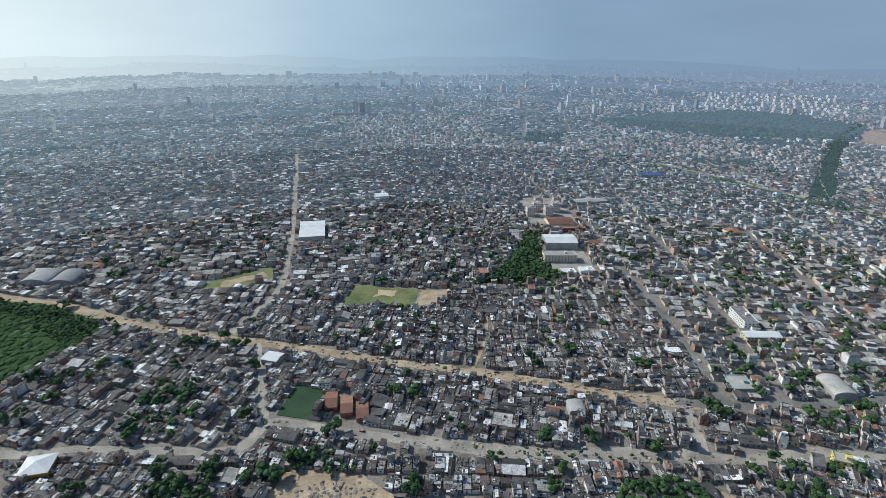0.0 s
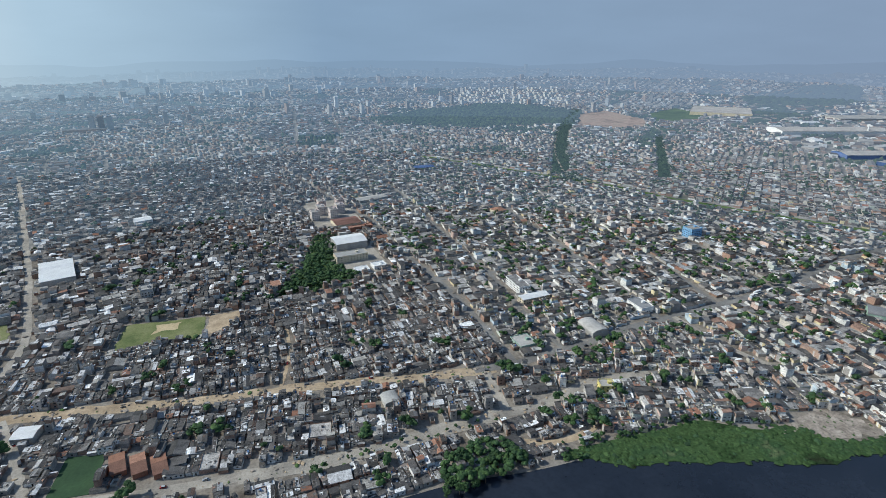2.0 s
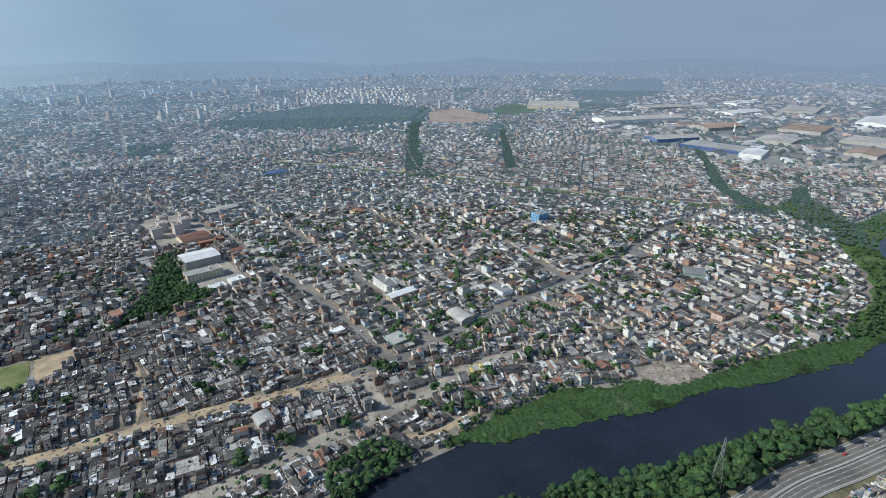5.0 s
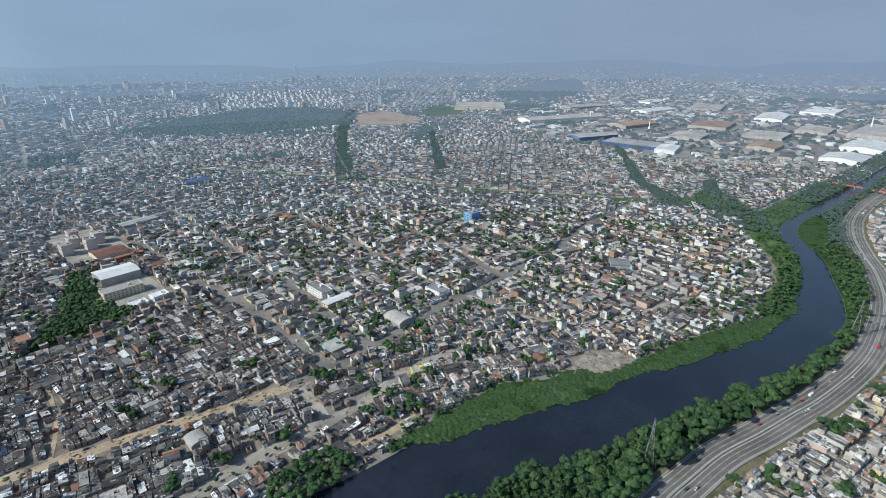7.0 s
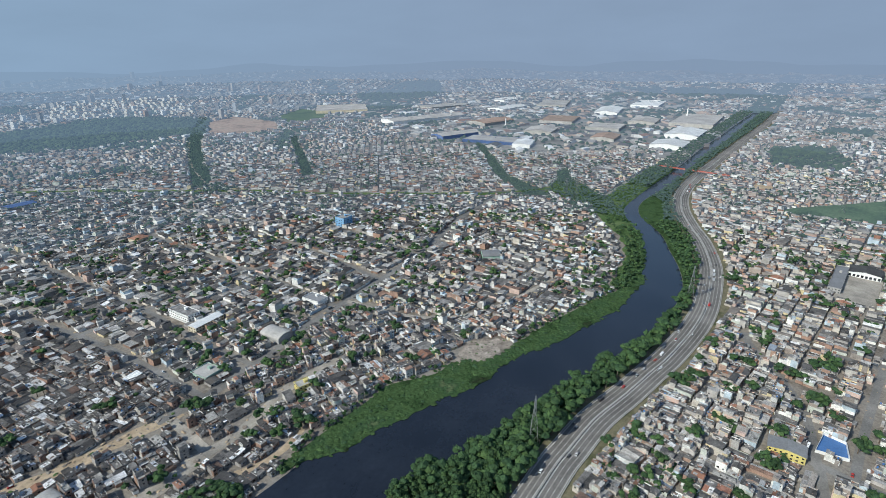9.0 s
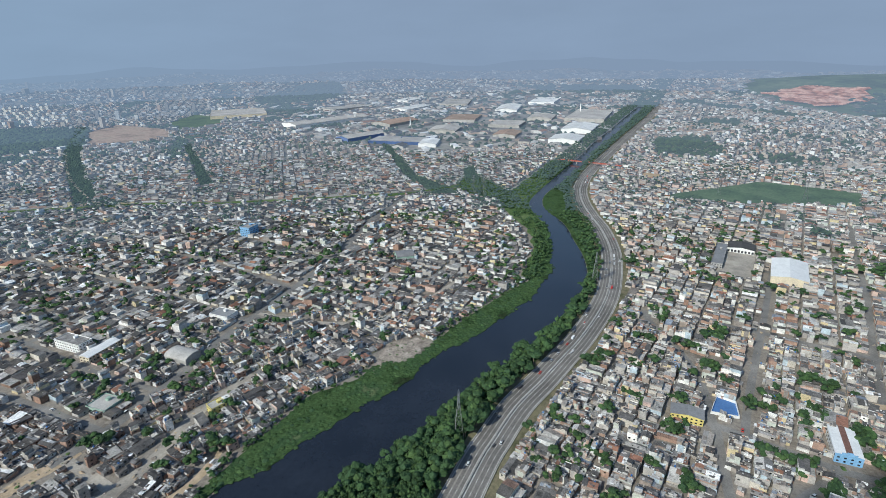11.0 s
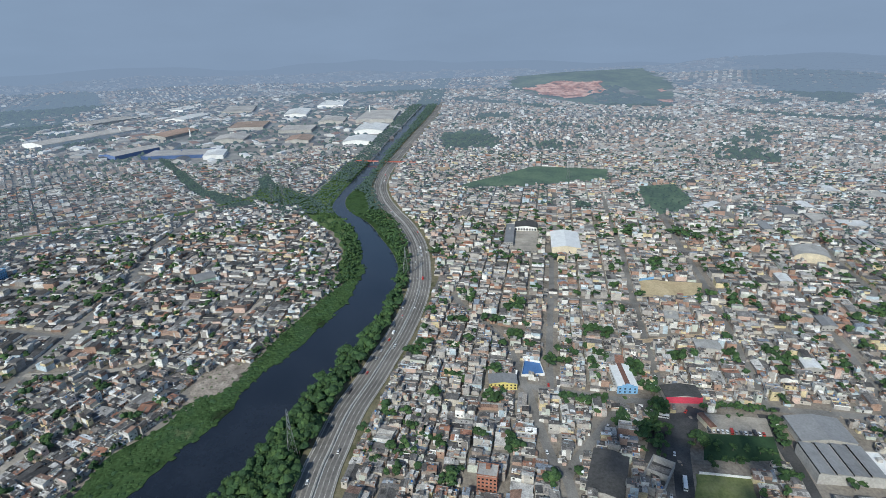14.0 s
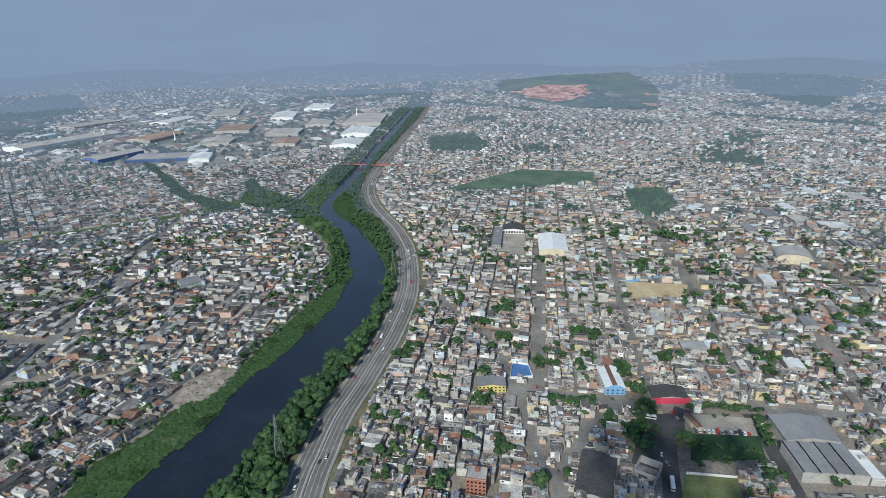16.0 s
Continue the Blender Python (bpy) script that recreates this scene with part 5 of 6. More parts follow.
TEXTS = {"east": "tightly packed low houses with pale walls and grey roofs", "west": "dense low brick houses with dark weathered sheet roofs", "mixed": "packed low houses with dark grey roofs and some pale walls", "bank": "packed brick houses with brown and grey roofs"}
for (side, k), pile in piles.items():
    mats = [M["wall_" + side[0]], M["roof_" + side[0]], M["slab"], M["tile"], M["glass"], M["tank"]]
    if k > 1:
        # from 900 m on, haze is painted into walls and roofs as emission
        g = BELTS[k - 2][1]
        mats[:2] = [surface("haze_glow_walls", TONES[side][0], 0.9, 0.6, 0.1, 0.35, 0, glow=g), surface("haze_glow_roofs", TONES[side][1], 0.8, 0.6, 0.1, 0.35, 0, glow=g)]
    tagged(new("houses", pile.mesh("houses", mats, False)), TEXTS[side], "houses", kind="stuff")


def house_thing(r, w, d, storeys, east):
    side = "e" if east else "w"
    mats = [M["wall_" + side], M["roof_" + side], M["slab"], M["tile"], M["glass"], M["tank"]]
    parts = house(r, w, d, storeys, east, True)
    base = new("house")
    for name in ("wall", "roof", "water_tank", "parapet"):
        p = parts[name]
        if p.box or p.prism or p.drum:
            solid(name, p, mats, base)
    for row in parts["annex"].box[:5]:
        p = Pile()
        p.box.append(row)
        solid({WALL: "annex", ROOF: "roof_sheet", SLAB: "plinth"}[row[9]], p, mats, base)
    for name in ("window", "door"):
        for b in parts[name][:5 if name == "window" else 2]:
            p = Pile()
            p.add_box(*b, 0, GLASS)
            solid(name, p, mats, base)
    floors = ("one-storey", "two-storey", "three-storey")[storeys - 1]
    tagged(base, f"{floors} {'painted masonry' if east else 'weathered brick'} house in a packed row", "house", "packed houses")
    return base


kinds = {}
for east in (True, False):
    for k in range(14):
        w, d = (3.6 if east else 4.5) + 0.34 * k, (5.6 + 1.6 * (k * 3 % 5)) if east else 7.4 + 0.8 * (k % 4)
        kinds[east, k] = (house_thing(dice, w, d, (1, 2, 1, 1, 2, 3, 1)[k % 7] if east else (1, 1, 2, 1, 1)[k % 5], east), w, d)
used = set()
for x, y, w, d, a, zone, rad in near_houses[:THINGS]:
    k = min(range(14), key=lambda q: abs(kinds[zone[2], q][1] - (w - 0.3)) + 0.3 * abs(kinds[zone[2], q][2] - d) + dice.uniform(0, 0.5))
    ob = kinds[zone[2], k][0]
    m = pose(x, y, 0, 0, 0, math.degrees(a) + (180 if dice.random() < 0.5 else 0))
    if (zone[2], k) in used:
        copy_thing(ob, m)
    else:
        used.add((zone[2], k))
        ob.matrix_basis = m
for key, (ob, w, d) in kinds.items():
    if key not in used:
        for part in (*ob.children, ob):
            bpy.data.objects.remove(part)

# ---------------------------------------------------------------- far town
far_rng = random.Random(11)
FAR_WALL = ((0.74, 0.72, 0.68), (0.5, 0.47, 0.43), (0.42, 0.36, 0.3), (0.4, 0.28, 0.21), (0.52, 0.46, 0.39), (0.66, 0.64, 0.6), (0.34, 0.32, 0.3), (0.5, 0.37, 0.29), (0.3, 0.24, 0.2), (0.44, 0.4, 0.36))
FAR_ROOF = ((0.7, 0.69, 0.68), (0.1, 0.095, 0.09), (0.08, 0.078, 0.075), (0.34, 0.31, 0.28), (0.2, 0.19, 0.18), (0.28, 0.25, 0.22), (0.13, 0.12, 0.115), (0.28, 0.16, 0.11), (0.4, 0.37, 0.33), (0.18, 0.165, 0.155), (0.24, 0.2, 0.17), (0.15, 0.14, 0.13), (0.5, 0.48, 0.45))
FAR_LEAF = ((0.035, 0.06, 0.02), (0.05, 0.08, 0.026), (0.03, 0.055, 0.022))


def lump(r, x, y, z, size, tall):
    """A rough clump of foliage: a squashed, dented ball of few faces."""
    k = 6
    a = np.arange(k) * 2 * math.pi / k + r.uniform(0, 1)
    rad = size * r.uniform(0.7, 1.2, (2, k))
    v = [np.stack([x + rad[i] * np.cos(a + i * 0.5), y + rad[i] * np.sin(a + i * 0.5), z + tall * (0.25, 0.68)[i] * r.uniform(0.8, 1.2, k)], 1) for i in (0, 1)]
    v[1][:, :2] = (v[1][:, :2] - (x, y)) * 0.75 + (x, y)
    top = [[x + r.uniform(-0.3, 0.3) * size, y + r.uniform(-0.3, 0.3) * size, z + tall]]
    i = np.arange(k)
    j = (i + 1) % k
    t = np.concatenate([np.stack([i, j, i + k], 1), np.stack([j, j + k, i + k], 1), np.stack([i + k, j + k, np.full(k, 2 * k)], 1)])
    return np.concatenate([*v, top]), t


WOODS = (
    ((586, 2004), (701, 1781), (801, 1671), (1035, 1612), (1176, 1541), (1474, 1899), (1408, 2104), (1201, 2261), (883, 2174)),
    ((2500, 1934), (2986, 1996), (3300, 1900), (2839, 1556), (2236, 1458), (1821, 1278), (1776, 1328)),
    ((3427, 441), (3514, 6), (3101, -57), (3149, 388)), ((2687, 659), (3187, 664), (3061, 562), (2617, 564)),
    ((2295, 347), (2604, 293), (2417, 263), (2195, 299)), ((1491, -61), (1708, -70), (1780, -196), (1575, -240), (1450, -202)),
    ((3095, 568), (3528, 503), (3230, 423), (2849, 439)), ((3517, -2037), (3791, -2571), (3900, -2900), (2700, -2320), (2198, -1730), (3051, -1789)),
    ((3285, -2224), (3900, -2300), (3900, -2700), (3300, -3100), (2900, -2500)), ((2420, -800), (2900, -930), (2990, -1130), (2330, -1070)),
)


LUMPS = [lump(rng, 0, 0, 0, 1, 1) for _ in range(24)]
FAR_HILL = ((2390, -790), (2800, -600), (3250, -520), (3700, -640), (3800, -1000), (3750, -1500), (2960, -1380), (2310, -1085))
INDUSTRY = ((1345, 493), (1424, 860), (1628, 1228), (1812, 1679), (2244, 1816), (2975, 1201), (3045, 294), (2013, 64), (1512, 116), (1523, 279))
far_rows, far_trees = [[] for _ in BELTS], [Pile() for _ in BELTS]


def belt_of(rad):
    """The belt of distance that a place lies in."""
    return max(k for k, (r, g) in enumerate(BELTS) if rad >= r)


def quarter(x, y):
    """A number from 0 to 1 that changes from one far quarter to the next."""
    return 0.5 + 0.25 * (np.sin(x / 310 + 1.3 * np.sin(y / 450)) + np.sin(y / 270 + 1.1 * np.sin(x / 390 + 2)))


def free_far(x, y):
    """Whether far ground is clear of roads, water, hill and factories."""
    i, j = ((x - X0) / CELL).astype(int), ((y - Y0) / CELL).astype(int)
    known = (i >= 0) & (i < NX) & (j >= 0) & (j < NY)
    off = y - np.interp(x, HIGHWAY[:, 0], HIGHWAY[:, 1])
    return ~(known & taken[i.clip(0, NX - 1), j.clip(0, NY - 1)]) & ~inside(FAR_HILL, x, y) & ~((x > 1100) & (x < 2750) & (off > -20) & (off < 135))


rings = ((1400, 11.0), (1700, 12.5), (2100, 15.0), (2600, 19.0), (3200, 25.0), (3800, 32.0), (4290, 0.0))
turns = (-0.5, 0.15, 0.62, -0.15, 0.4)
pick = np.random.default_rng(23)
for (r0, gap), (r1, _) in zip(rings, rings[1:]):
    m = int(r1 / gap) + 1
    u, v = np.meshgrid(np.arange(-m, m + 1), np.arange(-m, m + 1), indexing="ij")
    street = (v % 3 == 0) | (u % 11 == 0)
    u, v = u[~street], v[~street]
    for k, turn in enumerate(turns):
        n = len(u)
        uu = gap * (u + pick.uniform(-0.2, 0.2, n))
        vv = gap * (v + np.where(v % 3 == 1, -0.12, 0.12) + pick.uniform(-0.1, 0.1, n))
        x, y = uu * math.cos(turn) - vv * math.sin(turn), uu * math.sin(turn) + vv * math.cos(turn)
        rad, phi = np.hypot(x, y), np.arctan2(y, x)
        mine = (quarter(x, y) * 4.999).astype(int) == k
        keep = mine & (rad > r0) & (rad < r1) & (phi > SECTOR[0]) & (phi < SECTOR[1])
        x, y = x[keep], y[keep]
        keep = free_far(x, y)
        x, y = x[keep], y[keep]
        n = len(x)
        leafy = 0.13 + 0.9 * np.clip(np.sin(x / 97 + 2 * np.sin(y / 140)) + np.sin(y / 83 + 1.7 * np.sin(x / 120)) - 1.0, 0, 1)
        for poly in WOODS:
            leafy[inside(poly, x, y)] = 1.0
        wild = pick.random(n) < leafy
        works = inside(INDUSTRY, x, y) & ((y < 780) | (pick.random(n) < 0.6))
        z = rise(x, y)
        belt = belt_of(r0)
        w, d = gap * pick.uniform(0.55, 0.98, n), gap * pick.uniform(0.5, 0.98, n)
        h = pick.choice((3.0, 3.2, 3.4, 5.6, 6.0, 6.2, 8.8), n)
        hall = pick.random(n) < 0.02
        w[hall], d[hall], h[hall] = w[hall] * 2.6, d[hall] * 1.7, 8.0
        tower = (pick.random(n) < 0.008) & (r0 >= 2100) & (np.arctan2(y, x) > 0.6)
        w[tower], d[tower], h[tower] = 15.0, 13.0, pick.uniform(20, 42, tower.sum())
        far_rows[belt] += np.stack([x, y, z, w, d, h, turn + pick.normal(0, 0.05, n)], 1)[~wild & ~works].tolist()
        for x_, y_, z_ in zip(x[wild], y[wild], z[wild]):
            size = pick.uniform(0.4, 0.72) * gap
            cv, ct = LUMPS[int(pick.integers(24))]
            far_trees[belt].raw.append((cv * (size, size, pick.uniform(6, 11)) + (x_, y_, z_ - 1), ct, 0))


def far_block(x, y, w, d, h, a):
    """One plain block of the far town, in the belt that it stands in."""
    far_rows[belt_of(math.hypot(x, y))].append((x, y, float(rise(np.array([x]), np.array([y]))[0]), w, d, h, a))


def far_mesh(rows, mats):
    """Blocks of the far town: four walls and a roof with a low ridge each."""
    b = np.array(rows, float)
    sx, sy = np.array([-1, 1, 1, -1, -1, 1, 1, -1, -1, 1]) / 2, np.array([-1, -1, 1, 1, -1, -1, 1, 1, 0, 0]) / 2
    lx, ly = b[:, 3:4] * sx, b[:, 4:5] * sy
    ridge = np.where(np.arange(len(b)) % 3 > 0, 0.13, 0.02) * b[:, 4]
    lz = b[:, 2:3] + np.where(np.arange(10) < 4, -3.0, 0.0) + b[:, 5:6] * (np.arange(10) > 3) + ridge[:, None] * (np.arange(10) > 7)
    c, s = np.cos(b[:, 6:7]), np.sin(b[:, 6:7])
    v = np.stack([b[:, 0:1] + c * lx - s * ly, b[:, 1:2] + s * lx + c * ly, lz], -1).reshape(-1, 3)
    k = np.arange(len(b))[:, None, None] * 10
    walls = (k + np.array([(0, 1, 5, 4), (1, 2, 6, 5), (2, 3, 7, 6), (3, 0, 4, 7)])).reshape(-1, 4)
    roofs = (k + np.array([(4, 5, 9, 8), (6, 7, 8, 9)])).reshape(-1, 4)
    ends = (k + np.array([(5, 6, 9), (7, 4, 8)])).reshape(-1, 3)
    return raw_mesh("backdrop_town", v, [walls, roofs], [ends], [np.zeros(len(walls)), np.ones(len(roofs))], [np.zeros(len(ends))], mats)


estate = []
for i in range(20):  # long estate of cream apartment blocks
    for j in range(7):
        f, g = i / 19, j / 6
        x, y = 1105 + 448 * f + 290 * g + far_rng.uniform(-7, 7), 2335 - 226 * f + 510 * g + far_rng.uniform(-9, 9)
        if far_rng.random() < 0.85:
            estate.append((x, y, float(rise(np.array([x]), np.array([y]))[0]), far_rng.choice((12, 24)), 11, far_rng.uniform(12, 17), 0.45))
# estate walls and tiles glow with painted haze
estate_mats = [surface("haze_glow_cream_walls", ((0.8, 0.74, 0.62), (0.74, 0.69, 0.6), (0.82, 0.8, 0.74)), 0.9, 0.3, 0.02, 0.15, 0, glow=0.36), surface("haze_glow_tiles", ((0.35, 0.2, 0.14), (0.42, 0.3, 0.22)), 0.9, 0.3, 0.02, 0.2, 0, glow=0.36)]
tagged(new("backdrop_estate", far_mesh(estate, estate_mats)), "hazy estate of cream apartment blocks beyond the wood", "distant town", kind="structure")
for x, y, h in ((-325, 2063, 46), (-300, 2066, 48), (-275, 2064, 46), (546, 2394, 50), (-345, 2040, 12)):
    far_block(x, y, 16 if h > 20 else 120, 18, h, 0.0)
for i in range(120):  # high-rise clusters of the skyline
    a, rad = radians(far_rng.gauss(84, 13)), far_rng.uniform(2900, 4200)
    far_block(rad * math.cos(a), rad * math.sin(a), far_rng.uniform(14, 34), far_rng.uniform(14, 20), far_rng.uniform(16, 44), far_rng.uniform(0, 0.6))
for i in range(1500):  # smaller sheds and yards among the factories
    x, y = far_rng.uniform(1330, 3000), far_rng.uniform(60, 1800)
    if inside(INDUSTRY, x, y) and not is_taken(x, y) and not any(abs(x - q[1]) < q[3] * 0.5 + 20 and abs(y - q[2]) < q[4] * 0.5 + 22 for q in SHEDS):
        if far_rng.random() < 0.3:
            v, t = LUMPS[i % 24]
            size = far_rng.uniform(7, 15)
            far_trees[belt_of(math.hypot(x, y))].raw.append((v * (size, size, far_rng.uniform(7, 12)) + (x, y, -1), t, 0))
        else:
            far_block(x, y, far_rng.uniform(16, 62), far_rng.uniform(12, 36), far_rng.uniform(4, 8), far_rng.choice((0.1, -0.4, 0.6)))
for x in np.arange(2600, 4150, 16):  # trees along river and highway towards the horizon
    for off in np.arange(16, 112, 15):
        px, py = x + far_rng.uniform(-7, 7), float(np.interp(x, HIGHWAY[:, 0], HIGHWAY[:, 1])) + off + far_rng.uniform(-5, 5)
        v, t = LUMPS[far_rng.randrange(24)]
        far_trees[belt_of(math.hypot(px, py))].raw.append((v * (11, 11, far_rng.uniform(8, 13)) + (px, py, float(rise(np.array([px]), np.array([py]))[0]) - 1), t, 0))
for poly in WOODS:  # close canopy of the far woods
    p = np.array(poly, float)
    gap = 15 + (np.hypot(*p.mean(0)) - 1500) / 170
    for x in np.arange(p[:, 0].min(), p[:, 0].max(), gap * 1.25):
        for y in np.arange(p[:, 1].min(), p[:, 1].max(), gap):
            px, py = x + far_rng.uniform(-0.5, 0.5) * gap, y + far_rng.uniform(-0.5, 0.5) * gap
            warp = (70 * noise.noise(Vector((px / 120, py / 120, 3.0))) + 260 * noise.noise(Vector((px / 420, py / 420, 6.0)))) * min(1, len(poly) / 7)
            rad = math.hypot(px, py)
            if not inside(poly, px + warp, py + warp) or not 1420 < rad < 4780 or noise.noise(Vector((px / 60, py / 60, 9.0))) < -0.3:
                continue
            belt = max(k for k, (r, g) in enumerate(BELTS) if rad >= r)
            v, t = LUMPS[far_rng.randrange(24)]
            s = far_rng.uniform(7, 13)
            far_trees[belt].raw.append((v * (gap * 0.72, gap * 0.72, s) + (px, py, float(rise(np.array([px]), np.array([py]))[0]) - 1), t, 0))
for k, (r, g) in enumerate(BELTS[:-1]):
    # haze painted as emission into the belt's walls and roofs, stronger on foliage
    mats = [surface("haze_glow_walls", FAR_WALL, 0.9, 0.3, 0.02, 0.2, 0, glow=g), surface("haze_glow_roofs", FAR_ROOF, 0.8, 0.3, 0.02, 0.2, 0, glow=g)]
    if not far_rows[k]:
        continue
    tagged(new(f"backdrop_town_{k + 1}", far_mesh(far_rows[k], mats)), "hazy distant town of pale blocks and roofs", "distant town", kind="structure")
    tagged(new(f"backdrop_woods_{k + 1}", far_trees[k].mesh("backdrop_woods", [surface("haze_glow_foliage", FAR_LEAF, 0.9, 0.3, 0.02, 0.3, 0, glow=min(0.96, g * 1.15 + 0.06))])), "hazy distant woods and street trees", "distant woods", kind="structure")

# ---------------------------------------------------------------- trees
def crown(r, radius, tall, lumps, leaves):
    """A crown of small dented clumps in a few boughs, with loose leaf sprays all over."""
    p = Pile()
    boughs = max(3, lumps // 7)
    seats = [(r.uniform(0, 2 * math.pi), radius * 0.62 * math.sqrt(r.random()), r.uniform(0.2, 0.62)) for _ in range(boughs)]
    spots_ = []
    for k in range(lumps):
        a, q, f = seats[k % boughs]
        x, y = q * math.cos(a) + r.normal(0, radius * 0.2), q * math.sin(a) + r.normal(0, radius * 0.2)
        z = tall * (f + r.uniform(-0.18, 0.16)) * (1.08 - 0.4 * math.hypot(x, y) / radius)
        s = radius * (r.uniform(0.16, 0.29) if lumps > 20 else r.uniform(0.34, 0.52))
        spots_.append((x, y, z, s))
        p.raw.append((*lump(r, x, y, z, s, s * r.uniform(0.8, 1.2)), 0))
    c = np.array(spots_)[r.integers(0, lumps, leaves)]
    a, b = r.uniform(0, 2 * math.pi, leaves), r.uniform(-0.1, 1.5, leaves)
    out = c[:, 3] * r.uniform(0.85, 1.3, leaves)
    c = c[:, :3] + np.stack([out * np.cos(a) * np.cos(b), out * np.sin(a) * np.cos(b), out * (0.2 + 0.9 * np.sin(b))], 1)
    v = c[:, None] + r.normal(0, radius * (0.05 if lumps > 20 else 0.085), (leaves, 3, 3))
    p.raw.append((v.reshape(-1, 3), np.arange(3 * leaves).reshape(-1, 3), 0))
    return p


def tree_thing(r, height):
    radius = height * r.uniform(0.42, 0.55)
    base = new("tree")
    bm = bmesh.new()
    spots = [((0, 0, -0.4), (0.1, 0, height * 0.45), height * 0.035, height * 0.02)]
    for k in range(4):
        a = k * 1.6 + r.uniform(0, 0.6)
        spots.append(((0.08, 0, height * r.uniform(0.3, 0.42)), (radius * 0.5 * math.cos(a), radius * 0.5 * math.sin(a), height * r.uniform(0.55, 0.7)), height * 0.016, height * 0.006))
    for a, b, r0, r1 in spots:
        way = Vector(b) - Vector(a)
        made = bmesh.ops.create_cone(bm, segments=7, radius1=r0, radius2=r1, depth=way.length, cap_ends=True)
        bmesh.ops.transform(bm, verts=made["verts"], matrix=Matrix.Translation((Vector(a) + Vector(b)) / 2) @ way.to_track_quat("Z", "Y").to_matrix().to_4x4())
    me = bpy.data.meshes.new("trunk")
    bm.to_mesh(me)
    bm.free()
    me.materials.append(M["bark"])
    new("trunk", me).parent = base
    top = solid("crown", crown(r, radius, height * 0.72, 38, 560), [M["leaf"]], base)
    top.location.z = height * 0.28
    return tagged(base, "broad-crowned green tree with dense foliage", "tree", "town trees")


# where trees stand: the bank between river and highway, gardens, woods, street corners
spots = []


def bank(x, y):
    return y > np.interp(x, HIGHWAY[:, 0], HIGHWAY[:, 1]) + 17 and y < np.interp(x, WATER_RIGHT[:, 0], WATER_RIGHT[:, 1]) - 1


for x in np.arange(150, 1150, 6.0):
    for y in np.arange(-10, 190, 6.0):
        px, py = x + rng.uniform(-2.2, 2.2), y + rng.uniform(-2.2, 2.2)
        if bank(px, py + (0 if px < 620 else 3)) and not inside(AREAS[21][3], px, py):
            spots.append((px, py, rng.uniform(8, 16.5) if px < 480 else rng.uniform(8, 13.5) if px < 620 else rng.uniform(6, 10)))
for x in np.arange(1120, 2600, 9):
    road_y, right_y, left_y = (np.interp(x, q[:, 0], q[:, 1]) for q in (HIGHWAY, WATER_RIGHT, WATER_LEFT))
    for y in (*np.arange(road_y + 18, right_y - 3, 8), *np.arange(left_y + 4, left_y + 46, 9)):
        spots.append((x + rng.uniform(-4, 4), y + rng.uniform(-3, 3), rng.uniform(8, 13)))
for x in np.arange(150, 900, 7.0):
    for y in np.arange(-10, 190, 7.0):
        px, py = x + rng.uniform(-3, 3), y + rng.uniform(-3, 3)
        if bank(px, py) and not (bank(px, py + 12) and bank(px, py - 12)):
            spots.append((px, py, rng.uniform(2.5, 5.5)))
for poly, gap, lo, hi in (
    (AREAS[7][3], 5.5, 7, 12), (((-560, 545), (-489, 526), (-413, 512), (-346, 478), (-336, 456), (-352, 430), (-425, 488), (-500, 506)), 6.5, 4, 8), (AREAS[22][3], 8, 6, 11), (AREAS[20][3], 14, 5, 9),
    (((104, 232), (117, 265), (141, 275), (167, 264), (177, 247), (156, 241)), 6, 7, 11),
    (((-113, 279), (-92, 295), (-61, 291), (-53, 279)), 7, 5, 9), (((-194, 216), (-185, 264), (-154, 272), (-128, 241), (-133, 216)), 7, 6, 10),
    (((283, -157), (296, -145), (326, -170), (315, -177)), 7, 6, 9), (((275, -223), (280, -237), (283, -190), (277, -185)), 6, 5, 8), (((290, -246), (331, -257), (329, -263), (290, -254)), 6, 5, 9),
    (((329, -218), (331, -255), (327, -255), (325, -217)), 6, 4, 7), *((poly, 8, 5, 10) for poly in CHANNELS),
    (((1177, -122), (1239, -126), (1370, -236), (1291, -276)), 12, 6, 10),
    (((665, 879), (723, 867), (729, 963), (683, 985)), 9, 6, 11), (((-176, 345), (-223, 355), (-248, 324), (-196, 308)), 9, 5, 9), (((864, 202), (920, 167), (959, 233), (939, 290)), 9, 6, 10),
):
    p = np.array(poly)
    for x in np.arange(p[:, 0].min(), p[:, 0].max(), gap):
        for y in np.arange(p[:, 1].min(), p[:, 1].max(), gap):
            px, py = x + rng.uniform(-0.4, 0.4) * gap, y + rng.uniform(-0.4, 0.4) * gap
            if inside(poly, px, py):
                spots.append((px, py, rng.uniform(lo, hi)))
for line, lo, hi in ((MAT_OUT[::2], 1, 9), (wl[(wl[:, 0] > 90) & (wl[:, 0] < 215)][::2], 2, 9), (wl[wl[:, 0] > 800][::2], 3, 12)):  # bushes along the far bank
    for a, n in zip(line, normals(line)):
        for _ in range(2):
            if rng.random() < 0.6 and not 355 < a[0] < 432:
                q = a + n * rng.uniform(lo, hi)
                spots.append((q[0], q[1], rng.uniform(3, 7.5)))
for a, e in zip(WILD_OUT, WILD_IN):
    for f in np.arange(0.12, 1.0, 0.16):
        if rng.random() < 0.72:
            q = a + (e - a) * f + rng.uniform(-3, 3, 2)
            spots.append((q[0], q[1], rng.uniform(4, 9.5)))
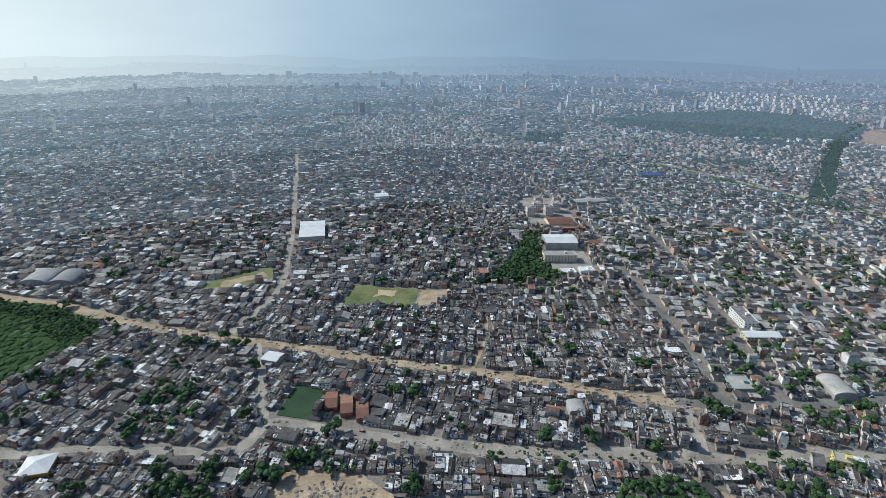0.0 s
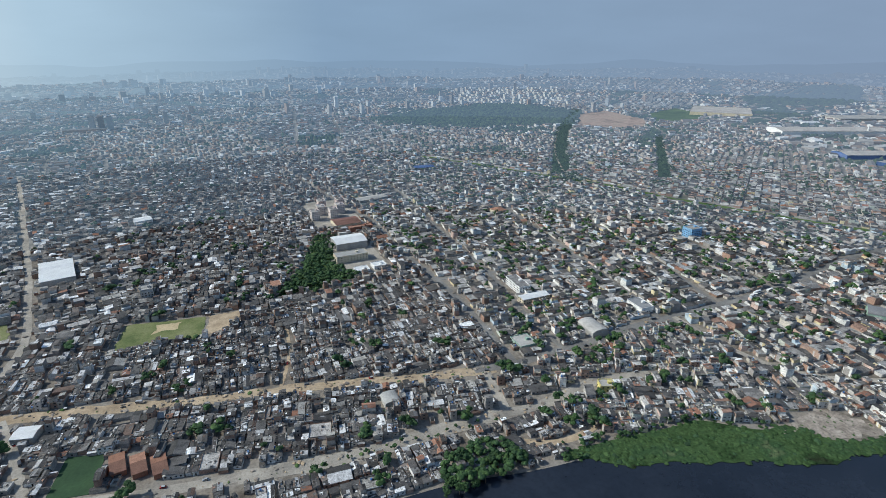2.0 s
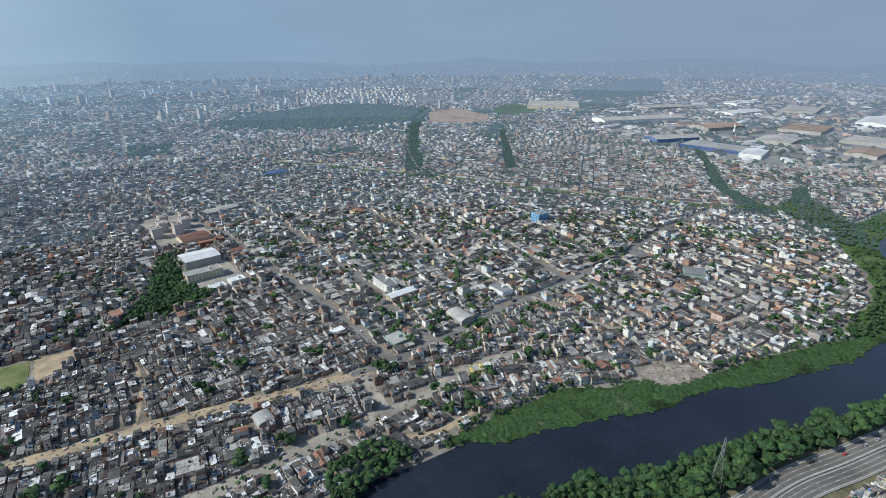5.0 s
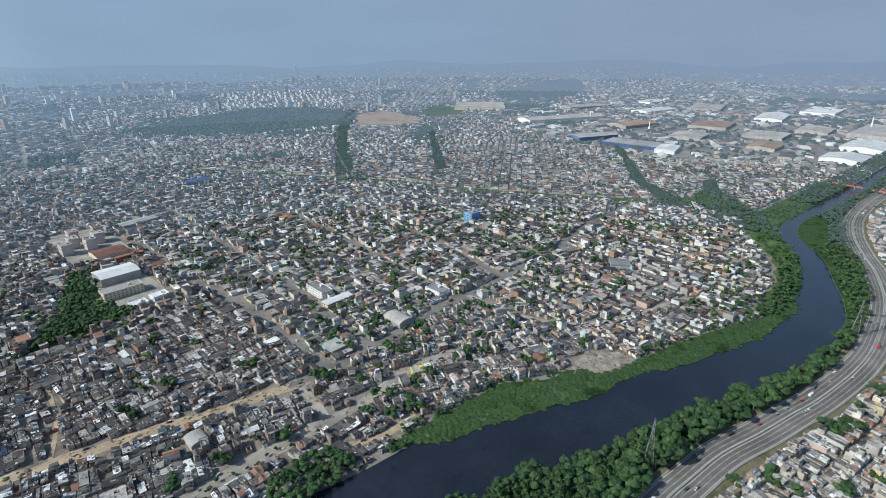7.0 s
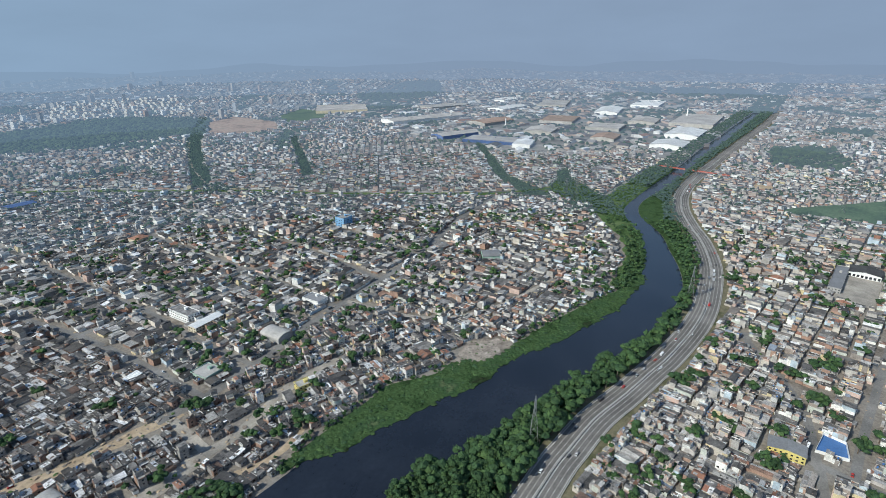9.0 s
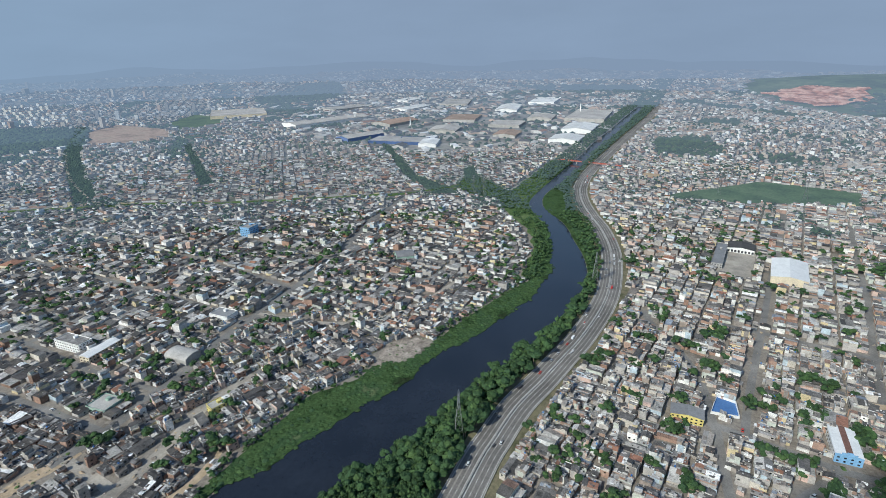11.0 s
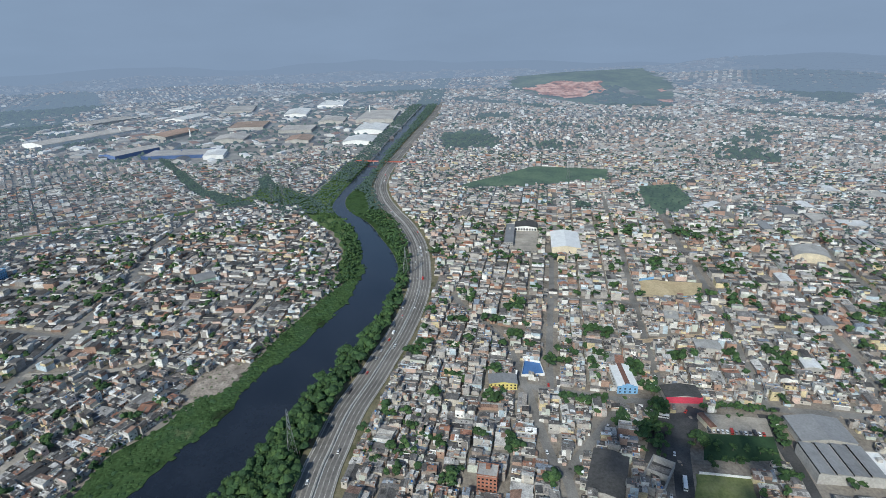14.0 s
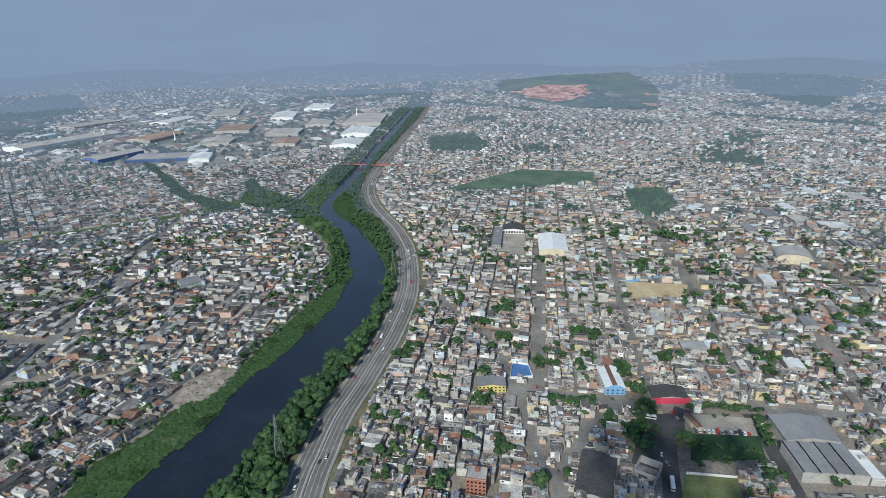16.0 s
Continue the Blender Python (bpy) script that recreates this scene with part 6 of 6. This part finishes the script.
for x, y in plots:
    if noise.noise(Vector((x / 90, y / 90, 1.0))) > -0.1:
        for k in range(rng.integers(1, 4 if math.hypot(x, y) < 700 and y < 60 else 3)):
            spots.append((x + rng.uniform(-4, 4), y + rng.uniform(-4, 4), rng.uniform(7, 12.5)))
for x, y, w, d, a, zone, rad in near_houses[::3]:  # yard trees behind houses
    green = noise.noise(Vector((x / 70, y / 70, 12.0)))
    if dice.random() < 0.55 and (zone[2] and green > (-0.12 if zone[0] == -0.08 else 0.1) or green > 0.36):
        spots.append((x - math.sin(a) * (d / 2 + 1), y + math.cos(a) * (d / 2 + 1), dice.uniform(6.0, 11.5)))
for x, y, h in ((217, 338, 13), (266, 341, 8), (283, 344, 7), (314, 378, 8), (350, 372, 7), (557, 376, 12), (574, 379, 11), (591, 378, 12), (602, 382, 10), (421, 371, 7), (512, 355, 7)):
    spots.append((x, y, h))
GROVES = (
    (-210, 362, 10), (-227, 351, 8), (-222, 309, 5), (-93, 293, 8), (-153, 277, 7), (-172, 263, 8), (-110, 273, 7), (-78, 316, 4), (-17, 264, 5), (-190, 337, 7), (-149, 331, 4), (-314, 500, 7), (-209, 450, 5), (-345, 627, 11), (-389, 592, 11), (-245, 629, 7), (-122, 670, 6), (-207, 735, 7), (-65, 714, 6), (14, 634, 5), (67, 664, 6), (-398, 511, 7), (-338, 376, 5), (213, 345, 5), (327, 345, 5), (108, 312, 4), (148, 303, 4), (75, 312, 4),
    (620, 378, 6), (673, 392, 6), (361, 291, 4), (395, 279, 5), (417, 209, 5), (240, 258, 7), (315, 392, 4), (361, 517, 5), (569, 249, 6), (448, 252, 5),
    (514, -90, 12), (527, -106, 9), (407, -106, 6), (351, -137, 6), (409, -219, 9), (405, -234, 8), (406, -308, 9), (395, -316, 7), (730, -372, 18), (710, -388, 15), (725, -423, 14), (881, -280, 20), (474, -461, 14), (454, -432, 8), (459, -164, 7), (417, -155, 6), (353, -108, 6), (357, -49, 5), (655, -115, 9), (651, -165, 8), (648, -197, 9), (738, -291, 14), (618, -288, 12), (531, -314, 8), (542, -374, 9), (590, -376, 14), (382, -360, 8), (464, -362, 8), (514, -455, 12), (316, -39, 6), (304, -57, 5), (272, -80, 5), (323, -144, 7), (322, -163, 6), (333, -171, 5), (311, -155, 7), (299, -191, 5), (490, -66, 6))
for x, y, wide in GROVES:
    for k in range(int(3 + wide * wide / 22)):
        a, q = rng.uniform(0, 6.28), wide * math.sqrt(rng.random())
        spots.append((x + q * math.cos(a), y + q * math.sin(a), rng.uniform(8, 12.5)))
for (ax, ay), (ex, ey) in (((336, -240), (338, -214)), ((296, -184), (286, -236)), ((321, -258), (291, -247)), ((334, -237), (331, -256))):
    for f in np.linspace(0, 1, 7):
        spots.append((ax + (ex - ax) * f + rng.uniform(-1, 1), ay + (ey - ay) * f + rng.uniform(-1, 1), rng.uniform(6, 9)))
for x in np.arange(62, 172, 9):
    spots.append((x + rng.uniform(-3, 3), 294 + rng.uniform(-4, 4), rng.uniform(3, 5.5)))
def on_roof(x, y):
    for sx, sy, w, d, a in SITES:
        u, v = (x - sx) * math.cos(a) + (y - sy) * math.sin(a), (y - sy) * math.cos(a) - (x - sx) * math.sin(a)
        if abs(u) < w / 2 + 2 and abs(v) < d / 2 + 2:
            return True
    return False


spots = [q for q in spots if math.hypot(q[0], q[1]) > 150 and not on_roof(q[0], q[1])]
spots.sort(key=lambda q: math.hypot(q[0], q[1]))
heights = (4.5, 5.5, 6.5, 7.5, 8.5, 10.0, 11.5, 13.0, 15.0)
models = [tree_thing(rng, h) for h in heights]
first = set()
for x, y, h in spots[:290]:
    k = min(range(len(models)), key=lambda q: abs(heights[q] - h))
    m = pose(x, y, 0, 0, 0, rng.uniform(0, 360))
    if k in first:
        copy_thing(models[k], m)
    else:
        first.add(k)
        models[k].matrix_basis = m
for k, ob in enumerate(models):
    if k not in first:
        for part in (*ob.children, ob):
            bpy.data.objects.remove(part)


def merged(p):
    """The triangles of a pile's loose pieces as one array."""
    at = np.cumsum([0] + [len(v) for v, t, m in p.raw])
    return np.concatenate([v for v, t, m in p.raw]), np.concatenate([t + k for (v, t, m), k in zip(p.raw, at)])


FULL = [merged(crown(rng, 0.5, 0.75, 9, 60)) for _ in range(10)]
THIN = [merged(crown(rng, 0.55, 0.72, 4, 12)) for _ in range(10)]
SPARE = [merged(crown(rng, 0.58, 0.72, 3, 2)) for _ in range(10)]
DISTANT = [merged(crown(rng, 0.62, 0.72, 2, 1)) for _ in range(10)]
woods, woods_far = Pile(), Pile()
for x, y, h in spots[290:]:
    rad = math.hypot(x, y)
    v, t = (FULL if rad < 500 else THIN if rad < 720 else SPARE if rad < 950 else DISTANT)[rng.integers(10)]
    a, s = rng.uniform(0, 6.28), rng.uniform(0.85, 1.12)
    turn = np.array([[math.cos(a), math.sin(a), 0], [-math.sin(a), math.cos(a), 0], [0, 0, 1]])
    (woods if rad < 900 else woods_far).raw.append((v @ turn * (h * s, h * s, h) + (x, y, h * 0.25), t, 0))
    if rad < 620:
        woods.add_drum(x, y, -0.3, h * 0.03, h * 0.5, 0.6, 1)
tagged(new("woods", woods.mesh("woods", [M["leaf"], M["bark"]])), "dense green trees along the river, gardens and streets", "trees", kind="stuff")
# these farther crowns carry painted haze emission
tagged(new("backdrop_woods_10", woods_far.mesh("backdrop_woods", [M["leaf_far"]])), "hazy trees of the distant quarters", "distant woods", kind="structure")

# ---------------------------------------------------------------- green hill and bare red hillside far off
SCARS = (((3110, -630), (3230, -780), (3150, -900), (3120, -1010), (2860, -960), (2760, -860), (2690, -720), (2860, -610)), ((2560, -1117), (2540, -1188), (2407, -1113), (2446, -1064)), ((2860, -1230), (2860, -1300), (2790, -1270), (2790, -1200)))


def hillside(name, polys, holes, lift, step, mat, label, category):
    """The cells of the hill that lie in an uneven outline, draped over the land."""
    xs, ys = np.arange(2250, 3850, step), np.arange(-1650, -450, step)
    gx, gy = np.meshgrid(xs, ys, indexing="ij")
    z = rise(gx, gy) + lift + 2.5 * np.sin(gx / 37 + 2 * np.sin(gy / 29)) * (lift > 3)
    quads, m = [], len(ys)
    for i in range(len(xs) - 1):
        for j in range(m - 1):
            x, y = xs[i] + step / 2, ys[j] + step / 2
            x, y = x + 75 * noise.noise(Vector((x / 90, y / 90, 5.0))), y + 75 * noise.noise(Vector((x / 90, y / 90, 8.0)))
            if any(inside(p, x, y) for p in polys) and not any(inside(p, x, y) for p in holes):
                quads.append((i * m + j, (i + 1) * m + j, (i + 1) * m + j + 1, i * m + j + 1))
    q = np.array(quads)
    mesh = raw_mesh(name, np.stack([gx, gy, z], -1).reshape(-1, 3), [q], [], [np.zeros(len(q))], [], [mat])
    return tagged(new(name, mesh), label, category, kind="structure")


# pasture and bare earth both have haze painted in as emission
hillside("backdrop_hill", (FAR_HILL,), WOODS[-1:], 1.5, 20, surface("haze_glow_pasture", ((0.05, 0.085, 0.035), (0.085, 0.125, 0.05), (0.12, 0.14, 0.07)), 0.95, 0.03, 0.006, 0.4, 0, vary=False, glow=0.52), "hazy green hill behind the town", "hill")
hillside("backdrop_cutting", SCARS, (), 6.0, 14, surface("haze_glow_red_earth", ((0.2, 0.13, 0.09), (0.5, 0.2, 0.12), (0.66, 0.4, 0.31), (0.36, 0.17, 0.1)), 0.95, 0.05, 0.02, 0.5, 0, vary=False, glow=0.42), "bare red earth cutting on a far hill", "hillside")

# ---------------------------------------------------------------- pylons
def beam(pile, a, b, t=0.16):
    """A thin bar between two points, as three sides of a prism."""
    a, b = np.array(a, float), np.array(b, float)
    w = b - a
    w /= np.linalg.norm(w)
    u = np.cross(w, (0, 0, 1) if abs(w[2]) < 0.9 else (1, 0, 0))
    u /= np.linalg.norm(u)
    n = np.cross(w, u)
    ring = [u * t, (-0.5 * u + 0.87 * n) * t, (-0.5 * u - 0.87 * n) * t]
    v = np.array([a + r for r in ring] + [b + r for r in ring])
    t3 = np.array([(0, 1, 4), (0, 4, 3), (1, 2, 5), (1, 5, 4), (2, 0, 3), (2, 3, 5)])
    pile.raw.append((v, t3, 0))


def pylon_thing(high):
    base = new("pylon")
    steps = [(0.0, 3.6), (0.25, 2.7), (0.5, 1.8), (0.72, 1.0), (1.0, 0.5)]
    for sx, sy in ((1, 1), (1, -1), (-1, 1), (-1, -1)):
        p = Pile()
        for (f, r), (g, s) in zip(steps, steps[1:]):
            beam(p, (sx * r, sy * r, f * high - 0.3), (sx * s, sy * s, g * high), 0.14)
        solid("leg", p, [M["steel"]], base)
    for (f, r), (g, s) in zip(steps, steps[1:]):
        p = Pile()
        for ax, ay in ((1, 0), (-1, 0), (0, 1), (0, -1)):
            e, d = np.array((ax - ay, ay + ax)), np.array((ax + ay, ay - ax))
            beam(p, (*(e * r), f * high), (*(d * s), g * high), 0.08)
            beam(p, (*(d * r), f * high), (*(e * s), g * high), 0.08)
            beam(p, (*(e * s), g * high), (*(d * s), g * high), 0.08)
        solid("bracing", p, [M["steel"]], base)
    for f, w in ((0.74, 7.5), (0.86, 6.2), (0.97, 4.6)):
        p = Pile()
        for s in (1, -1):
            for y in (0.6, -0.6):
                beam(p, (0, y, f * high + 0.8), (s * w, 0, f * high), 0.14)
                beam(p, (0, y, f * high - 0.8), (s * w, 0, f * high), 0.14)
        arm = solid("crossarm", p, [M["steel"]], base)
        for s in (1, -1):
            p = Pile()
            beam(p, (s * w, 0, f * high), (s * w, 0, f * high - 1.8), 0.18)
            solid("insulator", p, [M["glass"]], arm, "dark hanging insulator string")
    return tagged(base, "tall lattice steel pylon of a power line", "pylon", "power line pylons")


first_pylon = pylon_thing(40)
for k, (x, y, turn) in enumerate(((305, 97, 20), (612, 24, 10), (958, 273, 60), (955, 253, 60), (1046, 278, 60), (1090, -165, 80), (1090, -305, 80), (1020, -5, 80), (834, 651, 30), (900, 477, 30), (1230, -205, 80))):
    m = pose(x, y, 0, 0, 0, turn)
    if k:
        copy_thing(first_pylon, m)
    else:
        first_pylon.matrix_basis = m

# ---------------------------------------------------------------- footbridge
bridge = group_of("footbridge", 1294, 88, math.atan2(145, 40))
one("deck", bridge, M["concrete"], (0, 0, 6.0, 152, 3.0, 0.5))
for s in (1, -1):
    one("railing", bridge, M["rust"], (0, s * 1.5, 6.5, 152, 0.15, 1.4))
    one("girder", bridge, M["rust"], (0, s * 1.3, 5.2, 152, 0.3, 0.8))
for u in (-74, -38, -8, 30, 74):
    one("pier", bridge, M["concrete"], (u, 0, -0.5, 1.0, 1.6, 5.8))
tagged(bridge, "long red footbridge across river and highway", "footbridge")

# ---------------------------------------------------------------- vehicles
def wedge(parts, mats, name, parent):
    """A body from stacked, tapered boxes: (x0, x1, half width, z0, z1, taper)."""
    v, q = [], []
    for x0, x1, hw, z0, z1, taper in parts:
        k = len(v)
        mid = (x0 + x1) / 2
        v += [(x0, -hw, z0), (x1, -hw, z0), (x1, hw, z0), (x0, hw, z0)]
        v += [(mid + (x - mid) * taper, y * (0.5 + taper / 2), z1) for x, y in ((x0, -hw), (x1, -hw), (x1, hw), (x0, hw))]
        q += [[k + i for i in f] for f in ((0, 3, 2, 1), (4, 5, 6, 7), (0, 1, 5, 4), (1, 2, 6, 5), (2, 3, 7, 6), (3, 0, 4, 7))]
    ob = new(name, raw_mesh(name, np.array(v, float), [np.array(q)], [], [np.zeros(len(q))], [], mats))
    ob.parent = parent
    return ob


def vehicle(name, label, length, width, high, box):
    base = new(name)
    hw = width / 2
    if box:
        wedge([(-length / 2, length / 2, hw, 0.35, high, 0.97)], [M["white" if length > 8 else "car"]], "body", base)
        wedge([(-length / 2 + 0.3, length / 2 + 0.03, hw + 0.02, high * 0.5, high * 0.78, 1.0)], [M["glass"]], "window_band", base)
    else:
        wedge([(-length / 2, length / 2, hw, 0.3, high * 0.52, 0.94), (-length * 0.32, length * 0.22, hw * 0.9, high * 0.94, high, 0.96)], [M["car"]], "body", base)
        wedge([(-length * 0.4, length * 0.27, hw * 0.94, high * 0.52, high * 0.95, 0.76)], [M["glass"]], "cabin_glass", base)
    for s in (1, -1):
        for u in (-0.32, 0.32):
            bm = bmesh.new()
            bmesh.ops.create_cone(bm, segments=10, radius1=0.33, radius2=0.33, depth=0.22, cap_ends=True, matrix=Matrix.Translation((u * length, s * (hw - 0.1), 0.33)) @ Matrix.Rotation(math.pi / 2, 4, "X"))
            me = bpy.data.meshes.new("wheel")
            bm.to_mesh(me)
            bm.free()
            me.materials.append(M["rubber"])
            new("wheel", me).parent = base
    return tagged(base, label, name, "vehicles on the roads")


fleet = [vehicle("car", "small car on the asphalt road", 4.1, 1.75, 1.48, False), vehicle("van", "closed delivery van on the road", 5.4, 2.0, 2.3, True), vehicle("bus", "city bus on the road", 11.5, 2.5, 3.1, True)]
parked = []
s_h = np.concatenate([[0], np.cumsum(np.linalg.norm(np.diff(HIGHWAY, axis=0), axis=1))])
for k in range(46):
    u, side_ = dice.uniform(190, 1150), dice.choice((1, -1))
    off = side_ * dice.choice((2.9, 6.4, 9.9))
    p = [np.interp(u, s_h, lane(off)[:, i]) for i in (0, 1)]
    q = [np.interp(u + 3, s_h, lane(off)[:, i]) for i in (0, 1)]
    parked.append((p[0], p[1], 0.5, math.degrees(math.atan2(q[1] - p[1], q[0] - p[0])), 0 if dice.random() < 0.8 else 1))
for label, mat, half_w, uneven, pts in STREETS:
    line = spline(pts, 5)
    n = normals(line)
    for i in range(2, len(line) - 2, 5):
        if math.hypot(*line[i]) < 560 and dice.random() < 0.42:
            d = line[i + 1] - line[i - 1]
            s = dice.choice((1, -1))
            x, y = line[i] + n[i] * s * (half_w - 1.3)
            parked.append((x, y, 0.22, math.degrees(math.atan2(d[1], d[0])) + (180 if s > 0 else 0), 0 if dice.random() < 0.85 else 1))
for k in range(13):  # cars parked in a row in the yard
    parked.append((312 - 0.55 * k, -204 - 3.1 * k, 0.5, 165 + dice.uniform(-5, 5), 0 if k % 5 else 1))
for x, y, a in ((263, -163, 159), (545, 362, 3), (556, 366, 3), (575, 364, 5), (330, -176, 70)):
    parked.append((x, y, 0.45, a, 2))
parked = parked[:290]
shown = set()
for x, y, z, a, kind_of in parked:
    m = pose(x, y, z, 0, 0, a)
    if kind_of in shown:
        copy_thing(fleet[kind_of], m)
    else:
        shown.add(kind_of)
        fleet[kind_of].matrix_basis = m

# ---------------------------------------------------------------- heaps of earth and debris
heaps = Pile()


def heap(x, y, s, tone):
    v, t = LUMPS[dice.randrange(24)]
    heaps.raw.append((v * (s * dice.uniform(0.7, 1.6), s * dice.uniform(0.7, 1.6), s * 0.6) + (x, y, 0.15), t, tone))


for row, (label, mat, half_w, uneven, pts) in enumerate(STREETS):
    line = spline(pts, 5)
    n = normals(line)
    busy = (5.0, 0.8, 4.0, 1.8, 0.8)[row] if row < 5 else 0.3
    for i in range(len(line)):
        if math.hypot(*line[i]) > 620:
            continue
        for _ in range(int(busy + dice.random())):
            spot = line[i] + n[i] * dice.uniform(-1, 1) * half_w + (dice.uniform(-2.5, 2.5), dice.uniform(-2.5, 2.5))
            heap(*spot, 0.2 + 1.6 * dice.random() ** 3, dice.choice((0, 0, 1, 2, 2, 3, 4)))
for _ in range(260):
    heap(dice.gauss(-70, 17), dice.gauss(258, 8), dice.uniform(0.3, 1.6), dice.choice((0, 0, 1, 4)))
    x, y = dice.uniform(360, 430), dice.uniform(164, 203)
    if inside(AREAS[11][3], x, y):
        heap(x, y, dice.uniform(0.3, 1.2), dice.choice((0, 0, 1, 3)))
tagged(new("debris", heaps.mesh("debris", [M["rubble"], M["soil"], M["dirt"], M["grass"], M["dark_roof"]])), "scattered heaps of earth, rubble, scrap and weeds", "debris", kind="stuff")

# low tufts of weed that make the floating mat and the wetland uneven
tufts = Pile()
for a, e in zip(MAT_OUT, MAT_IN):
    for _ in range(9):
        x, y = a + (e - a) * dice.uniform(-0.05, 1.0) + (dice.uniform(-3, 3), dice.uniform(-3, 3))
        v, t = LUMPS[dice.randrange(24)]
        s = dice.uniform(0.5, 1.9)
        tufts.raw.append((v * (s * 1.4, s * 1.4, s * 0.55) + (x, y, 0.25), t, dice.choice((0, 0, 0, 0, 1))))
for _ in range(3200):
    x, y = dice.uniform(-640, -334), dice.uniform(302, 560)
    if inside(AREAS[6][3], x, y):
        v, t = LUMPS[dice.randrange(24)]
        s = dice.uniform(1.2, 3.6)
        tufts.raw.append((v * (s * 1.3, s * 1.3, s * 0.6) + (x, y, 0.1), t, 0 if dice.random() < 0.8 else 1))
tagged(new("weed_tufts", tufts.mesh("weed_tufts", [M["mat"], M["leaf"]])), "low tufts of green weed on river mat and wetland", "water weed", kind="stuff")

# ---------------------------------------------------------------- small unseen clouds, added outside the view to cast the shade on yards and houses
cloud_mat = surface("cloud", ((0.8, 0.8, 0.8),), 1.0, 0.02, 0.01, 0.05, 0)
for name, gx_, gy_, wide, count_ in (("cloud", 268, -172, 62, 46), ("cloud", 312, -45, 22, 8)):
    p = Pile()
    for k in range(count_):
        a, q = dice.uniform(0, 6.28), math.sqrt(dice.random())
        v, t = LUMPS[k % 24]
        s = wide * dice.uniform(0.11, 0.21)
        p.raw.append((v * (s, s, s * 0.8) + (q * wide * 1.15 * math.cos(a), q * wide * 0.85 * math.sin(a), dice.uniform(-6, 6)), t, 0))
    puff = solid(name, p, [cloud_mat])
    puff.location = (gx_ + math.cos(SUN_AZ) * 620 / math.tan(SUN_EL), gy_ + math.sin(SUN_AZ) * 620 / math.tan(SUN_EL), 620)
    tagged(puff, "unseen small cloud added to shade the town", "cloud", kind="structure")
